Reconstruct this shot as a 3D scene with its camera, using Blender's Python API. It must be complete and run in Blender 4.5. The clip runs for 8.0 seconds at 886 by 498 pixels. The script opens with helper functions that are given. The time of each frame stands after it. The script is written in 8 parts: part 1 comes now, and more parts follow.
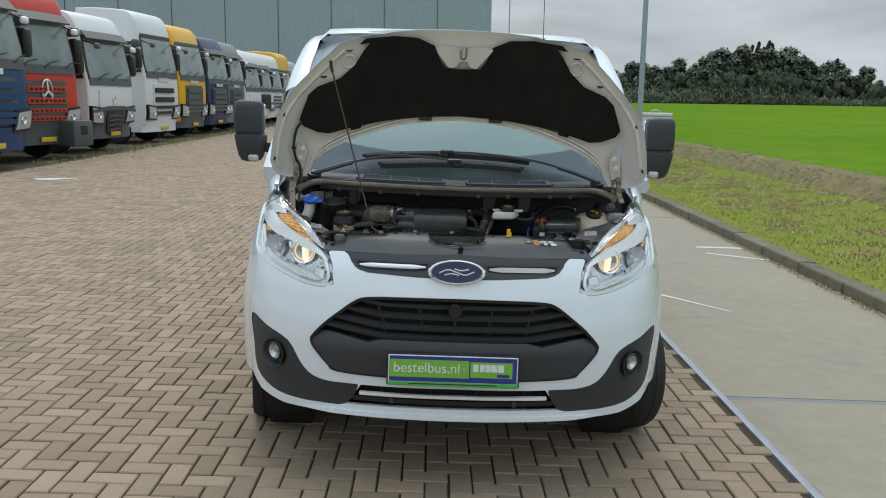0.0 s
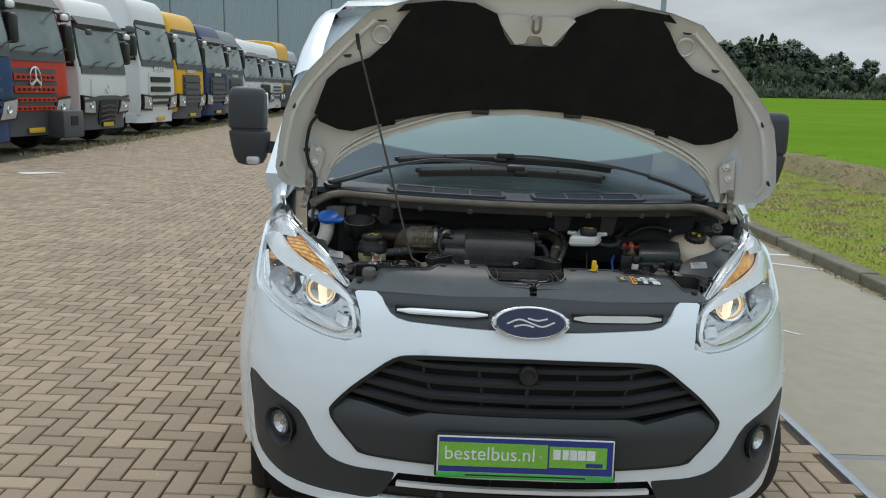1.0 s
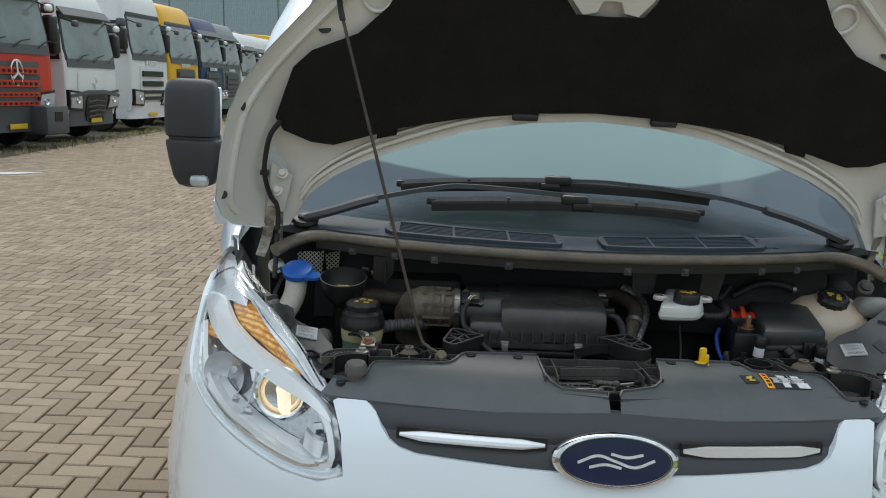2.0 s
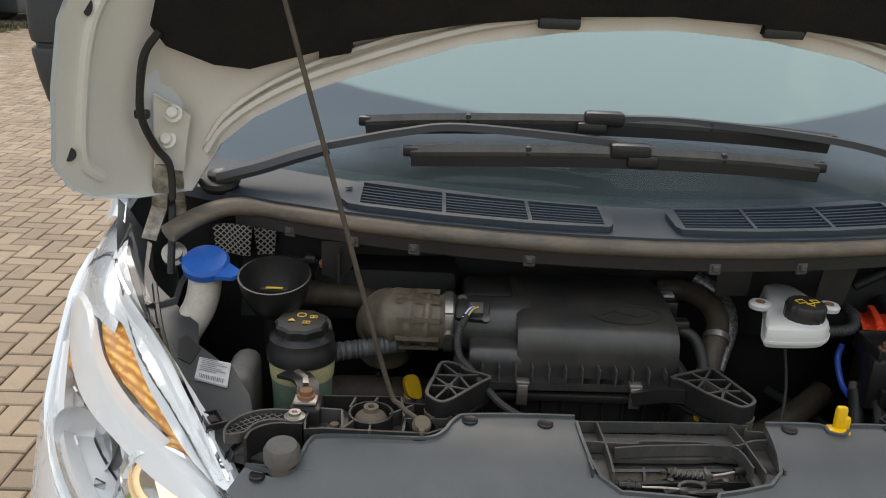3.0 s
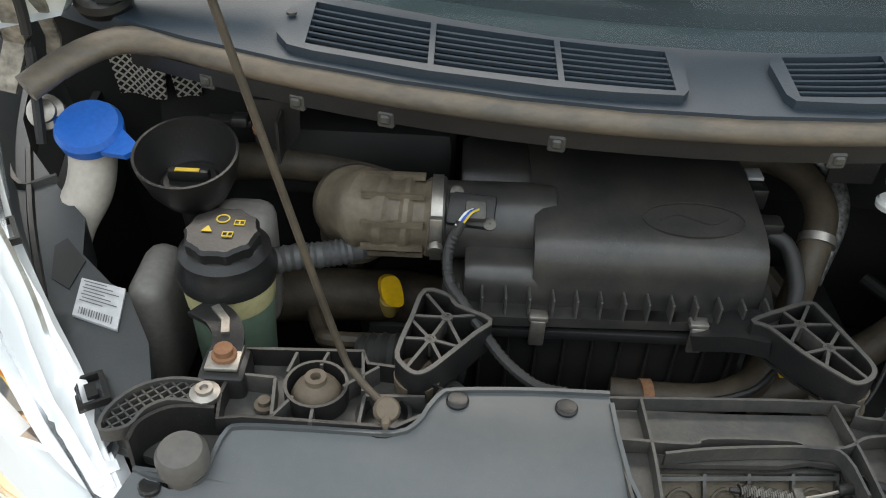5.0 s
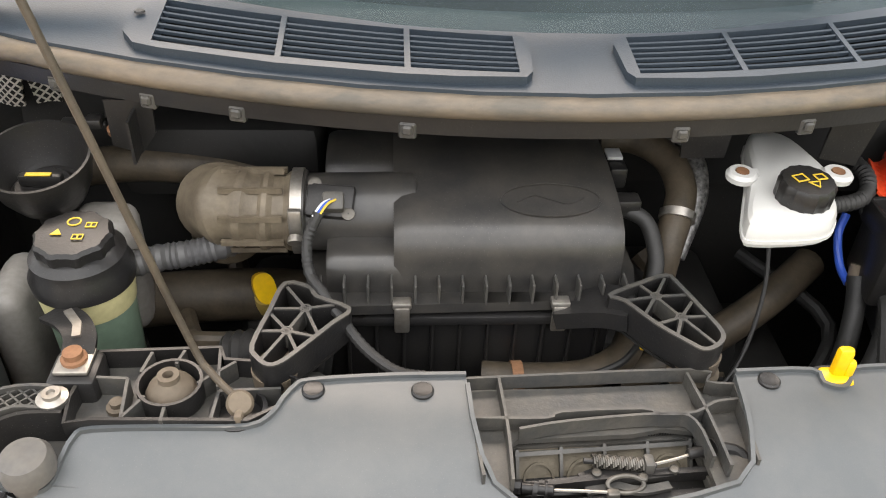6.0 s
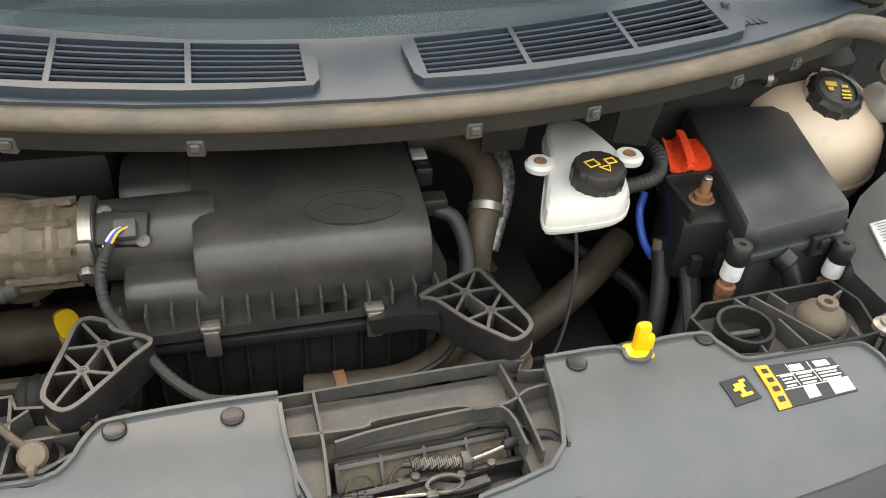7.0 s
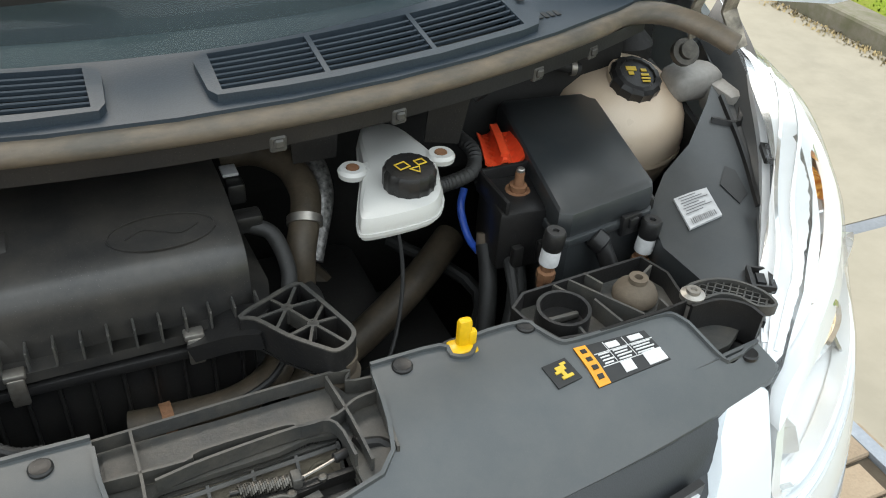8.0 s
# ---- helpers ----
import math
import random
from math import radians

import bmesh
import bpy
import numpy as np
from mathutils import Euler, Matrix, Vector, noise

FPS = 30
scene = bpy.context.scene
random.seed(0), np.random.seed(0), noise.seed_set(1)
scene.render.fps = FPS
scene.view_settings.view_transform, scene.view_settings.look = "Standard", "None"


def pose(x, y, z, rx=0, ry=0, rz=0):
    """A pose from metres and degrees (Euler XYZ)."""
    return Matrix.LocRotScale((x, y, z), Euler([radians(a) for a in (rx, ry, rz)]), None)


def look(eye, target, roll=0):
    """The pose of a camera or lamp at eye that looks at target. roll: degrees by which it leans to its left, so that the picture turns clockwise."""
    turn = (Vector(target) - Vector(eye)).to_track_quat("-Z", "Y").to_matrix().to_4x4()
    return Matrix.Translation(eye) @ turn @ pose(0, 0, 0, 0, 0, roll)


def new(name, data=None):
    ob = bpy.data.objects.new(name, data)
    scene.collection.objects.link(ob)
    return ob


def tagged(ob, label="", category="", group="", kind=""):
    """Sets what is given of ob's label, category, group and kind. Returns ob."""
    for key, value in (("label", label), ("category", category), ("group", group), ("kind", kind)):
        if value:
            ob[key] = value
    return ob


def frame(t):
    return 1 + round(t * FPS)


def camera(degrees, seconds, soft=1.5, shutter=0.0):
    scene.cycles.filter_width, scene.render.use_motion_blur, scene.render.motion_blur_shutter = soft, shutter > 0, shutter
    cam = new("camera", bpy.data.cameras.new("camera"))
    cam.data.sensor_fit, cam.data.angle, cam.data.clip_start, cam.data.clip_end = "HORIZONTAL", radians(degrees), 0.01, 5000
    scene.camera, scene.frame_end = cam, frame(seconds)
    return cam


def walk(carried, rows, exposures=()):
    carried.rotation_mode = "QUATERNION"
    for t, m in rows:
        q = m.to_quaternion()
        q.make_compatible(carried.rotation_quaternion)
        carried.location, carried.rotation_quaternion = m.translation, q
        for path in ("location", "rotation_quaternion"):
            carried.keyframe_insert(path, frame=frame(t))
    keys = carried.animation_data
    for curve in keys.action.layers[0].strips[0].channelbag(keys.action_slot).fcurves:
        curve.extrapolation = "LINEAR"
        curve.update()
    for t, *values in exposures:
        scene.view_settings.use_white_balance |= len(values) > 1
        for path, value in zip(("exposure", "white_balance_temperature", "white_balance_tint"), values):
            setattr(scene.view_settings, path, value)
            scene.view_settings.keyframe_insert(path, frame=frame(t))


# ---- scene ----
from mathutils.geometry import delaunay_2d_cdt

# The van stands on paving that falls 1.2 degrees to the drain edge; the path is given in the van's own axes.
VAN = pose(0, 0, 0, 0, 1.2, 0)
cam = camera(55.1, 8.0, soft=1.05)
PATH = [
    (0, (-0.111, -3.331, 1.678), (-0.084, -1.361, 1.330), 2.1),
    (0.5, (-0.255, -2.849, 1.684), (-0.227, -0.882, 1.323), 2.3),
    (1, (-0.316, -2.380, 1.655), (-0.285, -0.414, 1.288), 2.4),
    (1.5, (-0.349, -1.881, 1.666), (-0.312, 0.083, 1.294), 2.6),
    (1.7, (-0.375, -1.679, 1.642), (-0.339, 0.285, 1.270), 2.6),
    (2.8, (-0.322, -0.759, 1.673), (-0.305, 1.166, 1.132), 2.8),
    (3, (-0.337, -0.65, 1.668), (-0.296, 1.241, 1.018), 2.6),
    (3.5, (-0.351, -0.371, 1.699), (-0.307, 1.407, 0.783), 2.0),
    (4, (-0.344, -0.218, 1.705), (-0.308, 1.41, 0.544), 3.1),
    (4.2, (-0.34, -0.201, 1.707), (-0.32, 1.365, 0.463), 3.2),
    (5.3, (-0.262, -0.194, 1.667), (-0.263, 1.391, 0.447), 2.7),
    (5.5, (-0.243, -0.199, 1.666), (-0.229, 1.388, 0.45), 2.3),
    (6, (-0.199, -0.209, 1.664), (-0.077, 1.381, 0.458), 2.4),
    (6.5, (-0.167, -0.214, 1.669), (0.11, 1.361, 0.467), 3.0),
    (7, (-0.135, -0.204, 1.671), (0.291, 1.337, 0.47), 3.4),
    (7.5, (-0.098, -0.207, 1.676), (0.482, 1.291, 0.483), 3.7),
    (8, (-0.081, -0.214, 1.678), (0.633, 1.231, 0.492), 4.0),
]
walk(cam, [(t, VAN @ look(eye, target, roll)) for t, eye, target, roll in PATH],
     exposures=[(0, -0.32, 6500, 10), (2.0, -0.32, 6500, 10), (3.0, 0.06, 7100, 17), (3.5, 0.18, 6500, 9), (4.0, 0.36, 6600, 14), (5.3, 0.85, 7200, 12), (6.0, 1.52, 7700, 19), (6.5, 1.5, 7700, 19), (7.0, 1.35, 7800, 15), (8.0, 0.67, 7000, 11)])

# ---- light: bright overcast sky, veiled sun behind the van ----
world = bpy.data.worlds.new("overcast")
scene.world = world
world.use_nodes = True
wn, wl = world.node_tree.nodes, world.node_tree.links
wn.clear()
SUN_EL, SUN_AZ = 50, -6
sky = wn.new("ShaderNodeTexSky")
sky.sky_type, sky.sun_disc = "NISHITA", False
sky.sun_elevation, sky.sun_rotation = radians(SUN_EL), radians(SUN_AZ)
sky.air_density, sky.dust_density = 1.5, 4.0
tc = wn.new("ShaderNodeTexCoord")
mp = wn.new("ShaderNodeMapping")
mp.inputs["Scale"].default_value = (1.2, 1.2, 5.0)
cl = wn.new("ShaderNodeTexNoise")
cl.inputs["Scale"].default_value, cl.inputs["Detail"].default_value, cl.inputs["Roughness"].default_value = 2.2, 7.0, 0.55
ramp = wn.new("ShaderNodeValToRGB")
ramp.color_ramp.elements[0].position, ramp.color_ramp.elements[0].color = 0.34, (3.9, 4.6, 5.15, 1)
ramp.color_ramp.elements[1].position, ramp.color_ramp.elements[1].color = 0.66, (7.0, 7.9, 8.6, 1)
blend = wn.new("ShaderNodeMix")
blend.data_type = "RGBA"
blend.inputs["Factor"].default_value = 0.88
bg = wn.new("ShaderNodeBackground")
bg.inputs["Strength"].default_value = 0.111
out = wn.new("ShaderNodeOutputWorld")
wl.new(tc.outputs["Generated"], mp.inputs["Vector"])
wl.new(mp.outputs["Vector"], cl.inputs["Vector"])
wl.new(cl.outputs["Fac"], ramp.inputs["Fac"])
wl.new(sky.outputs["Color"], blend.inputs["A"])
lift = wn.new("ShaderNodeSeparateXYZ")
wl.new(tc.outputs["Generated"], lift.inputs["Vector"])
zen = wn.new("ShaderNodeMapRange")  # an overcast sky is brighter overhead than at the horizon
zen.inputs["From Min"].default_value, zen.inputs["From Max"].default_value = 0.08, 1.0
zen.inputs["To Min"].default_value, zen.inputs["To Max"].default_value = 1.0, 2.7
wl.new(lift.outputs["Z"], zen.inputs["Value"])
over = wn.new("ShaderNodeVectorMath")
over.operation = "SCALE"
wl.new(ramp.outputs["Color"], over.inputs["Vector"])
wl.new(zen.outputs["Result"], over.inputs["Scale"])
wl.new(over.outputs["Vector"], blend.inputs["B"])
wl.new(blend.outputs["Result"], bg.inputs["Color"])
wl.new(bg.outputs["Background"], out.inputs["Surface"])
sun = bpy.data.lights.new("sun", "SUN")
sun.energy, sun.angle, sun.color = 1.3, radians(36), (1.0, 0.95, 0.87)
sun_ob = new("sun", sun)
sun_ob.matrix_basis = look((0, 0, 0), (-math.sin(radians(SUN_AZ)) * math.cos(radians(SUN_EL)),
                                       -math.cos(radians(SUN_AZ)) * math.cos(radians(SUN_EL)), -math.sin(radians(SUN_EL))))


# ---- materials ----
def mat(name, col, rough=0.5, metal=0.0, col2=None, scale=8.0, fine=120.0, bump=0.0, coat=0.0, spec=0.5,
        rough_var=0.1, patch=0.5, trans=0.0, grain=0.3, emit=None, emit_power=0.0, dust=None, dust_amount=0.0, stretch=(1, 1, 1), specks=0.0):
    """A surface with broad patches, fine grain, an optional film of dust and fine relief."""
    m = bpy.data.materials.new(name)
    m.use_nodes = True
    n, l = m.node_tree.nodes, m.node_tree.links
    b = n["Principled BSDF"]
    c2 = col2 or tuple(v * 0.72 for v in col)
    co = n.new("ShaderNodeTexCoord")
    mp_ = n.new("ShaderNodeMapping")
    mp_.inputs["Scale"].default_value = stretch
    l.new(co.outputs["Object"], mp_.inputs["Vector"])
    big = n.new("ShaderNodeTexNoise")
    big.inputs["Scale"].default_value, big.inputs["Detail"].default_value = scale, 5.0
    l.new(mp_.outputs["Vector"], big.inputs["Vector"])
    small = n.new("ShaderNodeTexNoise")
    small.inputs["Scale"].default_value, small.inputs["Detail"].default_value = fine, 3.0
    l.new(mp_.outputs["Vector"], small.inputs["Vector"])
    mr = n.new("ShaderNodeMapRange")
    mr.inputs["From Min"].default_value, mr.inputs["From Max"].default_value = 0.35, 0.7
    mr.inputs["To Max"].default_value = patch
    l.new(big.outputs["Fac"], mr.inputs["Value"])
    mix = n.new("ShaderNodeMix")
    mix.data_type = "RGBA"
    mix.inputs["A"].default_value, mix.inputs["B"].default_value = (*col, 1), (*c2, 1)
    l.new(mr.outputs["Result"], mix.inputs["Factor"])
    g = n.new("ShaderNodeMix")
    g.data_type, g.blend_type = "RGBA", "MULTIPLY"
    g.inputs["Factor"].default_value = grain
    gr = n.new("ShaderNodeMapRange")
    gr.inputs["From Min"].default_value, gr.inputs["From Max"].default_value = 0.3, 0.7
    gr.inputs["To Min"].default_value, gr.inputs["To Max"].default_value = 0.6, 1.25
    l.new(small.outputs["Fac"], gr.inputs["Value"])
    l.new(mix.outputs["Result"], g.inputs["A"])
    l.new(gr.outputs["Result"], g.inputs["B"])
    colour = g.outputs["Result"]
    if dust:
        d = n.new("ShaderNodeMix")
        d.data_type = "RGBA"
        d.inputs["B"].default_value = (*dust, 1)
        dn = n.new("ShaderNodeTexNoise")
        dn.inputs["Scale"].default_value, dn.inputs["Detail"].default_value, dn.inputs["Roughness"].default_value = scale * 2.3, 9.0, 0.7
        dr = n.new("ShaderNodeMapRange")
        dr.inputs["From Min"].default_value, dr.inputs["From Max"].default_value = 0.38, 0.72
        dr.inputs["To Max"].default_value = dust_amount
        l.new(mp_.outputs["Vector"], dn.inputs["Vector"])
        l.new(dn.outputs["Fac"], dr.inputs["Value"])
        l.new(dr.outputs["Result"], d.inputs["Factor"])
        l.new(colour, d.inputs["A"])
        colour = d.outputs["Result"]
    if specks:  # loose grains of pale dust
        vo, cut, sm = n.new("ShaderNodeTexVoronoi"), n.new("ShaderNodeMapRange"), n.new("ShaderNodeMix")
        vo.inputs["Scale"].default_value = 300
        l.new(co.outputs["Object"], vo.inputs["Vector"])
        cut.inputs["From Min"].default_value, cut.inputs["From Max"].default_value = 0.15, 0.07
        cut.inputs["To Max"].default_value = specks * 0.55
        l.new(vo.outputs["Distance"], cut.inputs["Value"])
        odd = n.new("ShaderNodeMath")
        odd.operation = "MULTIPLY"
        l.new(cut.outputs["Result"], odd.inputs[0])
        l.new(mr.outputs["Result"], odd.inputs[1])
        sm.data_type = "RGBA"
        sm.inputs["B"].default_value = (0.42, 0.39, 0.34, 1)
        l.new(odd.outputs["Value"], sm.inputs["Factor"])
        l.new(colour, sm.inputs["A"])
        colour = sm.outputs["Result"]
    l.new(colour, b.inputs["Base Color"])
    rr = n.new("ShaderNodeMapRange")
    rr.inputs["To Min"].default_value, rr.inputs["To Max"].default_value = max(0.02, rough - rough_var), min(1, rough + rough_var)
    l.new(big.outputs["Fac"], rr.inputs["Value"])
    l.new(rr.outputs["Result"], b.inputs["Roughness"])
    b.inputs["Metallic"].default_value = metal
    b.inputs["Coat Weight"].default_value = coat
    b.inputs["Coat Roughness"].default_value = 0.05
    b.inputs["Specular IOR Level"].default_value = spec
    b.inputs["Transmission Weight"].default_value = trans
    if bump:
        bp = n.new("ShaderNodeBump")
        bp.inputs["Strength"].default_value, bp.inputs["Distance"].default_value = bump, 0.002
        l.new(small.outputs["Fac"], bp.inputs["Height"])
        l.new(bp.outputs["Normal"], b.inputs["Normal"])
    if emit:
        b.inputs["Emission Color"].default_value, b.inputs["Emission Strength"].default_value = (*emit, 1), emit_power
    return m


def vary(m, amount=0.25, island=False):
    """Let each piece of a repeat differ a little in brightness."""
    n, l = m.node_tree.nodes, m.node_tree.links
    b = n["Principled BSDF"]
    src = b.inputs["Base Color"].links[0].from_socket
    info = n.new("ShaderNodeNewGeometry" if island else "ShaderNodeObjectInfo")
    r = n.new("ShaderNodeMapRange")
    r.inputs["To Min"].default_value, r.inputs["To Max"].default_value = 1 - amount, 1 + amount
    l.new(info.outputs["Random Per Island" if island else "Random"], r.inputs["Value"])
    mx = n.new("ShaderNodeMix")
    mx.data_type, mx.blend_type = "RGBA", "MULTIPLY"
    mx.inputs["Factor"].default_value = 1.0
    l.new(src, mx.inputs["A"])
    l.new(r.outputs["Result"], mx.inputs["B"])
    l.new(mx.outputs["Result"], b.inputs["Base Color"])
    return m


def glass(name, tint, rough=0.02, gloss=0.05, most=0.8):
    m = bpy.data.materials.new(name)
    m.use_nodes = True
    n, l = m.node_tree.nodes, m.node_tree.links
    n.clear()
    o = n.new("ShaderNodeOutputMaterial")
    t, s, fr, mx = n.new("ShaderNodeBsdfTransparent"), n.new("ShaderNodeBsdfGlossy"), n.new("ShaderNodeLayerWeight"), n.new("ShaderNodeMixShader")
    pw, mr = n.new("ShaderNodeMath"), n.new("ShaderNodeMapRange")
    pw.operation, pw.inputs[1].default_value = "POWER", 4.5
    mr.inputs["To Min"].default_value, mr.inputs["To Max"].default_value = gloss, most
    t.inputs["Color"].default_value = (*tint, 1)
    s.inputs["Roughness"].default_value = rough
    fr.inputs["Blend"].default_value = 0.5
    l.new(fr.outputs["Facing"], pw.inputs[0])
    l.new(pw.outputs["Value"], mr.inputs["Value"])
    l.new(mr.outputs["Result"], mx.inputs["Fac"])
    l.new(t.outputs["BSDF"], mx.inputs[1])
    l.new(s.outputs["BSDF"], mx.inputs[2])
    l.new(mx.outputs["Shader"], o.inputs["Surface"])
    return m


PAINT = mat("white_car_paint", (0.735, 0.785, 0.82), 0.22, coat=0.8, col2=(0.72, 0.77, 0.805), scale=2, fine=400, rough_var=0.04, grain=0.02)
HOOD_IN = mat("cream_primer_paint", (0.77, 0.74, 0.685), 0.36, grain=0.06, coat=0.2, col2=(0.69, 0.66, 0.60), scale=3, fine=400, dust=(0.56, 0.51, 0.43), dust_amount=0.16)
PAD = mat("black_felt", (0.012, 0.012, 0.012), 0.95, col2=(0.02, 0.019, 0.016), scale=4, fine=260, bump=0.7, spec=0.15, dust=(0.09, 0.07, 0.045), dust_amount=0.12)
TRIM = mat("dark_grey_moulded_plastic", (0.030, 0.033, 0.036), 0.48, col2=(0.038, 0.041, 0.045), scale=6, fine=600, bump=0.15)
BLACK = mat("black_plastic", (0.013, 0.013, 0.014), 0.33, col2=(0.017, 0.016, 0.015), scale=9, fine=300, bump=0.12, spec=0.38, dust=(0.09, 0.077, 0.058), dust_amount=0.10, specks=0.6)
# near-black: the shade of deep recesses is put into this colour
DEEP = mat("grimy_black_and_shade", (0.007, 0.007, 0.007), 0.7, col2=(0.018, 0.015, 0.012), scale=7, fine=80, bump=0.3, specks=0.5)
COVER = mat("grey_plastic_cover", (0.060, 0.068, 0.072), 0.44, spec=0.6, grain=0.12, col2=(0.072, 0.076, 0.078), scale=5, fine=900, bump=0.03, rough_var=0.04, dust=(0.18, 0.17, 0.155), dust_amount=0.2, specks=0.35)
RIB = mat("dusty_grey_plastic", (0.040, 0.041, 0.041), 0.45, col2=(0.062, 0.060, 0.054), scale=14, fine=200, bump=0.2, dust=(0.20, 0.17, 0.13), dust_amount=0.26, specks=0.8)
BOX = mat("airbox_plastic", (0.021, 0.0208, 0.021), 0.40, coat=0.1, spec=0.55, col2=(0.027, 0.026, 0.025), scale=6, fine=900, bump=0.05, dust=(0.15, 0.13, 0.105), dust_amount=0.27, specks=0.9)
SEAL = mat("dusty_rubber_seal", (0.085, 0.076, 0.063), 0.5, col2=(0.125, 0.106, 0.082), scale=10, fine=160, bump=0.2, dust=(0.32, 0.23, 0.15), dust_amount=0.5, stretch=(0.4, 1, 1), specks=0.6)
ELBOW = mat("dusty_rubber_hose", (0.072, 0.056, 0.039), 0.55, col2=(0.11, 0.086, 0.06), scale=9, fine=150, bump=0.2, dust=(0.28, 0.23, 0.16), dust_amount=0.5)
RUBBER = mat("black_rubber", (0.016, 0.016, 0.016), 0.6, col2=(0.025, 0.024, 0.022), scale=14, fine=200, bump=0.2, specks=0.4)
DUSTRUB = mat("tan_dusty_rubber", (0.13, 0.10, 0.07), 0.75, col2=(0.08, 0.065, 0.05), scale=14, fine=150, bump=0.3)
HOSE = mat("brown_rubber_hose", (0.034, 0.026, 0.017), 0.6, col2=(0.058, 0.043, 0.027), scale=12, fine=160, bump=0.2, dust=(0.16, 0.12, 0.08), dust_amount=0.4, specks=0.6)
GREYHOSE = mat("grey_corrugated_plastic", (0.055, 0.055, 0.058), 0.45, col2=(0.13, 0.125, 0.115), scale=12, fine=200)
COWL = mat("cowl_plastic", (0.030, 0.042, 0.055), 0.45, col2=(0.026, 0.037, 0.049), scale=4, fine=500, bump=0.12, spec=0.3, dust=(0.10, 0.10, 0.10), dust_amount=0.07, specks=0.5)
LAMPW = mat("white_lamp_trim", (0.87, 0.88, 0.89), 0.25, coat=0.5, col2=(0.85, 0.86, 0.87), scale=9, grain=0.02)
CHROME = mat("chrome", (0.86, 0.87, 0.88), 0.08, 1.0, grain=0.03, scale=5, rough_var=0.04)
SATIN = mat("satin_silver_trim", (0.88, 0.89, 0.90), 0.2, 0.25, scale=5, grain=0.04)
SILVERW = mat("bright_lamp_silver", (0.88, 0.89, 0.90), 0.20, 0.15, col2=(0.82, 0.83, 0.84), scale=20, coat=0.4, grain=0.03)
GRIMY = mat("grimy_hinge_steel", (0.42, 0.37, 0.30), 0.5, 0.3, col2=(0.03, 0.027, 0.022), scale=45, fine=200, patch=1.0, bump=0.3)
WORN = mat("worn_dark_steel", (0.13, 0.12, 0.105), 0.45, 0.6, col2=(0.05, 0.046, 0.04), scale=60, fine=250, patch=0.9)
STEEL = mat("dull_steel", (0.42, 0.40, 0.37), 0.42, 0.9, col2=(0.26, 0.21, 0.16), scale=30, fine=200)
RUST = mat("rusty_steel", (0.22, 0.10, 0.05), 0.75, 0.3, col2=(0.36, 0.20, 0.11), scale=40, fine=250, bump=0.4)
BLUECAP = mat("blue_plastic", (0.014, 0.115, 0.46), 0.35, col2=(0.02, 0.14, 0.50), scale=12, fine=200)
TANKW = mat("milky_white_plastic", (0.54, 0.54, 0.525), 0.32, grain=0.05, col2=(0.56, 0.55, 0.51), scale=5, fine=600)
NECK = mat("milky_dusty_plastic", (0.54, 0.49, 0.43), 0.45, col2=(0.42, 0.37, 0.31), scale=12, fine=120)
TANKB = mat("milky_tan_plastic", (0.60, 0.49, 0.375), 0.30, grain=0.06, col2=(0.54, 0.38, 0.25), scale=6, fine=500)
COOLANT = mat("coolant_in_milky_plastic", (0.50, 0.15, 0.06), 0.35, col2=(0.34, 0.10, 0.05), scale=9)
PSBODY = mat("yellowed_milky_plastic", (0.42, 0.38, 0.20), 0.4, col2=(0.34, 0.31, 0.17), scale=12)
PSFLUID = mat("green_fluid_in_plastic", (0.13, 0.19, 0.14), 0.35, col2=(0.10, 0.15, 0.11), scale=12)
YELLOW = mat("yellow_plastic", (0.80, 0.48, 0.01), 0.35, col2=(0.70, 0.40, 0.01), scale=20)
YELPRINT = mat("yellow_print", (0.70, 0.48, 0.05), 0.5, scale=60)
ORANGE = mat("orange_print", (0.85, 0.34, 0.02), 0.45, scale=60)
WHITEPR = mat("white_print", (0.72, 0.72, 0.72), 0.45, scale=40)
# print black; also puts the shade of vents, holes and slots into colour
BLACKPR = mat("black_print_and_shade", (0.012, 0.012, 0.012), 0.4, scale=40)
LABINK = mat("label_ink", (0.10, 0.10, 0.105), 0.5, scale=60)
DUSTY = mat("dust_caked_plastic", (0.085, 0.072, 0.052), 0.8, col2=(0.13, 0.11, 0.08), scale=18, fine=160, bump=0.4, dust=(0.24, 0.20, 0.14), dust_amount=0.4)
FUSEP = mat("slate_black_plastic", (0.026, 0.030, 0.033), 0.36, col2=(0.031, 0.034, 0.036), scale=7, fine=700, bump=0.05, spec=0.55, dust=(0.12, 0.115, 0.105), dust_amount=0.14, specks=0.4)
DULLY = mat("dusty_yellow_plastic", (0.50, 0.36, 0.10), 0.5, col2=(0.36, 0.25, 0.09), scale=30)
MILKY = mat("grey_milky_plastic", (0.27, 0.255, 0.235), 0.45, col2=(0.19, 0.175, 0.155), scale=10, fine=150)
GREYPR = mat("silver_label", (0.42, 0.425, 0.43), 0.4, col2=(0.42, 0.42, 0.43), scale=30)
RED = mat("orange_red_plastic", (0.75, 0.075, 0.025), 0.35, col2=(0.66, 0.06, 0.02), scale=20)
BLUEW = mat("blue_wire", (0.02, 0.08, 0.42), 0.4, scale=20)


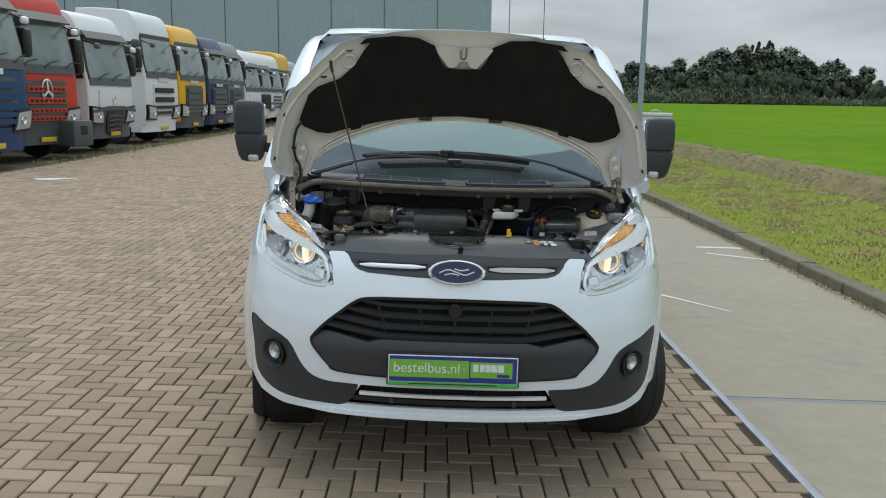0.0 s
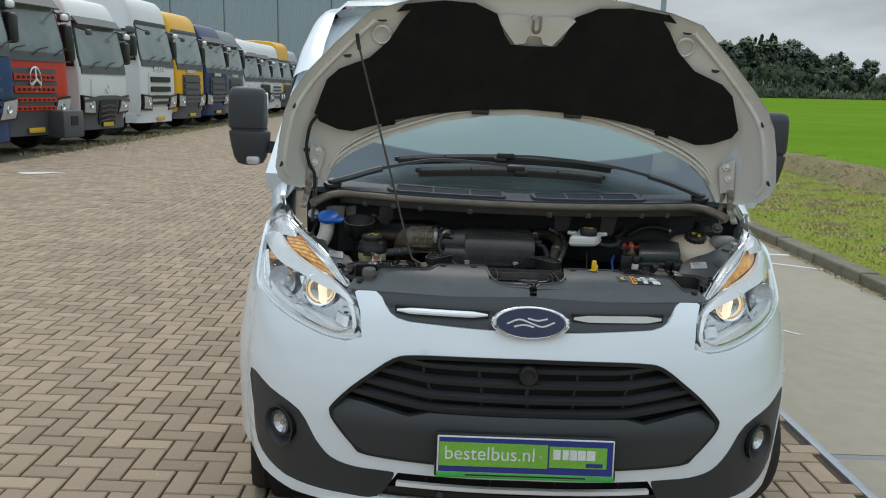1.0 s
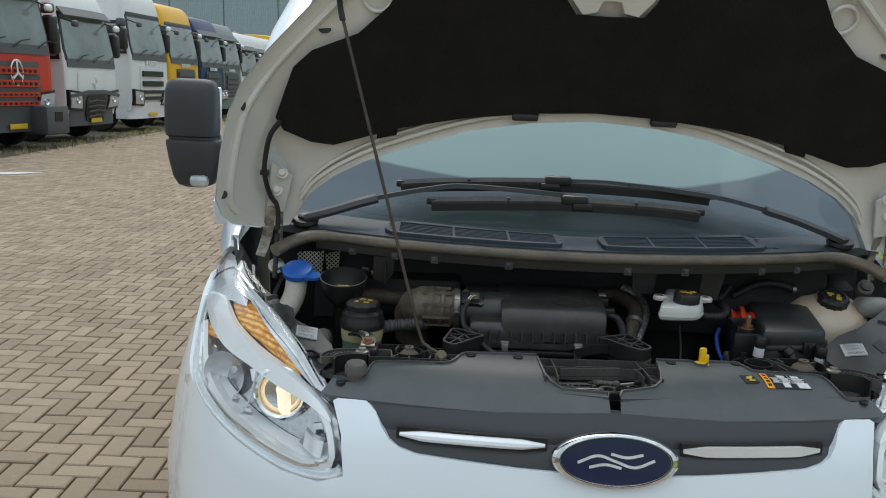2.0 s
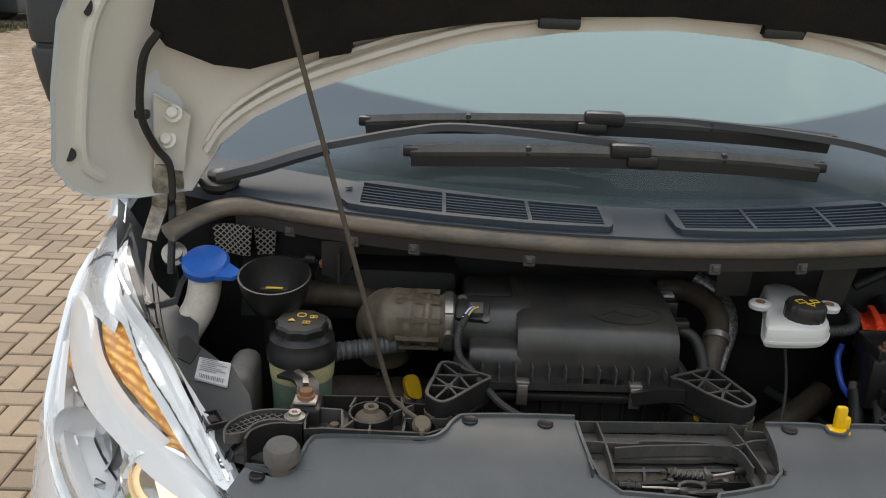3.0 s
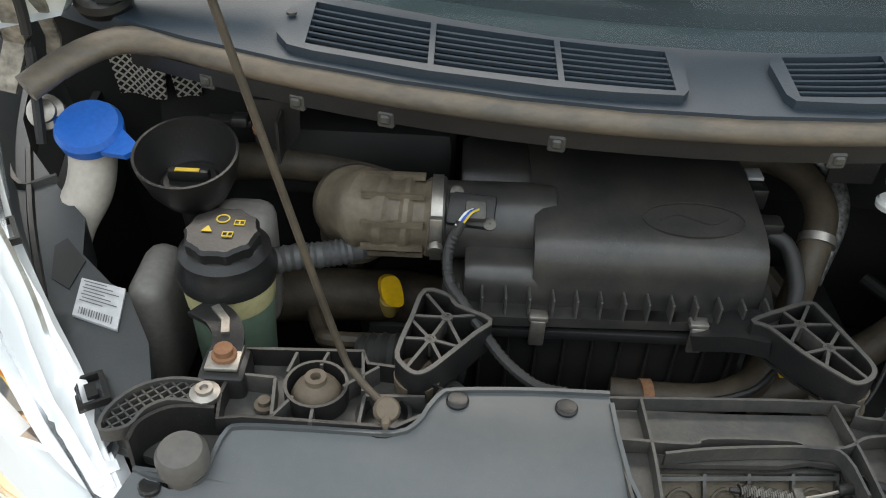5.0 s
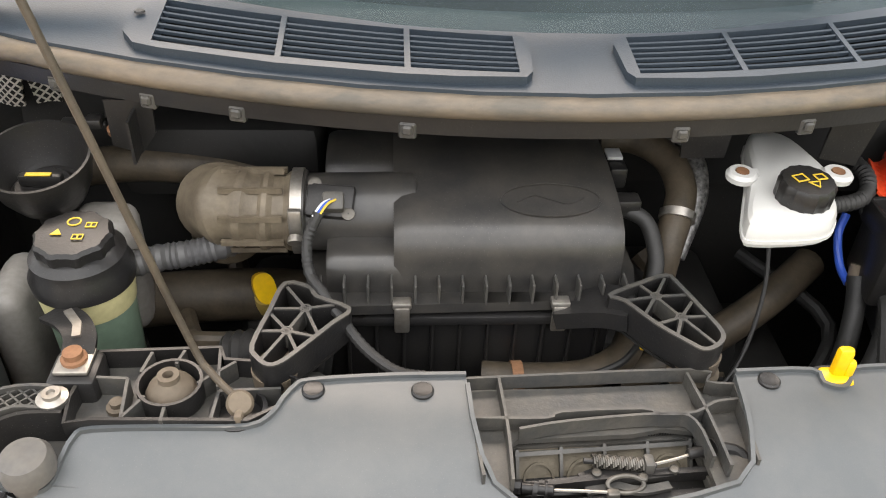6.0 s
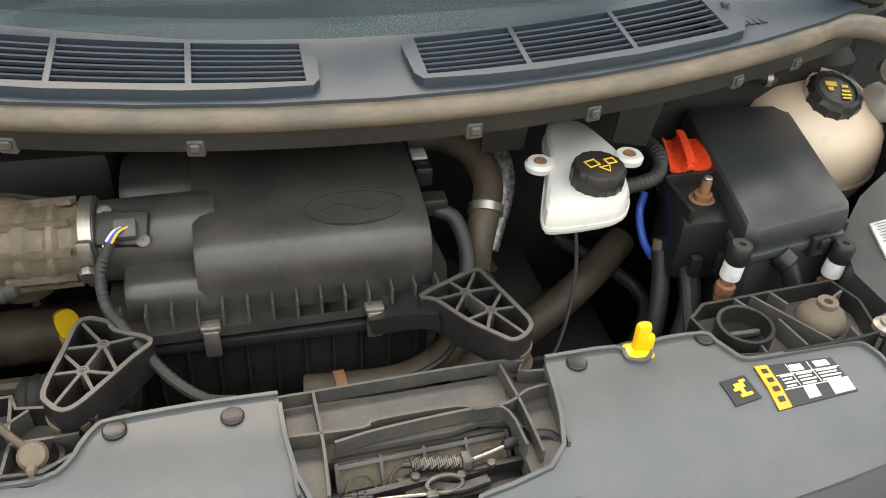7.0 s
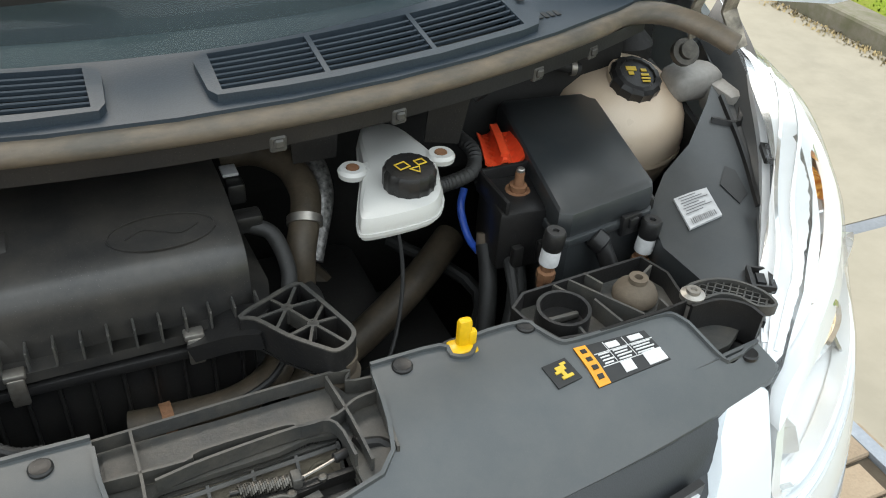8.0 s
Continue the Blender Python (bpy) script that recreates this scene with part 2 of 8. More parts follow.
def woven(m, scale):
    """Expanded metal: bright diagonal wires over dark gaps."""
    n, l = m.node_tree.nodes, m.node_tree.links
    b = n["Principled BSDF"]
    co, mx, top = n.new("ShaderNodeTexCoord"), n.new("ShaderNodeMix"), n.new("ShaderNodeMath")
    top.operation = "MAXIMUM"
    for k, turn in enumerate((.8, -.8)):
        mp_, wv = n.new("ShaderNodeMapping"), n.new("ShaderNodeTexWave")
        mp_.inputs["Rotation"].default_value = (0, turn, 0)
        wv.inputs["Scale"].default_value = scale
        l.new(co.outputs["Object"], mp_.inputs["Vector"])
        l.new(mp_.outputs["Vector"], wv.inputs["Vector"])
        l.new(wv.outputs["Fac"], top.inputs[k])
    cut = n.new("ShaderNodeMapRange")
    cut.inputs["From Min"].default_value, cut.inputs["From Max"].default_value = .70, .86
    l.new(top.outputs["Value"], cut.inputs["Value"])
    mx.data_type = "RGBA"
    mx.inputs["A"].default_value, mx.inputs["B"].default_value = (.012, .011, .010, 1), (.62, .58, .52, 1)
    l.new(cut.outputs["Result"], mx.inputs["Factor"])
    l.new(mx.outputs["Result"], b.inputs["Base Color"])
    return m


MESHM = woven(mat("expanded_metal_shield", (.5, .48, .44), .45, .4), 42)
BRAID = mat("foil_braid", (0.35, 0.34, 0.33), 0.4, 0.7, col2=(0.06, 0.06, 0.06), scale=160, fine=300, patch=1.0)
AMBER = mat("amber_lens", (0.85, 0.26, 0.03), 0.2, col2=(0.72, 0.18, 0.02), scale=60, fine=200, emit=(1.0, 0.36, 0.04), emit_power=0.28)


def ribbed(m, scale):
    """Moulded ribs of a lamp lens: bright and deep bands, set aslant."""
    n, l = m.node_tree.nodes, m.node_tree.links
    b = n["Principled BSDF"]
    co, wv, mx = n.new("ShaderNodeTexCoord"), n.new("ShaderNodeTexWave"), n.new("ShaderNodeMix")
    wv.bands_direction = "DIAGONAL"
    wv.inputs["Scale"].default_value, wv.inputs["Distortion"].default_value = scale, 2.5
    l.new(co.outputs["Object"], wv.inputs["Vector"])
    pb, mm = n.new("ShaderNodeTexVoronoi"), n.new("ShaderNodeMath")  # painted glints: bright cells stand for bulb light between the ribs
    pb.inputs["Scale"].default_value = scale * 2.4
    l.new(co.outputs["Object"], pb.inputs["Vector"])
    mm.operation = "MULTIPLY_ADD"
    l.new(pb.outputs["Color"], mm.inputs[0])
    l.new(wv.outputs["Fac"], mm.inputs[1])
    mm.inputs[2].default_value = 0.08
    mx.data_type = "RGBA"
    mx.inputs["A"].default_value, mx.inputs["B"].default_value = (0.46, 0.13, 0.02, 1), (1.0, 0.66, 0.16, 1)
    l.new(mm.outputs["Value"], mx.inputs["Factor"])
    l.new(mx.outputs["Result"], b.inputs["Base Color"])
    l.new(mx.outputs["Result"], b.inputs["Emission Color"])
    return m


ribbed(AMBER, 34)
BEAM = mat("lit_projector", (0.9, 0.85, 0.7), 0.2, emit=(1.0, 0.82, 0.58), emit_power=1.1)
GLOW = mat("lit_lens_ring", (0.8, 0.7, 0.5), 0.2, 0.3, emit=(1.0, 0.70, 0.40), emit_power=0.55)
STREAK = mat("lamp_top_chrome", (0.80, 0.81, 0.82), 0.26, 0.6, col2=(0.62, 0.63, 0.64), scale=10, grain=0.04, rough_var=0.06)
REFL = mat("bright_reflector", (0.85, 0.86, 0.87), 0.30, 0.55, grain=0.05, col2=(0.5, 0.5, 0.52), scale=14)
LAMPBLK = mat("lamp_housing_silver", (0.60, 0.61, 0.62), 0.16, 0.9, col2=(0.34, 0.35, 0.36), scale=22)
PRINTK = mat("dusty_stop_rubber", (0.085, 0.082, 0.078), 0.6, col2=(0.11, 0.10, 0.09), scale=14, fine=150, dust=(0.17, 0.14, 0.11), dust_amount=0.3)
LENS = glass("clear_lamp_lens", (0.97, 0.98, 0.98), 0.03, 0.04, 0.55)
SCREEN = glass("windscreen_glass", (0.42, 0.55, 0.52), 0.02, 0.012, 0.5)


def painted_sky(m):
    """Reflected sky painted into the glass: pale above, thin blue-grey below, faintest at the scuttle's middle."""
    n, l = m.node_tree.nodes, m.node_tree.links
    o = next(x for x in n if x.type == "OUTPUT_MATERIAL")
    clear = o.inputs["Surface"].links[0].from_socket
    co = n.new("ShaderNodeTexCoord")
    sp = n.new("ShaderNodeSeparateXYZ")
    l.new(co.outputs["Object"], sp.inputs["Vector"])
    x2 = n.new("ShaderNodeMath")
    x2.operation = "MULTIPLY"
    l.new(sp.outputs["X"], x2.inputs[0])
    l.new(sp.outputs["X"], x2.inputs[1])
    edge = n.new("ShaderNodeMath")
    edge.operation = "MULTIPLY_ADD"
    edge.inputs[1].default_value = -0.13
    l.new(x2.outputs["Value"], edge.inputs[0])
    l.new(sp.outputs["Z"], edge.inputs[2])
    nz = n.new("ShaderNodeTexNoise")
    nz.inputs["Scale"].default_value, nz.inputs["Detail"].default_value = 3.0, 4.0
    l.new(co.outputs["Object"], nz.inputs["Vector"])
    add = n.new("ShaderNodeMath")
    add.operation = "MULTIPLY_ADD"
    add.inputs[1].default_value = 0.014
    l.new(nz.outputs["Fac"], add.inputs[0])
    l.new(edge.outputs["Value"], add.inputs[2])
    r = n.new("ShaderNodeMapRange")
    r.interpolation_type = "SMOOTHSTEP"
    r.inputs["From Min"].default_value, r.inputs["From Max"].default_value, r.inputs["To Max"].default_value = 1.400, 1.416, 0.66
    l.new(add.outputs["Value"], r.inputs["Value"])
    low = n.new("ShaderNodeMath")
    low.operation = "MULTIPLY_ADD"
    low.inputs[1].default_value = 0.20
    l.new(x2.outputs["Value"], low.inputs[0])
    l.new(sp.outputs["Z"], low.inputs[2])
    # lower down the same reflection, as a thinner diffuse layer
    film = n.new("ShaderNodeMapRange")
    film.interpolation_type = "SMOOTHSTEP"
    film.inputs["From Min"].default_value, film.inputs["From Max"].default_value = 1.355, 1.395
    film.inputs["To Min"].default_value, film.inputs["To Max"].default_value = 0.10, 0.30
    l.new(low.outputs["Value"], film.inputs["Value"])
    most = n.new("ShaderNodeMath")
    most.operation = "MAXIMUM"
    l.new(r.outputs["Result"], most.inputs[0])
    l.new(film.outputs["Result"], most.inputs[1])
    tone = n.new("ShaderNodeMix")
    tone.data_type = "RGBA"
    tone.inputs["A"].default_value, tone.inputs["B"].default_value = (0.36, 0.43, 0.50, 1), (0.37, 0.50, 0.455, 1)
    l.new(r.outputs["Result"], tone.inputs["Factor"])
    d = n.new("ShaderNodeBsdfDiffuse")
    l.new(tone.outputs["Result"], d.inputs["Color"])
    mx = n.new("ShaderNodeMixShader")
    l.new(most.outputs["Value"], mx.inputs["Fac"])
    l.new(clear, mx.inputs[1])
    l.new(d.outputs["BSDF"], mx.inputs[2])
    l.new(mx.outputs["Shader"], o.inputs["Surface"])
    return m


painted_sky(SCREEN)
# paler patches put reflected sky into the glass colour
CABGLASS = mat("cab_glass_sky_patches", (0.13, 0.165, 0.16), 0.05, col2=(0.27, 0.325, 0.315), scale=.7, fine=9, spec=0.7, patch=1.0, grain=.1)
BADGE = mat("badge_blue", (0.008, 0.014, 0.065), 0.2, coat=0.6, scale=20)
PLBLUE = mat("plate_blue", (0.02, 0.035, 0.22), 0.35, scale=30)
PLGREEN = mat("plate_green", (0.17, 0.42, 0.045), 0.35, col2=(0.20, 0.46, 0.06), scale=20)
STRIPG = mat("plate_strip_green", (0.06, 0.42, 0.07), 0.3, scale=20)
# blue-grey puts the sky reflected in the glass into this colour
DASH = mat("dashboard_plastic", (0.045, 0.056, 0.072), 0.5, col2=(0.052, 0.064, 0.080), scale=3, fine=300, spec=0.3)
TYRE = mat("tyre_rubber", (0.014, 0.014, 0.015), 0.75, col2=(0.026, 0.025, 0.023), scale=15, fine=200, bump=0.3)


# ---- mesh helpers ----
def part(name, bm, material, parent=None, label="", sharp=0.6):
    """One mesh object, under a thing or a part where one is given."""
    bmesh.ops.recalc_face_normals(bm, faces=bm.faces)
    for fc in bm.faces:
        fc.smooth = True
    for e in bm.edges:
        if len(e.link_faces) != 2 or e.calc_face_angle(0) > sharp:
            e.smooth = False
    me = bpy.data.meshes.new(name)
    bm.to_mesh(me)
    bm.free()
    me.materials.append(material)
    ob = new(name, me)
    if parent:
        ob.parent = parent
    return tagged(ob, label) if label else ob


def thing(name, m, label, category, group=""):
    ob = new(name)
    ob.matrix_basis = m
    return tagged(ob, label, category, group)


def join(*bms):
    base = bms[0]
    for other in bms[1:]:
        me = bpy.data.meshes.new("joined")
        other.to_mesh(me)
        base.from_mesh(me)
        other.free()
        bpy.data.meshes.remove(me)
    return base


def moved(bm, m):
    bmesh.ops.transform(bm, matrix=m, verts=bm.verts)
    return bm


def box(cx, cy, cz, sx, sy, sz, bevel=0.0, seg=2, m=None):
    bm = bmesh.new()
    bmesh.ops.create_cube(bm, size=1, matrix=Matrix.Diagonal((sx, sy, sz, 1)))
    if bevel:
        bmesh.ops.bevel(bm, geom=bm.edges[:], offset=min(bevel, 0.45 * min(sx, sy, sz)), segments=seg, affect="EDGES", profile=0.5)
    if m:
        bmesh.ops.transform(bm, matrix=m, verts=bm.verts)
    bmesh.ops.translate(bm, vec=(cx, cy, cz), verts=bm.verts)
    return bm


def axis_matrix(p, way):
    return Matrix.Translation(p) @ Vector(way).to_track_quat("Z", "Y").to_matrix().to_4x4()


def lathe(profile, p=(0, 0, 0), way=(0, 0, 1), seg=24, flute=0.0, flutes=0, squash=1.0, ends=True):
    """Turn a profile of (radius, height) round an axis; flutes give grip ribs."""
    bm = bmesh.new()
    rings = []
    for r, h in profile:
        ring = []
        for i in range(seg):
            a = 2 * math.pi * i / seg
            rr = r * (1 + flute * (1 if math.cos(flutes * a) > 0.3 else 0)) if flutes else r
            ring.append(bm.verts.new((rr * math.cos(a), squash * rr * math.sin(a), h)))
        rings.append(ring)
    for a, b in zip(rings, rings[1:]):
        for i in range(seg):
            bm.faces.new((a[i], a[(i + 1) % seg], b[(i + 1) % seg], b[i]))
    if ends and profile[0][0] > 1e-4:
        bm.faces.new(rings[0][::-1])
    if ends and profile[-1][0] > 1e-4:
        bm.faces.new(rings[-1])
    bmesh.ops.remove_doubles(bm, verts=bm.verts, dist=1e-6)
    return moved(bm, axis_matrix(p, way))


def rod(p, q, r, r2=None, seg=12, bevel=0.0):
    d = Vector(q) - Vector(p)
    h, r2 = d.length, r if r2 is None else r2
    prof = [(r, 0), (r2, h)] if not bevel else [(r - bevel, 0), (r, bevel), (r2, h - bevel), (r2 - bevel, h)]
    return lathe(prof, p, d, seg)


def spl(points, n=6, closed=False):
    """A smooth line through a few points (Catmull-Rom)."""
    P = [np.array(p, float) for p in points]
    k = len(P)
    res = []
    for i in range(k if closed else k - 1):
        a = P[(i - 1) % k] if closed or i else 2 * P[0] - P[1]
        b, c = P[i], P[(i + 1) % k]
        d = P[(i + 2) % k] if closed or i + 2 < k else 2 * P[-1] - P[-2]
        for j in range(n):
            t = j / n
            res.append(0.5 * (2 * b + (c - a) * t + (2 * a - 5 * b + 4 * c - d) * t * t + (3 * b - a - 3 * c + d) * t ** 3))
    if not closed:
        res.append(P[-1])
    return [tuple(p) for p in res]


def sweep(path, section, up=(0, 0, 1), scales=None, closed=False):
    """Carry a closed section, given across and up, along a path."""
    bm = bmesh.new()
    P = [Vector(p) for p in path]
    rings = []
    side = None
    for i, p in enumerate(P):
        d = (P[(i + 1) % len(P)] - P[i - 1]) if closed else (P[min(i + 1, len(P) - 1)] - P[max(i - 1, 0)])
        d.normalize()
        s = d.cross(Vector(up))
        if s.length < 0.15:
            s = side.copy() if side else d.orthogonal()
            s -= d * s.dot(d)
        s.normalize()
        side = s
        u = s.cross(d)
        k = scales[i] if scales else 1
        rings.append([bm.verts.new(p + s * a * k + u * b * k) for a, b in section])
    n = len(section)
    pairs = list(zip(rings, rings[1:])) + ([(rings[-1], rings[0])] if closed else [])
    for a, b in pairs:
        for i in range(n):
            bm.faces.new((a[i], a[(i + 1) % n], b[(i + 1) % n], b[i]))
    if not closed:
        bm.faces.new(rings[0][::-1])
        bm.faces.new(rings[-1])
    return bm


def tube(points, r, n=6, seg=10, rib=0.0, pitch=0.008, closed=False):
    """A round hose or wire through points; rib and pitch make it corrugated."""
    path = spl(points, n, closed)
    scales = None
    if rib:
        dense = []
        for a, b in zip(path, path[1:]):
            a, b = np.array(a), np.array(b)
            k = max(1, int(np.linalg.norm(b - a) / (pitch / 2)))
            dense += [tuple(a + (b - a) * j / k) for j in range(k)]
        path = dense
        scales = [1 + (rib if i % 2 else 0) for i in range(len(path))]
    sec = [(r * math.cos(2 * math.pi * i / seg), r * math.sin(2 * math.pi * i / seg)) for i in range(seg)]
    return sweep(path, sec, scales=scales, closed=closed)


def bar(path, w, h, up=(0, 0, 1), closed=False):
    return sweep(path, [(-w / 2, -h / 2), (w / 2, -h / 2), (w / 2, h / 2), (-w / 2, h / 2)], up, closed=closed)


def inside(p, poly):
    x, y = p[0], p[1]
    hit = False
    for (x1, y1), (x2, y2) in zip(poly, poly[1:] + poly[:1]):
        if (y1 > y) != (y2 > y) and x < (x2 - x1) * (y - y1) / (y2 - y1) + x1:
            hit = not hit
    return hit


def dense_line(poly, step):
    res = []
    for a, b in zip(poly, poly[1:] + poly[:1]):
        k = max(1, int(math.hypot(b[0] - a[0], b[1] - a[1]) / step))
        res += [(a[0] + (b[0] - a[0]) * j / k, a[1] + (b[1] - a[1]) * j / k) for j in range(k)]
    return res


def sheet(outline, fn, step=0.05, holes=(), rim=(0, 0, 0), floor=False):
    """A panel: a flat outline with holes, laid onto the surface fn(u, v), with an edge turned back along rim."""
    loops = [dense_line([tuple(p[:2]) for p in lp], step) for lp in (outline, *holes)]
    pts, edges = [], []
    for lp in loops:
        b = len(pts)
        pts += [Vector(p) for p in lp]
        edges += [(b + i, b + (i + 1) % len(lp)) for i in range(len(lp))]
    us, vs = [p[0] for p in loops[0]], [p[1] for p in loops[0]]
    nu, nv = int((max(us) - min(us)) / step), int((max(vs) - min(vs)) / step)
    for i in range(1, nu + 1):
        for j in range(1, nv + 1):
            q = (min(us) + i * step + (j % 2) * step * 0.31, min(vs) + j * step)
            if inside(q, loops[0]) and not any(inside(q, h) for h in loops[1:]):
                if min((p[0] - q[0]) ** 2 + (p[1] - q[1]) ** 2 for p in pts[:sum(map(len, loops))]) > (0.45 * step) ** 2:
                    pts.append(Vector(q))
    vo, eo, fo, *_ = delaunay_2d_cdt(pts, edges, [], 0, 1e-6)
    bm = bmesh.new()
    vv = [bm.verts.new(fn(p[0], p[1])) for p in vo]
    for fc in fo:
        c = (sum(vo[i][0] for i in fc) / 3, sum(vo[i][1] for i in fc) / 3)
        if inside(c, loops[0]) and not any(inside(c, h) for h in loops[1:]):
            bm.faces.new([vv[i] for i in fc])
    bmesh.ops.delete(bm, geom=[v for v in bm.verts if not v.link_faces], context="VERTS")
    if any(rim):
        back = {}
        for e in [e for e in bm.edges if len(e.link_faces) == 1]:
            for v in e.verts:
                if v not in back:
                    back[v] = bm.verts.new(v.co + Vector(rim))
            bm.faces.new((e.verts[0], e.verts[1], back[e.verts[1]], back[e.verts[0]]))
        if floor:
            copy = {v: back.get(v) or bm.verts.new(v.co + Vector(rim)) for v in list(bm.verts) if v not in back.values()}
            for fc in [fc for fc in bm.faces if all(v in copy for v in fc.verts)]:
                bm.faces.new([copy[v] for v in fc.verts][::-1])
    return bm


def plate(outline, z0, z1, m=None, holes=(), step=9.0):
    """A flat piece with the given outline, from height z0 up to z1."""
    bm = sheet(outline, lambda u, v: (u, v, z1), step, holes, (0, 0, z0 - z1), True)
    return moved(bm, m) if m else bm


def letters(text, size, depth, m):
    """Words in the built-in font, as a mesh."""
    cu = bpy.data.curves.new("words", "FONT")
    cu.body, cu.size, cu.extrude, cu.align_x, cu.align_y = text, size, depth, "CENTER", "CENTER"
    ob = bpy.data.objects.new("words", cu)
    scene.collection.objects.link(ob)
    me = bpy.data.meshes.new_from_object(ob.evaluated_get(bpy.context.evaluated_depsgraph_get()))
    bm = bmesh.new()
    bm.from_mesh(me)
    bpy.data.objects.remove(ob)
    bpy.data.curves.remove(cu)
    bpy.data.meshes.remove(me)
    return moved(bm, m)


def mirror(points):
    return [(-p[0], *p[1:]) for p in points]


def both(half):
    """A left half outline, from the middle round to the middle, closed by its mirror image."""
    return list(half) + [(-p[0], *p[1:]) for p in reversed(half) if abs(p[0]) > 1e-4]


# ---- ground, field and kerb ----
FALL = math.tan(radians(1.2))


def mat_ground(name, a, b, c, s1, s2, rough=0.95, bump=0.5, dist=0.02, spec=0.2):
    """Ground cover mixed from three colours at two sizes."""
    m = bpy.data.materials.new(name)
    m.use_nodes = True
    n, l = m.node_tree.nodes, m.node_tree.links
    p = n["Principled BSDF"]
    co = n.new("ShaderNodeTexCoord")
    n1, n2 = n.new("ShaderNodeTexNoise"), n.new("ShaderNodeTexNoise")
    for nn, s_ in ((n1, s1), (n2, s2)):
        nn.inputs["Scale"].default_value, nn.inputs["Detail"].default_value, nn.inputs["Roughness"].default_value = s_, 8.0, 0.65
        l.new(co.outputs["Object"], nn.inputs["Vector"])
    r1, r2 = n.new("ShaderNodeMapRange"), n.new("ShaderNodeMapRange")
    for r_, nn in ((r1, n1), (r2, n2)):
        r_.inputs["From Min"].default_value, r_.inputs["From Max"].default_value = 0.38, 0.64
        l.new(nn.outputs["Fac"], r_.inputs["Value"])
    m1, m2 = n.new("ShaderNodeMix"), n.new("ShaderNodeMix")
    for m_ in (m1, m2):
        m_.data_type = "RGBA"
    m1.inputs["A"].default_value, m1.inputs["B"].default_value = (*a, 1), (*b, 1)
    m2.inputs["B"].default_value = (*c, 1)
    l.new(r1.outputs["Result"], m1.inputs["Factor"])
    k = n.new("ShaderNodeMath")
    k.operation = "MULTIPLY"
    k.inputs[1].default_value = 0.6
    l.new(r2.outputs["Result"], k.inputs[0])
    l.new(k.outputs["Value"], m2.inputs["Factor"])
    l.new(m1.outputs["Result"], m2.inputs["A"])
    l.new(m2.outputs["Result"], p.inputs["Base Color"])
    p.inputs["Roughness"].default_value = rough
    p.inputs["Specular IOR Level"].default_value = spec
    bp = n.new("ShaderNodeBump")
    bp.inputs["Strength"].default_value, bp.inputs["Distance"].default_value = bump, dist
    l.new(n2.outputs["Fac"], bp.inputs["Height"])
    l.new(bp.outputs["Normal"], p.inputs["Normal"])
    return m


VERGE = mat_ground("mown_verge_grass", (.16, .225, .025), (.21, .235, .04), (.22, .165, .07), .9, 4.0, dist=.05, spec=0.05)
FIELD = mat_ground("bright_crop_grass", (.105, .20, .018), (.14, .245, .026), (.095, .185, .016), .06, .9, dist=.05, spec=0.0)
BANK = mat_ground("rough_ditch_bank", (.19, .175, .08), (.26, .205, .115), (.12, .11, .05), .8, 4.0, dist=.10)
DIRT = mat_ground("weedy_dirt", (.13, .115, .085), (.10, .10, .05), (.17, .15, .11), .4, 3.0, dist=.03)
CONC = mat_ground("worn_concrete", (.30, .270, .212), (.265, .240, .190), (.34, .305, .242), .7, 7.0, rough=.85, bump=.25, dist=.004)
MORTAR = mat_ground("joint_sand", (.070, .056, .040), (.055, .044, .032), (.09, .074, .055), 2.0, 20.0, dist=.004)
KERBM = mat_ground("mossy_kerb_concrete", (.21, .19, .155), (.16, .145, .11), (.11, .115, .06), 3.0, 14.0, bump=.4, dist=.006)
SEALANT = mat("grey_joint_sealant", (.17, .185, .205), .6, col2=(.21, .22, .235), scale=5, fine=60)
DRAIN = mat("galvanised_edge", (.30, .33, .37), .5, .3, col2=(.24, .26, .29), scale=6, fine=80)
PAINTW = mat("worn_white_road_paint", (.62, .62, .60), .7, col2=(.45, .44, .41), scale=9, fine=60)
BRICK = mat("tan_paving_brick", (.292, .220, .150), .85, col2=(.250, .188, .130), scale=9, fine=150, bump=.5, dust=(.365, .290, .205), dust_amount=.45)
vary(BRICK, .19)
BRICKS = mat("tan_paving_brick_field", (.292, .220, .150), .85, col2=(.250, .188, .130), scale=9, fine=150, bump=.5, dust=(.365, .290, .205), dust_amount=.45)
vary(BRICKS, .19, True)


def wob(x, y, s=.3):
    return noise.noise((x * s, y * s, 3.1))


def level(x, y):
    """Height of the open ground."""
    if x < -8.2:
        return .10 + .03 * wob(x, y)
    if x < 3.85:
        return -x * FALL - .045
    w = .25 * wob(0, y, .35) + .15 * wob(7, y, 1.1)
    prof = [(3.85, .0), (4.2, .035), (5.5, .06), (7.3 + w, .10), (7.7 + w, -.25), (8.0 + w, -.42), (8.3 + w, -.30), (8.6 + w, .0), (8.85 + w, .17), (9.4, .25), (14, .30), (200, 1.5), (1600, 1.5)]
    z = float(np.interp(x, [p[0] for p in prof], [p[1] for p in prof]))
    if x > 10.2:
        z = .29 + 1.23 * min(1, max(0, math.hypot(x, y) - 15) / 160)
    return z + (.05 * wob(x * 4, y * 4) if 7.0 < x < 10 else .02 * wob(x * 3, y * 3) if x > 4.2 else 0)


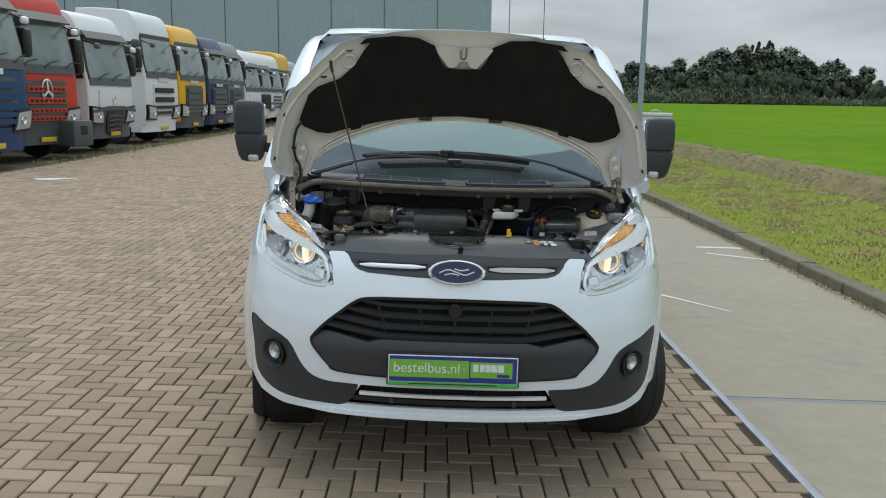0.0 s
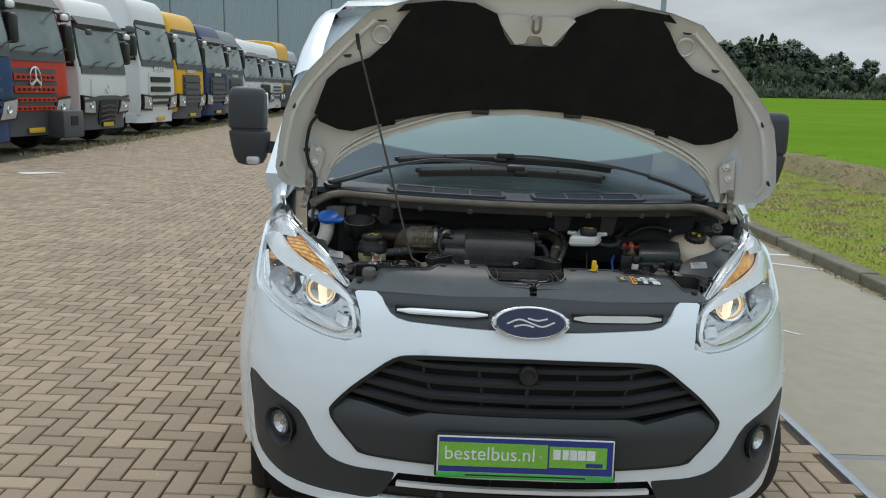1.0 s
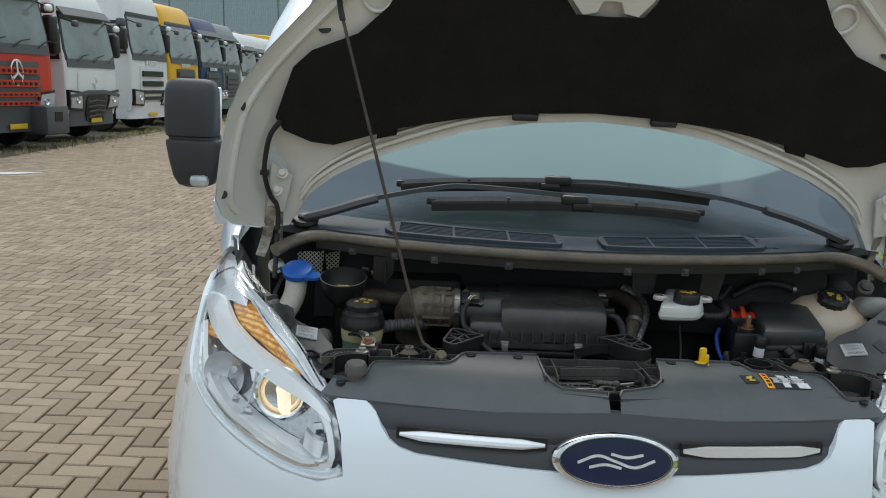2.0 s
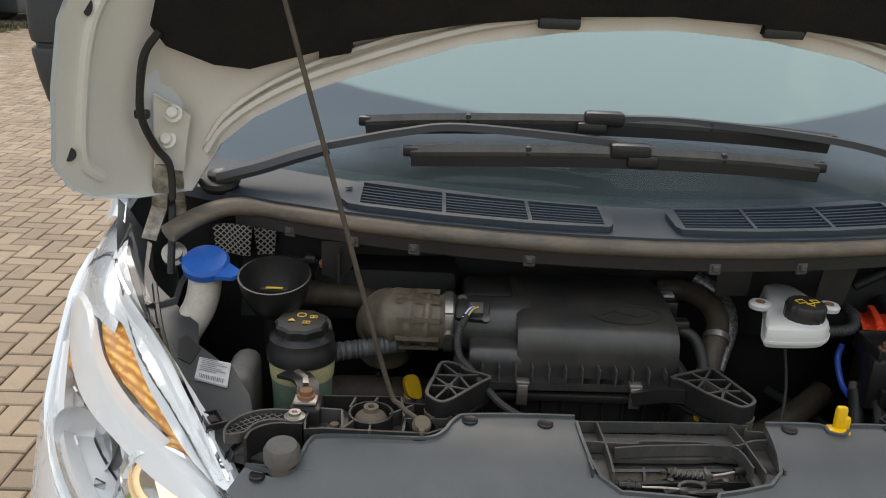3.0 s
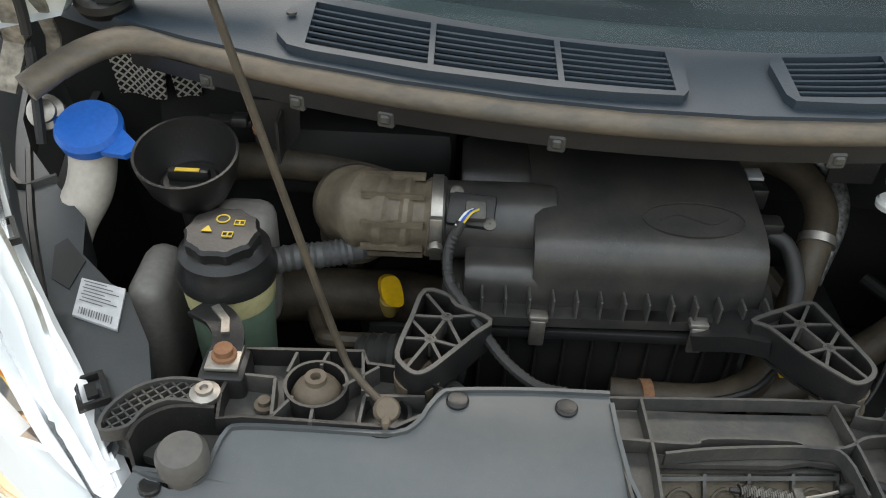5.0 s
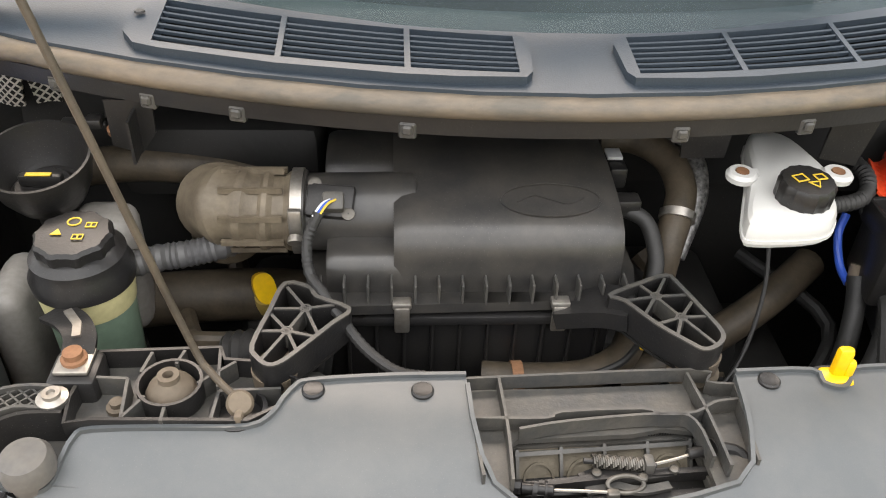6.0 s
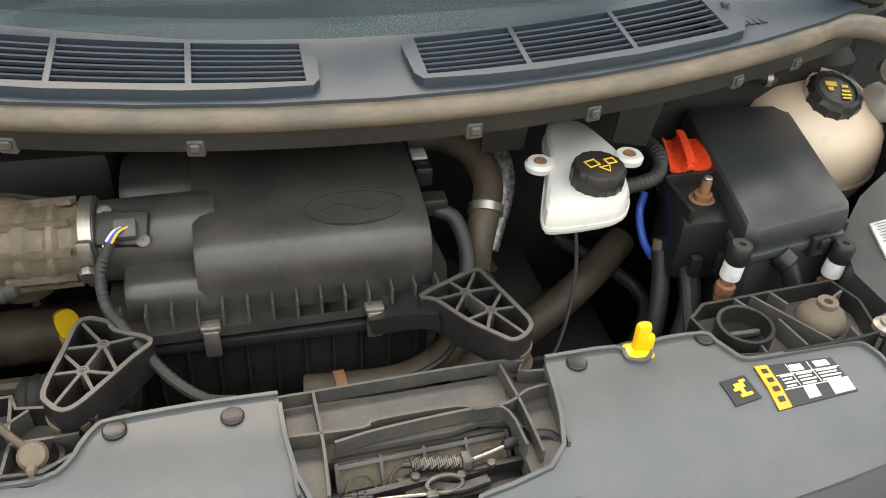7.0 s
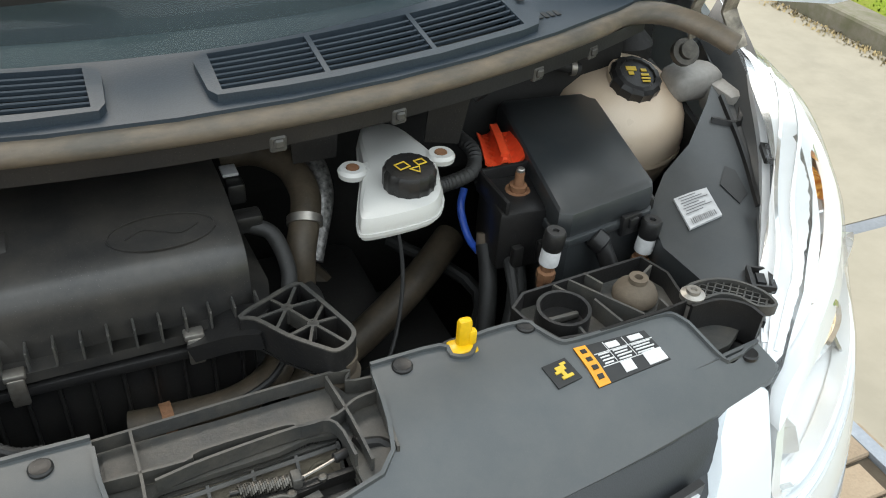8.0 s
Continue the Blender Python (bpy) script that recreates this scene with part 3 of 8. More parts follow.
gx = [-1600, -500, -150, -60, -30, -18, -12, -8.25, -8.2, -5, -2, 0, 2, 3.8, 3.85] + list(np.arange(4.1, 10.6, .3)) + [11.5, 13, 16, 20, 28, 40, 60, 90, 140, 200, 320, 600, 1600]
gy = [-1600, -400, -100, -40, -20, -10, -5, -2] + list(np.arange(0, 40, .6)) + [42, 45, 50, 56, 64, 75, 90, 110, 140, 165, 200, 320, 600, 1600]
verts = [(x, y, level(x, y)) for y in gy for x in gx]
faces = [(j * len(gx) + i, j * len(gx) + i + 1, (j + 1) * len(gx) + i + 1, (j + 1) * len(gx) + i) for j in range(len(gy) - 1) for i in range(len(gx) - 1)]
me = bpy.data.meshes.new("ground")
me.from_pydata(verts, [], faces)
for m_ in (DIRT, MORTAR, VERGE, BANK, FIELD):
    me.materials.append(m_)
for fc in me.polygons:
    x = fc.center.x
    fc.material_index = 0 if x < -8.2 else 1 if x < 3.85 else 2 if x < 7.2 else 3 if x < 9.15 else 4
    fc.use_smooth = True
ground = tagged(new("ground", me), "grass verge, ditch bank and bright green field beside the yard", "ground", kind="structure")

# concrete strip between the drain edge and the kerb
slab = part("concrete_strip", sheet([(1.665, -12), (3.78, -12), (3.78, 1.415), (1.665, 1.415)], lambda x, y: (x, y, 0), 1.5, (), (0, 0, -.06)), CONC)
slab.matrix_basis = VAN
tagged(slab, "worn pale concrete strip beside the brick paving", "pavement", kind="structure")
for a, b in ((1.475, 9.6), (9.66, 40)):
    part("slab", sheet([(1.665, a), (3.78, a), (3.78, b), (1.665, b)], lambda x, y: (x, y, 0), 1.5, (), (0, 0, -.06)), CONC, slab)
part("joint", box(2.72, 1.445, -.008, 2.11, .058, .012, .003), SEALANT, slab, "grey sealed joint")
part("joint", box(2.72, 9.63, -.008, 2.11, .05, .012, .003), SEALANT, slab)
part("white_line", sheet([(1.98, 4.20), (2.42, 3.63), (2.43, 3.58), (1.97, 4.13)], lambda x, y: (x, y, .004), .3, (), (0, 0, -.003)), PAINTW, slab)
part("white_line", sheet([(3.13, 6.95), (3.71, 6.97), (3.71, 6.88), (3.13, 6.86)], lambda x, y: (x, y, .004), .3, (), (0, 0, -.003)), PAINTW, slab)
part("white_line", sheet([(3.13, 6.52), (3.74, 6.18), (3.73, 6.12), (3.12, 6.45)], lambda x, y: (x, y, .004), .3, (), (0, 0, -.003)), PAINTW, slab)
strip = part("drain_edge", box(1.640, 14, -.02, .045, 52, .05, .004), DRAIN)
strip.matrix_basis = VAN
tagged(strip, "grey steel edging between brick paving and concrete", "edging", kind="structure")
kerb = thing("kerb", VAN, "mossy concrete kerb along the grass verge", "kerb")
tagged(kerb, kind="structure")
kb = join(box(0, 0, 0, .20, .985, .24, .02, 2))
km = bpy.data.meshes.new("kerb_stone")
kb.to_mesh(km)
kb.free()
km.materials.append(vary(KERBM, .1))
rk = random.Random(5)
for i in range(40):
    o = new("kerb_stone", km)
    o.parent = kerb
    o.matrix_basis = pose(3.885 + rk.uniform(-.008, .008), -9 + i * 1.0, -.008 + rk.uniform(-.008, .008), 0, rk.uniform(-1, 1), rk.uniform(-.4, .4))

# ---- brick paving in herringbone ----
U = .105


def herringbone(x0, x1, y0, y1):
    i0, i1, j0, j1 = int(x0 / U) - 2, int(x1 / U) + 2, int(y0 / U) - 2, int(y1 / U) + 2
    for j in range(j0, j1):
        for i in range(i0, i1):
            k = (i - j) % 4
            if k == 0:
                c = ((i + 1) * U, (j + .5) * U, 0)
            elif k == 2:
                c = ((i + .5) * U, j * U, 1)
            else:
                continue
            if x0 < c[0] < x1 and y0 < c[1] < y1:
                yield c


paving = part("brick_paving", sheet([(-8.3, -12), (1.615, -12), (1.615, 60), (-8.3, 60)], lambda x, y: (x, y, -.012), 3.0, (), (0, 0, -.03)), MORTAR)
paving.matrix_basis = VAN
tagged(paving, "tan brick paving laid in herringbone", "paving", kind="structure")


def brick_mesh(long_x, tilt):
    hx, hy = ((U - .0045), (U / 2 - .0045)) if long_x else ((U / 2 - .0045), (U - .0045))
    c = .005
    lo = [(-hx, -hy, -.02), (hx, -hy, -.02), (hx, hy, -.02), (-hx, hy, -.02)]
    mid = [(x, y, -.005 + tilt * x * .01) for x, y, z in lo]
    top = [(x - c * (1 if x > 0 else -1), y - c * (1 if y > 0 else -1), .0 + tilt * x * .01) for x, y, z in lo]
    fcs = [(8, 9, 10, 11)] + [(a + i, a + (i + 1) % 4, a + 4 + (i + 1) % 4, a + 4 + i) for a in (0, 4) for i in range(4)]
    return lo + mid + top, fcs


kinds = {}
for lx in (0, 1):
    v_, f_ = brick_mesh(lx, 0)
    m_ = bpy.data.meshes.new("brick")
    m_.from_pydata(v_, [], f_)
    m_.materials.append(BRICK)
    kinds[lx] = m_
rb = random.Random(2)
bv, bf, near = [], [], 0
for cx, cy, lie in herringbone(-8.25, 1.612, -9.0, 46):
    dz = rb.gauss(0, .0012)
    if near < 300 and -2.45 < cx < -1.0 and -.3 < cy < 4.6:
        near += 1
        o = new("brick", kinds[1 - lie])
        o.parent = paving
        o.matrix_basis = pose(cx, cy, dz, rb.gauss(0, .25), rb.gauss(0, .25), rb.gauss(0, .5))
    else:
        v_, f_ = brick_mesh(1 - lie, rb.gauss(0, .6))
        b = len(bv)
        jx, jy = rb.gauss(0, .0008), rb.gauss(0, .0008)
        bv += [(x + cx + jx, y + cy + jy, z + dz) for x, y, z in v_]
        bf += [tuple(b + q for q in fc) for fc in (f_ if cy < 9 else f_[:1] + f_[5:])]
bm_ = bpy.data.meshes.new("bricks")
bm_.from_pydata(bv, [], bf)
bm_.materials.append(BRICKS)
rest = new("bricks", bm_)
rest.parent = paving
tagged(rest, "tan paving bricks", kind="stuff")
white_patch = part("paint_spill", sheet(spl([(-7.28, 11.95), (-7.0, 12.15), (-6.6, 12.2), (-6.75, 12.05), (-6.9, 11.85), (-7.1, 11.78)], 4, True), lambda x, y: (x, y, .008), .2, (), (0, 0, -.004)), PAINTW)
white_patch.matrix_basis = VAN
tagged(white_patch, "white paint mark on the brick paving", "paint mark", kind="structure")

GRIT = vary(mat("pale_grit", (.55, .50, .42), .9, scale=30), .4, True)
rg = random.Random(8)
gv, gf = [], []
for _ in range(5200):
    x, y, r_ = rg.uniform(-5.5, 1.6), -1.2 + 9 * rg.random() ** 1.5, rg.uniform(.0012, .0042)
    k, a0 = len(gv), rg.uniform(0, 6)
    gv += [(x + r_ * math.cos(a0 + q), y + r_ * math.sin(a0 + q) * .8, .0012) for q in (0, 1.4, 3.0, 4.6)] + [(x, y, .0012 + r_ * .6)]
    gf += [(k + q, k + (q + 1) % 4, k + 4) for q in range(4)]
gm_ = bpy.data.meshes.new("grit")
gm_.from_pydata(gv, [], gf)
gm_.materials.append(GRIT)
grit = new("grit", gm_)
grit.matrix_basis = VAN
tagged(grit, "pale grit scattered over the brick paving", "grit", kind="stuff")


# ---- warehouse ----
CLAD = mat("grey_green_cladding", (.37, .445, .47), .45, .1, col2=(.34, .41, .43), scale=.15, fine=6, rough_var=.08)
CLADE = mat("dark_cladding_joint", (.11, .13, .135), .6, scale=1)
ware = thing("warehouse", pose(5.86, 96, 0), "large grey-green metal-clad warehouse behind the trucks", "warehouse")
for k in range(17):
    x1 = -k * 6.0
    bm = bmesh.new()
    xs = np.arange(0, 6.0, .25)
    prof_ = []
    for x in xs:
        prof_ += [(x1 - 6 + x + .02, 0), (x1 - 6 + x + .16, 0), (x1 - 6 + x + .19, -.035), (x1 - 6 + x + .22, -.035)]
    lo = [bm.verts.new((x, y, 0)) for x, y in prof_]
    hi = [bm.verts.new((x, y, 15.0)) for x, y in prof_]
    for i in range(len(lo) - 1):
        bm.faces.new((lo[i], lo[i + 1], hi[i + 1], hi[i]))
    part("wall_panel", bm, CLAD, ware)
    part("joint_strip", box(x1 - 6.0, -.03, 7.5, .10, .05, 15, .01, 1), CLADE, ware)
part("end_wall", box(.05, 12, 7.5, .1, 24, 15), CLAD, ware)
part("corner_flashing", box(.03, -.04, 7.5, .22, .10, 15, .01, 1), CLAD, ware)
part("roof", box(-51, 12, 15.1, 102.4, 24.4, .25), CLADE, ware)
part("plinth", box(-51, -.06, .4, 102, .12, .9), CLADE, ware)

# ---- trucks in a row ----
TR = {}


def paint(name, col):
    if name not in TR:
        TR[name] = mat(name + "_lorry_paint", col, .35, coat=.12, spec=.35, scale=1.2, fine=60, col2=tuple(c * .9 for c in col), rough_var=.05)
    return TR[name]


TRIMG = mat("lorry_grey_plastic", (.075, .08, .085), .5, col2=(.10, .105, .11), scale=3, fine=60)
LAMPG = mat("lorry_lamp_glass", (.55, .57, .58), .12, .3, col2=(.35, .36, .38), scale=14, fine=60)
PLATEY = mat("yellow_plate", (.75, .48, .03), .5, scale=20)


def truck(name_label, main, second, where, height=3.75, style="bars", visor=True, lower="dark", set_back=0.0, stripe=None, roofline=.72, beacon=False, logo="bars", roof_lamps=False, lift=0.0):
    """A cab-over tractor unit, front towards local -y, standing on its wheels."""
    tk = thing("truck", where, name_label, "truck", "trucks parked in a row")
    H = height
    # cab: side profile lofted across, narrower towards the roof
    prof0 = [(.10, .62), (.02, .95), (.0, 1.35), (.02, 1.90), (.11, 2.45), (.20, 2.95), (.29, H - .42), (roofline * .62, H - .15), (roofline, H - .03), (1.6, H + .03), (2.25, H + .02), (2.28, 1.2), (2.2, .95), (1.55, .95), (1.45, 1.15), (.75, 1.15), (.62, .80)]
    prof_ = prof0[:2] + spl(prof0[1:11], 3)[1:] + prof0[11:]
    bm = bmesh.new()
    rows = []
    for x, k in ((-1.24, .94), (-1.225, .97), (-1.18, .99), (-1.05, 1.0), (-.5, 1.008), (0, 1.01), (.5, 1.008), (1.05, 1.0), (1.18, .99), (1.225, .97), (1.24, .94)):
        rows.append([bm.verts.new((x * (1 - .06 * max(0, z - 2.0) / 2), 1.1 + (y - 1.1) * k, z if z < 2.6 else 2.6 + (z - 2.6) * (k ** .6))) for y, z in prof_])
    for a, b in zip(rows, rows[1:]):
        for i in range(len(a)):
            bm.faces.new((a[i], a[(i + 1) % len(a)], b[(i + 1) % len(a)], b[i]))
    bm.faces.new(rows[0])
    bm.faces.new(rows[-1][::-1])
    cab = part("cab", bm, main, tk, sharp=.75)

    rise = [p for i, p in enumerate(prof_) if i == 0 or p[1] > max(q[1] for q in prof_[:i])]

    def skin(z, x=0):
        k = float(np.interp(abs(x), (0, .5, 1.05, 1.18, 1.225, 1.24), (1.01, 1.008, 1.0, .99, .97, .94)))
        return 1.1 + (float(np.interp(z, [p[1] for p in rise], [p[0] for p in rise])) - 1.1) * k

    def onf(x, z, out=.012):
        return (x, skin(z, x) - out - .012, z)

    part("screen_surround", sheet([(-1.17, 1.93), (1.17, 1.93), (1.19, 2.2), (1.12, 3.06), (-1.12, 3.06), (-1.19, 2.2)], lambda x, z: onf(x, z, .008), .2, (), (0, .03, 0)), BLACK, tk)
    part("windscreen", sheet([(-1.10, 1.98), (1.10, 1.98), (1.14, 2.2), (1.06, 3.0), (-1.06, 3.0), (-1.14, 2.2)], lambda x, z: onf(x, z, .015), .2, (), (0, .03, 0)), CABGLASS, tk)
    part("scuttle", sheet([(-1.14, 1.78), (1.14, 1.78), (1.14, 1.98), (-1.14, 1.98)], lambda x, z: onf(x, z, .02), .2, (), (0, .03, 0)), TRIMG, tk)
    for x in (-.75, 0, .75):
        part("wiper", bar([onf(x, 1.92, .05), onf(x + .25, 2.05, .06), onf(x + .55, 2.10, .05)], .02, .02), BLACK, tk)
    if visor:
        part("sun_visor", sheet([(-1.12, 0), (1.12, 0), (1.12, .32), (-1.12, .32)], lambda x, v: (x, skin(3.08) - .26 + .9 * v * .6 + .06 * abs(x) ** 2, 2.98 + .6 * v), .2, (), (0, .02, -.03)), TRIMG, tk)
    else:
        part("roof_front", sheet([(-1.1, 3.06), (1.1, 3.06), (1.05, 3.14), (-1.05, 3.14)], lambda x, z: onf(x, z, .02), .2, (), (0, .02, 0)), second, tk)
    for s in (-1, 1):
        part("window_surround", sheet([(.13, 1.95), (1.30, 1.95), (1.30, 2.88), (.36, 2.88)], lambda y, z: (s * (1.247 - .06 * max(0, z - 2.0) / 2 * 1.2), y, z), .2, (), (-s * .02, 0, 0)), BLACK, tk)
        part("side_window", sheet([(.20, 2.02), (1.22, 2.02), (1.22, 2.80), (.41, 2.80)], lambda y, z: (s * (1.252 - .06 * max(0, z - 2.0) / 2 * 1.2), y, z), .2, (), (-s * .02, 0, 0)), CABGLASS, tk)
        part("door_line", bar([(s * 1.245, 1.32, 1.25), (s * 1.245, 1.32, 2.9)], .015, .02), TRIMG, tk)
        m1 = part("mirror", box(s * 1.44, .16, 2.36, .28, .26, .60, .07, 3), BLACK, tk)
        part("wide_mirror", box(s * 1.42, .18, 2.82, .26, .22, .22, .06, 3), TRIMG, m1)
        part("mirror_arm", bar([(s * 1.2, .35, 2.75), (s * 1.42, .24, 2.72)], .05, .05), TRIMG, m1)
        part("front_mirror", box(s * 1.0, skin(2.8) - .32, 2.78, .20, .12, .15, .05, 3), (TRIMG if s < 0 else SATIN), tk)
        part("mirror_stay", bar([(s * 1.0, skin(2.8) - .30, 2.80), (s * 1.05, skin(2.9), 2.92)], .03, .03), BLACK, tk)
        part("headlamp", sheet([(s * .64, .80), (s * 1.14, .83), (s * 1.19, 1.20), (s * .72, 1.15)], lambda x, z: onf(x, z, .075), .06, (), (0, .10, 0)), LAMPG, tk)
        part("lamp_eye", lathe([(.075, 0), (.07, .012), (.05, -.01), (0, -.02)], onf(s * .88, 1.00, .085), (0, -1, 0), 14, ends=False), CHROME, tk)
        part("lamp_mask", sheet([(s * .58, .75), (s * 1.19, .78), (s * 1.225, 1.25), (s * .66, 1.20)], lambda x, z: onf(x, z, .068), .06, (), (0, .08, 0)), BLACK, tk)
        part("door_handle", box(s * 1.26, 1.15, 1.80, .03, .16, .05, .01, 1), BLACK, tk)
        wh = part("wheel", lathe([(.20, .14), (.38, .16), (.49, .13), (.515, .06), (.515, -.06), (.49, -.13), (.38, -.16)], (s * 1.05, 1.1, .515), (s, 0, 0), 28), TYRE, tk)
        part("rim", lathe([(.30, .13), (.26, .06), (.14, .04), (.10, .12), (0, .13)], (s * 1.05, 1.1, .515), (s, 0, 0), 20), SATIN, wh)
        part("rear_wheel", lathe([(.20, .14), (.38, .16), (.49, .13), (.515, .06), (.515, -.06), (.49, -.13), (.38, -.16)], (s * 1.02, 4.7, .515), (s, 0, 0), 28), TYRE, tk)
        part("step", box(s * 1.15, .62, .60, .16, .6, .40, .04), TRIMG if lower == "dark" else second, tk)
        part("fuel_tank", box(s * .95, 2.9, .75, .5, 1.2, .6, .12, 3), STEEL, tk)
        part("side_fairing", box(s * 1.18, 2.55, 2.3, .05, .6, 2.6, .02), main, tk)
    # bumper and grille
    bump_m = TRIMG if lower == "dark" else main
    top_ = 1.14 if lower == "dark" else .86
    bum = part("bumper", sheet([(-1.24, .38), (1.24, .38), (1.245, .62), (1.22, top_), (-1.22, top_), (-1.245, .62)], lambda x, z: (x, skin(max(z, .7), x) - .06 + .10 * abs(x / 1.2) ** 4, z), .15, (), (0, .35, 0)), bump_m, tk)
    part("number_plate", box(0, -.035 if lower != "dark" else -.04, .50, .52, .02, .11, .004), PLATEY, tk)
    gm = part("grille", sheet([(-.62, .90), (.62, .90), (.78, 1.28), (.74, 1.66), (-.74, 1.66), (-.78, 1.28)], lambda x, z: onf(x, z, .02), .15, (), (0, .04, 0)), {"plain": main, "wide": main}.get(style, TRIMG), tk)
    nsl = {"bars": 5, "wide": 4, "holes": 4, "plain": 0}[style]
    for k in range(nsl):
        z = .98 + k * .66 / max(1, nsl - .4)
        # wide style: dark bars put the shade of open slots into colour
        part("slat", sweep([onf(x, z, .05) for x in np.linspace(-.68, .68, 9)], [(-.03, -.045), (.02, -.05), (.02, .05), (-.03, .045)]), second, gm)
        if style == "holes":
            for x in np.linspace(-.55, .55, 8):
                # black blocks paint the dark of the perforations
                part("hole", box(*onf(x, z, .086), .07, .02, .045, .006, 1), BLACK, gm)
    if style == "plain":
        part("lower_mesh", sheet([(-.42, .50), (.42, .50), (.48, 1.0), (.40, 1.10), (-.40, 1.10), (-.48, 1.0)], lambda x, z: (x, skin(max(z, .7)) - .085, z), .2, (), (0, .04, 0)), BLACK, tk)
        for z in (.60, .72, .84, .96):
            part("mesh_bar", bar([(-.42, skin(.9) - .10, z), (0, skin(.9) - .11, z + .04), (.42, skin(.9) - .10, z)], .03, .03), TRIMG, tk)
        part("black_mask", sheet([(-1.2, 1.06), (-.45, 1.14), (.45, 1.14), (1.2, 1.06), (1.2, 1.14), (.42, 1.24), (-.42, 1.24), (-1.2, 1.14)], lambda x, z: onf(x, z, .09), .2, (), (0, .03, 0)), TRIMG, tk)
    if logo == "bars":
        for k in range(5):
            part("logo_bar", box(-.30 + .15 * k, skin(1.74) - .03, 1.74, .10, .02, .09, .004, 1), SATIN, gm)
    elif logo == "diamond":
        part("logo_diamond", bar([(x, skin(1.4) - .05, 1.42 + z) for x, z in ((0, .13), (.09, 0), (0, -.13), (-.09, 0))], .03, .03, (0, 1, 0), True), SATIN, gm)
    else:
        for a in (90, 210, 330):
            part("logo_spoke", bar([onf(0, 1.50, .08), (.17 * math.cos(radians(a)), skin(1.5) - .08, 1.50 + .17 * math.sin(radians(a)))], .04, .03), SATIN, gm)
        part("logo_ring", tube([(.18 * math.cos(a), skin(1.5) - .07, 1.50 + .18 * math.sin(a)) for a in np.linspace(0, 2 * math.pi, 17)[:-1]], .015, 2, 6, closed=True), SATIN, gm)
    if stripe:
        for s in (-1, 1):
            part("stripe", sheet([(.12, 1.55), (1.3, 1.72), (1.3, 1.98), (.12, 1.80)], lambda y, z: (s * 1.256, y, z), .3, (), (-s * .02, 0, 0)), stripe, tk)
            part("stripe", sheet([(.7, 2.95), (1.6, 2.8), (2.2, 2.6), (2.2, H - .5), (1.3, H - .35)], lambda y, z: (s * 1.235, y, z), .3, (), (-s * .02, 0, 0)), stripe, tk)
    if beacon:
        for x in (-.7, .7):
            part("beacon", lathe([(.08, 0), (.085, .12), (.06, .17), (0, .18)], (x, 1.0, H - .08), seg=14), ORANGE, tk)
        part("light_bar", box(0, .85, H - .02, 1.6, .10, .08, .03), GREYPR, tk)
    for x in (-.6, -.2, .2, .6) if roof_lamps else ():
        part("roof_lamp", box(x, roofline - .12, H - .13, .16, .10, .05, .02, 1), GREYPR, tk)
    part("chassis", box(0, 3.6, .82, .8, 5.2, .28, .02), BLACK, tk)
    part("underside", box(0, 1.3, .72, 1.7, 2.0, .35, .05), BLACK, tk)
    for ob in tk.children_recursive:  # taller cabs sit higher above the bumper
        for v in ob.data.vertices:
            v.co.z += lift * min(1, max(0, (v.co.z - 1.25) / .5))
    return tk


def spot(far_y, far_x=-8.55, turn=83.5):
    """Pose of a truck whose far front corner stands at the given place, moved sideways with distance to fit the
    camera's view.
    """
    m = pose(0, 0, 0, 0, 0, turn)
    c = m @ Vector((1.25, 0, 0))
    return pose(far_x - .011 * (far_y + 3.3) - c.x, far_y - c.y, .11, 0, 0, turn)


WH, BLU, YEL, REDP = paint("white", (.72, .73, .73)), paint("blue", (.006, .045, .15)), paint("yellow", (.80, .43, .01)), paint("red", (.55, .04, .015))
DBL, GRN, GRY, SIL = paint("dark_blue", (.006, .024, .095)), paint("dark_green", (.02, .07, .05)), paint("grey_green", (.16, .19, .19)), paint("silver", (.42, .44, .46))
truck("blue lorry tractor unit with ribbed grille and yellow plate", BLU, BLU, spot(15.0, -8.5), 3.6, "bars", True, "body", lift=.25)
red_truck = truck("red lorry tractor unit with perforated grille bars", REDP, REDP, spot(17.9, -8.62, 77), 3.75, "holes", True, "dark", logo="star", lift=.22)
side_box = part("bumper_box", box(.80, -.10, .62, .74, .62, .62, .05, 2), TRIMG, red_truck, "dark grey plastic bumper end")
# black block paints the shade of a recess
part("recess", box(.80, -.415, .70, .26, .02, .22, .01, 1), BLACK, side_box)
truck("white lorry tractor unit with grey lower bumper", WH, TRIMG, spot(21.5, -8.5), 3.70, "plain", True, "dark", logo="diamond")
truck("tall white lorry tractor unit with black grille openings", WH, BLACK, spot(26.2, -8.55), 3.88, "wide", False, "body", lift=.30)
truck("yellow and dark green lorry tractor unit", YEL, TRIMG, spot(30.1, -8.6), 3.78, "bars", False, "dark", stripe=GRN, lift=.30)
truck("dark blue lorry tractor unit", DBL, TRIMG, spot(34.0, -8.6), 3.7, "bars", True, "body", roof_lamps=True, lift=.25)
truck("grey lorry tractor unit", GRY, TRIMG, spot(37.2, -8.6), 3.7, "bars", True, "body", roof_lamps=True, lift=.25)
truck("white lorry with orange roof beacons", WH, TRIMG, spot(41.2, -8.6), 3.8, "plain", True, "body", logo="star", beacon=True)
truck("white lorry tractor unit with sun visor", WH, BLACK, spot(44.4, -8.6), 3.85, "bars", True, "body")
truck("white lorry tractor unit with dark grille", WH, TRIMG, spot(47.8, -8.6), 3.9, "wide", False, "body")
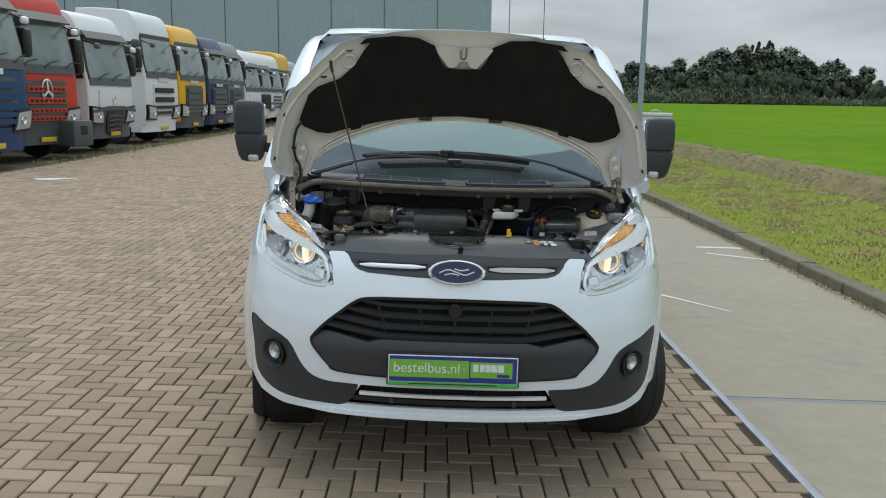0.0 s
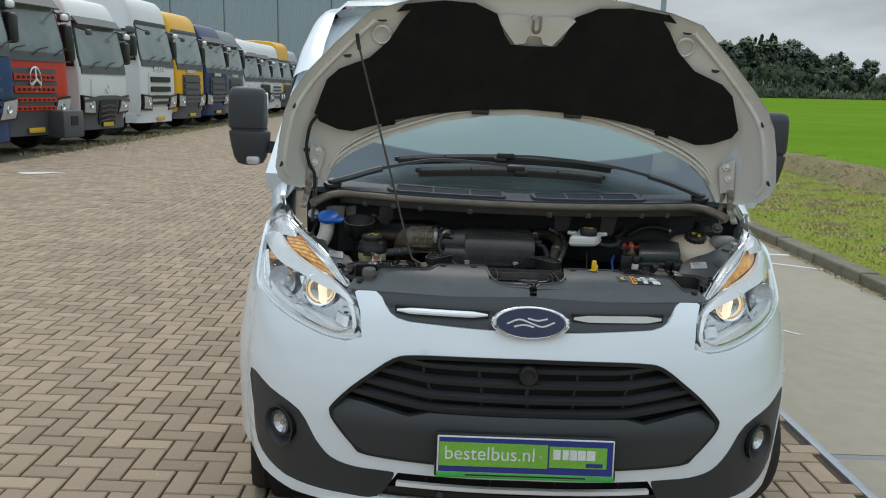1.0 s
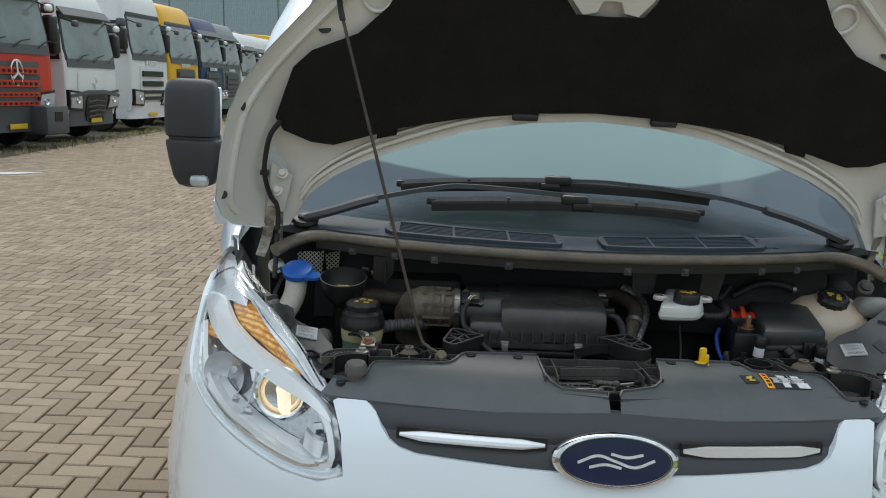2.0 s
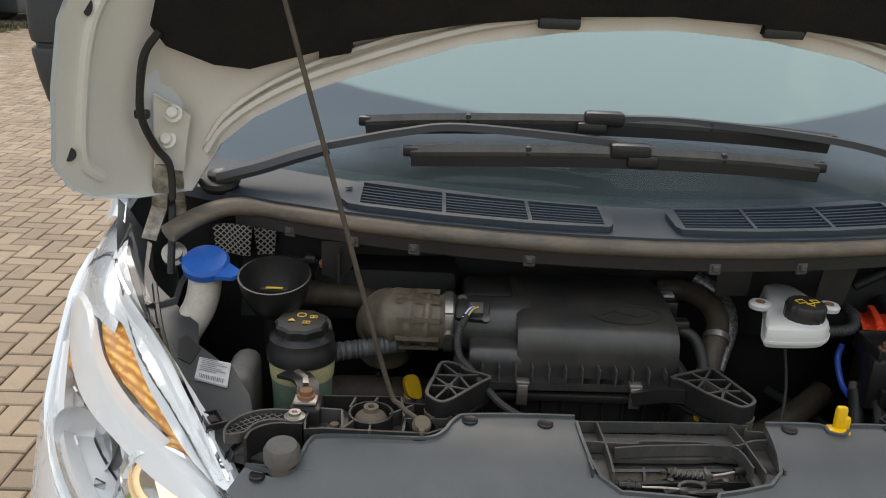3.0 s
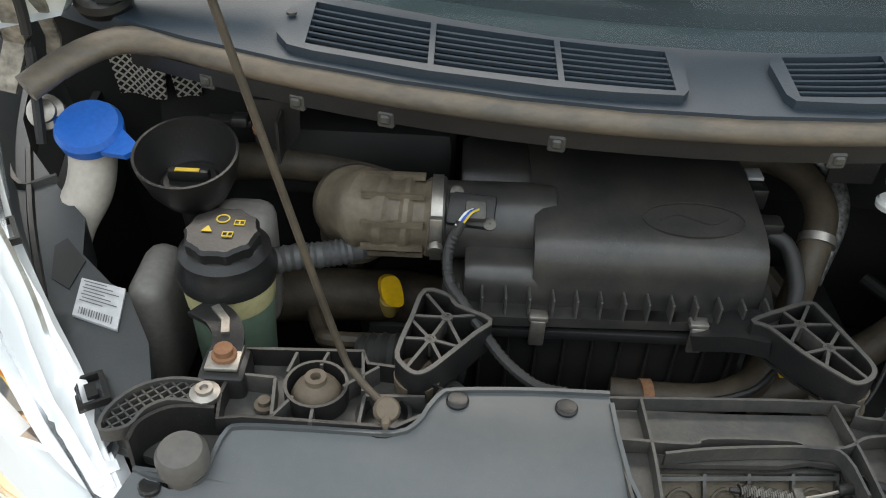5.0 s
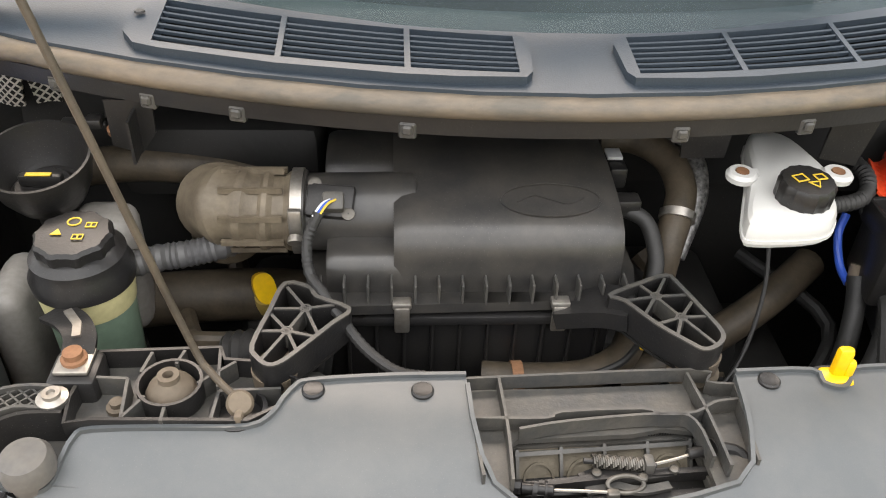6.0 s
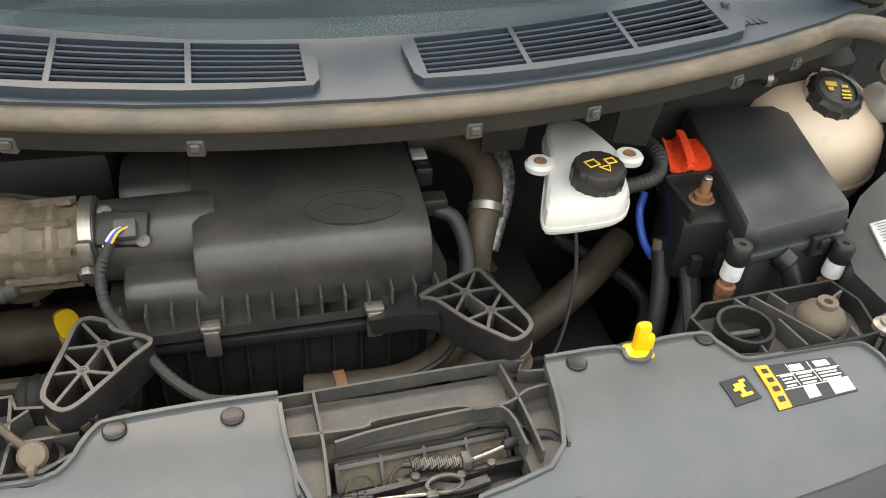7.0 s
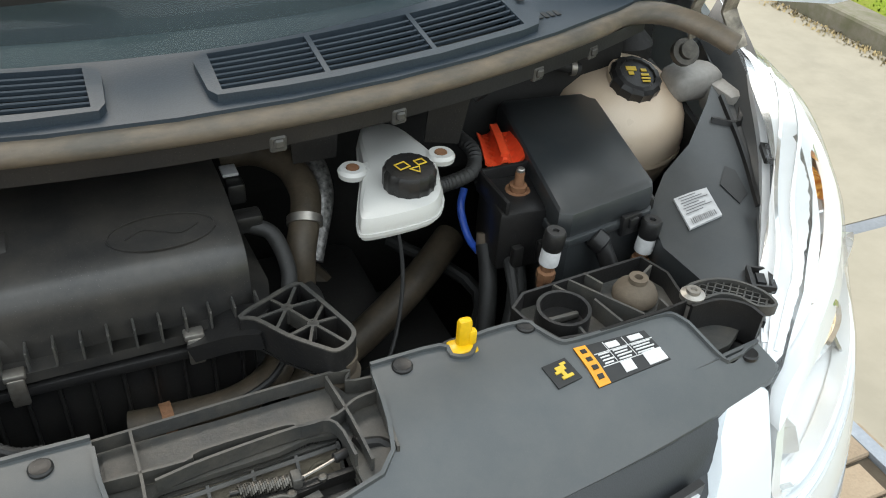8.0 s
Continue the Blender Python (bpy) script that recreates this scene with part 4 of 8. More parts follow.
truck("yellow lorry tractor unit", YEL, TRIMG, spot(51.6, -8.6), 4.2, "bars", False, "dark")
truck("silver lorry tractor unit", SIL, TRIMG, spot(55.2, -8.6), 3.9, "bars", True, "dark")

# weeds at the foot of the trucks
WEED = vary(mat("weedy_grass", (.24, .22, .085), .9, col2=(.32, .27, .15), scale=2, fine=30), .2, True)


def blades(name, n, place, tall, wide, material, label):
    r = random.Random(name)
    v, f_ = [], []
    for _ in range(n):
        x, y, z = place(r)
        a, h = r.uniform(0, 6.28), tall * r.uniform(.4, 1.3)
        lean, w = r.uniform(0, .6) * h, wide * r.uniform(.6, 1.4)
        dx, dy = math.cos(a), math.sin(a)
        b = len(v)
        v += [(x - dy * w, y + dx * w, z), (x + dy * w, y - dx * w, z), (x + dx * lean * .4 + dy * w * .7, y + dy * lean * .4 - dx * w * .7, z + h * .6), (x + dx * lean, y + dy * lean, z + h)]
        nrm = (Vector(v[b + 1]) - Vector(v[b])).cross(Vector(v[b + 2]) - Vector(v[b]))
        f_ += [(b, b + 1, b + 2), (b, b + 2, b + 3)] if nrm.y < 0 else [(b + 2, b + 1, b), (b + 3, b + 2, b)]
    me_ = bpy.data.meshes.new(name)
    me_.from_pydata(v, [], f_)
    me_.materials.append(material)
    me_.normals_split_custom_set_from_vertices([(0, 0, 1)] * len(v))  # blades shade like the turf that they make up
    return tagged(new(name, me_), label, "grass", kind="stuff")


blades("weeds", 5000, lambda r: ((lambda y: (-8.35 - .011 * y + r.gauss(0, .45), y, .12))(r.uniform(15.5, 60))), .085, .014, WEED, "yellowing weeds along the row of trucks")
GRASSB = vary(mat("verge_grass_blades", (.25, .34, .05), .8, col2=(.30, .33, .08), scale=1.2, fine=12, spec=.1), .22, True)


def verge_spot(r):
    x, y = r.uniform(4.0, 7.5), 1 + 34 * r.random() ** 1.6
    return (x, y, level(x, y) - .005)


blades("verge_grass", 60000, verge_spot, .022, .010, GRASSB, "short mown grass on the verge")
DRY = vary(mat("dry_clippings", (.40, .31, .16), .95, col2=(.30, .22, .11), scale=4, fine=40), .2, True)


def clump(r):
    k = r.randrange(210)
    q = random.Random(k)
    cx, cy = q.uniform(4.5, 7.2), 3 + 22 * q.random() ** 1.3
    x, y = cx + r.gauss(0, .16), cy + r.gauss(0, .10)
    return (x, y, level(x, y) + .0)


blades("grass_clippings", 18000, clump, .026, .013, DRY, "brown clumps of mown grass on the verge")


def kerb_spot(r):
    x, y = 3.77 + abs(r.gauss(0, .05)) * -1, 1 + 28 * r.random() ** 1.4
    return (x, y, -x * FALL + .0)


blades("kerb_litter", 6000, kerb_spot, .018, .007, DRY, "leaf litter and moss along the kerb")


def bank_spot(r):
    x, y = r.uniform(8.2, 9.4), 6 + 40 * r.random() ** 1.3
    return (x, y, level(x, y) - .02)


BANKB = vary(mat("bank_weeds", (.27, .25, .10), .9, col2=(.35, .29, .16), scale=1, fine=10), .25, True)
blades("bank_weeds", 16000, bank_spot, .028, .020, BANKB, "dry weeds on the ditch bank")


# ---- trees beyond the field ----
LEAF = vary(mat("dark_foliage", (.095, .120, .092), .9, col2=(.115, .142, .10), scale=.35, fine=3, spec=.1), .18, True)
LEAF2 = vary(mat("olive_foliage", (.115, .142, .090), .9, col2=(.14, .165, .095), scale=.35, fine=3, spec=.1), .18, True)
BARK = mat("bark", (.06, .05, .04), .9, scale=3, fine=30, bump=.5)


def crown_mesh(seed, height, spread, low, leaf):
    r = random.Random(seed)
    v, f_ = [], []
    lobes = []
    for _ in range(26):
        t = r.random()
        z = low + (height - low) * (.12 + .80 * t)
        rad = spread * math.sin(math.pi * (.18 + .74 * t)) * r.uniform(.25, .85)
        a = r.uniform(0, 6.28)
        lobes.append((rad * math.cos(a), rad * math.sin(a), z, spread * r.uniform(.28, .5) * (1 - .35 * t)))
    for _ in range(4200):
        lx, ly, lz, lr = r.choice(lobes)
        d = Vector((r.gauss(0, 1), r.gauss(0, 1), r.gauss(0, 1))).normalized() * lr * r.uniform(.55, 1.08)
        p = Vector((lx, ly, lz)) + Vector((d.x, d.y, d.z * .8))
        s_ = r.uniform(.12, .30)
        a, b_ = Vector((r.gauss(0, 1), r.gauss(0, 1), r.gauss(0, .7))).normalized(), Vector((r.gauss(0, 1), r.gauss(0, 1), r.gauss(0, .7))).normalized()
        k = len(v)
        v += [tuple(p + a * s_), tuple(p - a * s_ * .6 + b_ * s_ * .8), tuple(p - a * s_ * .6 - b_ * s_ * .8), tuple(p + b_ * s_ * .5 + a * s_ * .2)]
        f_ += [(k, k + 1, k + 2), (k, k + 3, k + 1)]
    for lx, ly, lz, lr in lobes:  # inner mass of small clumps
        for _ in range(7):
            c = Vector((lx, ly, lz)) + Vector((r.gauss(0, .3), r.gauss(0, .3), r.gauss(0, .3))) * lr
            k = len(v)
            q = lr * .5
            v += [tuple(c + Vector(o) * q * r.uniform(.6, 1.1)) for o in ((1, 0, 0), (-1, 0, 0), (0, 1, 0), (0, -1, 0), (0, 0, 1), (0, 0, -1))]
            f_ += [(k + a_, k + b__, k + c__) for a_ in (0, 1) for b__ in (2, 3) for c__ in (4, 5)]
    hub_ = Vector((0, 0, height * .45))
    f_ = [t_ if (Vector(v[t_[1]]) - Vector(v[t_[0]])).cross(Vector(v[t_[2]]) - Vector(v[t_[0]])).dot(Vector(v[t_[0]]) - hub_) > 0 else t_[::-1] for t_ in f_]
    me_ = bpy.data.meshes.new("crown")
    me_.from_pydata(v, [], f_)
    me_.materials.append(leaf)
    out_ = [Vector((x, y, (z - height * .35) * spread / height * 1.2 + .5)).normalized() for x, y, z in v]
    me_.normals_split_custom_set_from_vertices([tuple(o_) for o_ in out_])
    return me_


CROWNS = [crown_mesh(11 + i, 10, 5.2 if i < 4 else 1.5, .3, (LEAF, LEAF2)[i % 2]) for i in range(6)]
TRUNK = join(rod((0, 0, 0), (0, 0, 5.5), .28, .14, 10), rod((0, 0, 3), (1.6, .4, 6.5), .12, .05, 8), rod((0, 0, 3.6), (-1.3, .7, 7), .11, .05, 8), rod((0, 0, 4.4), (.3, -1.2, 7.6), .10, .04, 8))
TM = bpy.data.meshes.new("trunk")
TRUNK.to_mesh(TM)
TRUNK.free()
TM.materials.append(BARK)
rt_ = random.Random(9)


def tree(x, y, h, kind_):
    t_ = thing("tree", pose(x, y, level(x, y) - .1, 0, 0, rt_.uniform(0, 360)), "dark green broadleaf tree at the far side of the field" if kind_ < 4 else "slim dark poplar at the far side of the field", "tree", "tree line")
    k = h / 10.6
    for nm, me_ in (("trunk", TM), ("crown", CROWNS[kind_])):
        o = new(nm, me_)
        o.parent = t_
        o.matrix_basis = Matrix.Diagonal((.92 * k if kind_ < 4 else .6, .92 * k if kind_ < 4 else .6, k, 1))


line = [(28, 6.0), (31, 6.2), (34, 6.4), (37, 6.8), (40, 8.3), (43, 8.3), (46, 8.0), (49, 9.0), (52, 6.6), (55, 9.7), (58, 11.6), (61, 11.9), (64, 11.6), (67, 11.6), (70, 11.3),
        (73, 11.9), (76, 9.6), (79, 8.7), (82.3, 9.6), (85, 8.0), (88, 8.1), (91, 5.6), (94, 4.2), (97, 4.4), (101, 4.5), (105, 4.8)]
for i, (x, h) in enumerate(line):
    x -= 1.9
    tree(x + rt_.uniform(-.4, .4), 170 + rt_.uniform(-3, 3), h, i % 4)
    tree(x + 1.4, 178 + rt_.uniform(-3, 3), h * rt_.uniform(.82, .95), (i + 2) % 4)
    tree(x - 1.0, 166 + rt_.uniform(-1, 1), h * rt_.uniform(.6, .85), (i + 1) % 4)
for x, h in ((65.0, 13.6), (66.3, 14.0), (67.2, 13.2), (68.3, 14.3), (69.0, 14.1), (82.4, 10.6)):
    tree(x - 1.9, 171, h, 4 + int(x) % 2)


def hedge_spot(r):
    x = r.uniform(20, 125)
    return (x, 163 + r.gauss(0, 1.6), level(x, 163) + abs(r.gauss(0, 1.0)) * (1.2 if x < 72 else .5))


blades("hedge", 24000, hedge_spot, .5, .16, LEAF2, "olive undergrowth along the tree line")

# ---- lamp post, thin mast and the white box by the verge ----
POSTM = mat("painted_steel_post", (.33, .40, .45), .45, .3, col2=(.28, .34, .38), scale=2, fine=40)
post = thing("lamp_post", pose(5.12, 18.6, level(5.12, 18.6) - .02), "tall grey-blue steel lamp post on the verge", "lamp post")
part("pole", lathe([(.075, 0), (.072, 1.0), (.062, 5.0), (.050, 9.0)], seg=18), POSTM, post)
part("door_band", lathe([(.078, .5), (.080, .52), (.080, .95), (.078, .97)], seg=18), POSTM, post)
part("arm", bar([(0, 0, 8.95), (-.6, 0, 9.1)], .06, .06), POSTM, post)
part("lamp_head", box(-.85, 0, 9.12, .6, .22, .10, .03), POSTM, post)
mast = part("mast", lathe([(.07, 0), (.05, 16), (.03, 22)], (7.4, 88, 0), seg=10), POSTM)
tagged(mast, "thin distant grey mast", "mast")
bx = thing("utility_box", pose(5.62, 19.0, level(5.62, 19.0)), "white box-shaped unit on the verge", "box")
part("case", box(0, 0, .66, .70, .5, 1.20, .03), WHITEPR, bx)
part("lid", box(0, 0, 1.30, .76, .56, .08, .02), WHITEPR, bx)
part("handle", tube([(-.12, 0, 1.34), (-.10, 0, 1.40), (.05, 0, 1.41), (.12, 0, 1.34)], .015, 4, 8), GREYPR, bx)
part("vent_mark", join(box(-.05, -.256, 1.12, .04, .01, .12), box(.05, -.256, 1.12, .04, .01, .12)), GREYPR, bx)


# ---- the van: outer body ----
van = thing("van", VAN, "white panel van with raised bonnet and lit headlamps on brick paving", "van")


def y_mid(z):
    return float(np.interp(z, (.22, .30, .36, .45, .55, .66, .75, .87, .95, 1.0, 1.05, 1.1, 1.2, 1.3),
                           (.13, .075, .052, .045, .035, .03, .04, .065, .095, .135, .2, .27, .45, .65)))


def narrow(z):
    return float(np.interp(z, (.2, .75, 1.1, 1.3), (.985, 1.0, .965, .93)))


def bow(x):
    x = abs(x)
    return .235 * x ** 2 + .33 * x ** 8


def lean(x, z):
    """How far the lamps bulge ahead of the bonnet line, rising from their upper edge."""
    top = float(np.interp(abs(x), (.50, .56, .646, .745, .85, .915, .943), (1.02, 1.028, 1.105, 1.155, 1.205, 1.19, 1.16)))
    u = min(1, max(0, (top - z) / .05))
    return float(np.interp(z, (.95, 1.0, 1.05, 1.1, 1.15, 1.2), (0, .013, .06, .115, .17, .20))) * (.25 + .75 * u * u * (3 - 2 * u))


def nose(x, z, back=0.0):
    """The van's front skin; elevation outlines, drawn in towards an eye 3 m ahead to fit the camera's view."""
    y, a = y_mid(z) + bow(x / narrow(z)), lean(x, z)
    f = 1 - a / (y + 3.0)
    return (x * f, y - a + back, 1.68 - (1.68 - z) * f)


def flank(y, z, out=0.0):
    """The front wing's skin, carried on from the nose and fading into the cab's side."""
    z0, x0, f = z, .93, 1.0
    fade = min(1, max(0, (.98 - y) / .28))
    for _ in range(5):
        a = lean(x0, z0) * fade
        lo, hi = 0.3, 0.99
        d = y - y_mid(z0) + a
        for _ in range(24):
            m_ = (lo + hi) / 2
            lo, hi = (m_, hi) if bow(m_) < d else (lo, m_)
        x0, f = lo * narrow(z0), 1 - a / (y + a + 3.0)
        z0 = 1.68 - (1.68 - z) / f
    return (x0 * f + out, y, z)


BACK = (0, 0.025, 0)
# bumper skin, with the openings of the grilles and fog panels
grille_half = spl([(0, .866), (.20, .863), (.346, .857), (.411, .843), (.485, .789), (.544, .74), (.597, .682), (.602, .662), (.588, .632), (.529, .567), (.485, .542), (.266, .535), (0, .533)], 3)
intake_half = [(0, .492), (.24, .488), (.388, .487), (.45, .394), (.2, .398), (0, .399)]
fog_shape = spl([(.906, .708), (.816, .684), (.71, .644), (.653, .558), (.603, .508), (.528, .489), (.43, .488), (.40, .478), (.452, .394), (.553, .385), (.68, .386), (.791, .402), (.875, .458), (.893, .587)], 3, True)
lamp_shape = spl([(.519, .906), (.565, .888), (.64, .893), (.742, .920), (.838, .951), (.898, .978), (.921, 1.03), (.94, 1.10), (.943, 1.15), (.915, 1.185), (.85, 1.205), (.745, 1.155), (.646, 1.105), (.56, 1.028), (.53, .97)], 3, True)
bumper_half = [(0, .362), (.38, .355), (.58, .349), (.736, .349), (.855, .372), (.91, .42), (.93, .50), (.93, .955), (.90, .973), (.838, .946), (.742, .915), (.64, .888), (.565, .882), (.515, .899), (.525, .97),
               (.548, 1.018), (.535, 1.026), (.51, 1.030), (.482, 1.026), (.460, 1.012), (.447, .992), (.430, .973), (.408, .962), (.375, .955), (.16, .947), (0, .945)]
bumper = part("front_bumper", sheet(both(bumper_half), lambda x, z: nose(x, z), .03,
              [both(grille_half), both(intake_half), fog_shape, mirror(fog_shape)], BACK), PAINT, van)
# dark lower half of the grille, and its slats
grille = part("lower_grille", sheet(both([(0, .692), (.30, .69), (.36, .675), (.50, .70), (.56, .705), (.601, .672), (.595, .645), (.529, .566), (.485, .543), (.266, .537), (0, .535)]),
              lambda x, z: nose(x, z, -.004 + .02 * max(0, (z - .66) / .04)), .03, (), (0, .03, 0)), TRIM, van, "dark grey moulded grille")
part("surround", sweep([nose(x, z, .004) for x, z in dense_line(both(grille_half), .03)], [(-.006, -.008), (.006, -.008), (.006, .012), (-.006, .012)], (0, 1, 0), closed=True), BLACK, grille)
for z in (.835, .79, .745, .705):
    lim = float(np.interp(z, (.70, .74, .79, .846), (.55, .53, .475, .40)))
    xs = np.linspace(-lim, lim, 25)
    part("slat", sweep([nose(x, z + (.012 if abs(x) > .3 else 0) * (abs(x) - .3) / .25 * 3, .022) for x in xs], [(-.018, -.009), (.008, -.012), (.014, .004), (-.014, .010)]), TRIM, grille)
for x in (-.32, -.15, 0, .15, .32):
    part("upright", bar([nose(x * (1.0 if z > .75 else .93), z, .045) for z in (.855, .80, .75, .70, .68)], .008, .012, (0, 1, 0)), BLACK, grille)
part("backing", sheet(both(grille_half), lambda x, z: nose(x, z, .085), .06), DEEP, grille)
cam_pod = part("round_sensor", lathe([(.030, 0), (.030, .016), (.026, .022), (.018, .022), (.015, .018), (0, .018)], (-.005, .062, .822), (0, -1, .1), 20), BLACK, grille)
part("stem", box(-.005, .078, .765, .010, .010, .085, .003), TRIM, grille)
# lower intake with its bright strip
intake = part("lower_intake", sheet(both(intake_half), lambda x, z: nose(x, z, .06), .05), DEEP, van)
part("strip", sweep([nose(x, .452 + .004 * (1 - abs(x) / .39), -.002) for x in np.linspace(-.392, .392, 22)], [(-.009, -.006), (.009, -.006), (.009, .007), (-.009, .007)]), SATIN, intake, "satin silver strip")
part("bar", sweep([nose(x, .425, .015) for x in np.linspace(-.42, .42, 22)], [(-.02, -.008), (.01, -.01), (.01, .01), (-.02, .008)]), BLACK, intake)
for x in (-.255, .255):
    part("parking_sensor", lathe([(.012, 0), (.012, .006), (.009, .009), (0, .009)], nose(x, .428, -.004), (0, -1, 0), 14), TRIM, intake)
for x in (-.30, -.1, .1, .30):
    part("upright", bar([nose(x, z, .03) for z in (.488, .44, .4)], .006, .02, (0, 1, 0)), BLACK, intake)
# fog panels
for s in (-1, 1):
    sh = [(s * x, z) for x, z in fog_shape]
    ring = [(s * (.775 + .058 * math.cos(a)), .572 + .058 * math.sin(a)) for a in np.linspace(.05, 2 * math.pi + .05, 17)[:-1]]
    fp = part("fog_panel", sheet(sh, lambda x, z: nose(x, z, .004 - .006 * math.sin(min(1, max(0, (z - .42) / .2)) * 3.1)), .023, [ring], (0, .03, 0)), TRIM, van, "dark grey fog lamp panel")
    way = Vector((s * .8, -1, 0)).normalized()
    c = Vector(nose(s * .775, .572, .0)) + way * .010
    part("well", lathe([(.066, .004), (.061, .003), (.052, -.022), (.046, -.028), (0, -.028)], c, way, 30, ends=False), TRIM, fp)
    part("fog_lamp", lathe([(.036, -.028), (.037, -.010), (.033, -.002), (.020, .003), (0, .004)], c + Vector((0, 0, .008)), way, 24), LENS, fp, "clear round fog lamp")
    part("fog_trim", lathe([(.041, -.022), (.041, -.004), (.037, -.002), (.036, -.010)], c + Vector((0, 0, .008)), way, 26, ends=False), RIB, fp)
    part("fog_reflector", lathe([(.034, -.008), (.031, -.012), (.020, -.024), (.010, -.026), (.009, -.012), (0, -.010)], c + Vector((0, 0, .008)), way, 20, ends=False), LAMPBLK, fp)
# white lip below
part("bumper_lip", sweep([nose(x, .352 + .008 * math.cos(x * 1.6), .010) for x in np.linspace(-.74, .74, 41)], [(-.006, -.006), (.02, -.010), (.02, .010), (-.006, .008)], scales=[min(1, .05 + (.74 - abs(x)) / .25) for x in np.linspace(-.74, .74, 41)]), PAINT, van)
part("undertray", sheet([(-.80, .25), (.80, .25), (.80, .9), (-.80, .9)], lambda x, y: (x, y + bow(x) * .5, .318), .12, (), (0, 0, .02)), DEEP, van)
# upper grille band, bright strips and badge
band_half = [(0, 1.035), (.40, 1.022), (.47, 1.024), (.462, 1.010), (.449, .991), (.432, .973), (.409, .963), (.378, .957), (.16, .949), (0, .947)]
upper = part("upper_grille", sheet(both(band_half), lambda x, z: nose(x, z, .006 + .014 * math.exp(-((z - .985) / .012) ** 2)), .012, (), (0, .02, 0)), TRIM, van, "black grille band under the bonnet edge")
for s in (-1, 1):
    part("bright_strip", sweep([nose(s * x, .982 + .004 * math.cos(x * 3), .004) for x in np.linspace(.132, .410, 14)], [(-.002, -.010), (-.010, -.007), (-.013, -.001), (-.011, .005), (-.004, .010), (.006, .010), (.006, -.010)], scales=[min(1, .35 + 4 * min(k, 13 - k) / 13) for k in range(14)]), SATIN, upper, "satin silver strip")
    part("strip_shadow_gap", sweep([nose(s * x, .982 + .004 * math.cos(x * 3), .009) for x in np.linspace(.128, .416, 14)], [(-.004, -.015), (.004, -.015), (.004, .014), (-.004, .014)]), BLACK, upper)


def oval(a, b, z, n=40):
    return [(a * math.cos(t), b * math.sin(t)) for t in np.linspace(0, 2 * math.pi, n + 1)[:-1]]


BADGE_AT = pose(-.004, .090, .978, 79, 0, 0)
badge = part("badge", moved(lathe([(.119, -.012), (.119, .002), (.114, .008), (.106, .009), (.104, .005), (0, .005)], seg=48, squash=.44), BADGE_AT), CHROME, van, "blue oval badge with bright rim")
part("enamel", moved(lathe([(.104, .004), (.103, .0062), (0, .0065)], seg=48, squash=.43), BADGE_AT), BADGE, badge)
for pts in ([(-.072, -.004), (-.035, .010), (.0, .0), (.035, -.010), (.072, .004)], [(-.05, -.012), (-.02, -.006), (.01, -.012)], [(-.01, .014), (.02, .008), (.05, .014)]):
    part("flourish", moved(bar([(x, y, .0072) for x, y in spl(pts, 5)], .005, .0016), BADGE_AT), WHITEPR, badge)

# ---- plate board in its holder ----
PLATE_AT = pose(-.006, -.004, .588, 84, 0, 0)
holder = part("plate_holder", moved(box(0, 0, -.008, .544, .136, .014, .006), PLATE_AT), BLACK, van, "blue and green advertising plate in black holder")
part("board", moved(box(0, .004, .001, .530, .112, .006, .003), PLATE_AT), WHITEPR, holder)
part("blue_field", moved(box(0, .004, .0045, .520, .104, .002), PLATE_AT), PLBLUE, holder)
part("green_field", moved(box(-.097, .006, .0062, .324, .072, .002), PLATE_AT), PLGREEN, holder)
part("green_field", moved(box(.156, .006, .0062, .172, .064, .002), PLATE_AT), PLGREEN, holder)
part("green_strip", moved(box(0, -.058, .002, .532, .018, .006, .002), PLATE_AT), STRIPG, holder)
part("strip_print", moved(box(0, -.057, .0056, .36, .004, .001), PLATE_AT), BLACKPR, holder)
part("words", letters("bestelbus.nl", .058, .0006, PLATE_AT @ pose(-.108, .008, .008)), WHITEPR, holder)
part("pointer", moved(plate([(0, 0), (.010, -.010), (.006, -.011), (.009, -.018), (.006, -.019), (.003, -.012), (0, -.015)], 0, .0008), PLATE_AT @ pose(.040, .014, .0075)), GREYPR, holder)
for x, w in ((.092, .022), (.118, .018), (.141, .022), (.166, .024), (.194, .026)):
    part("bold_bar", moved(box(x, .014, .0078, w, .030, .001), PLATE_AT), WHITEPR, holder)
part("thin_bar", moved(box(.205, -.016, .0078, .050, .012, .001), PLATE_AT), PLBLUE, holder)

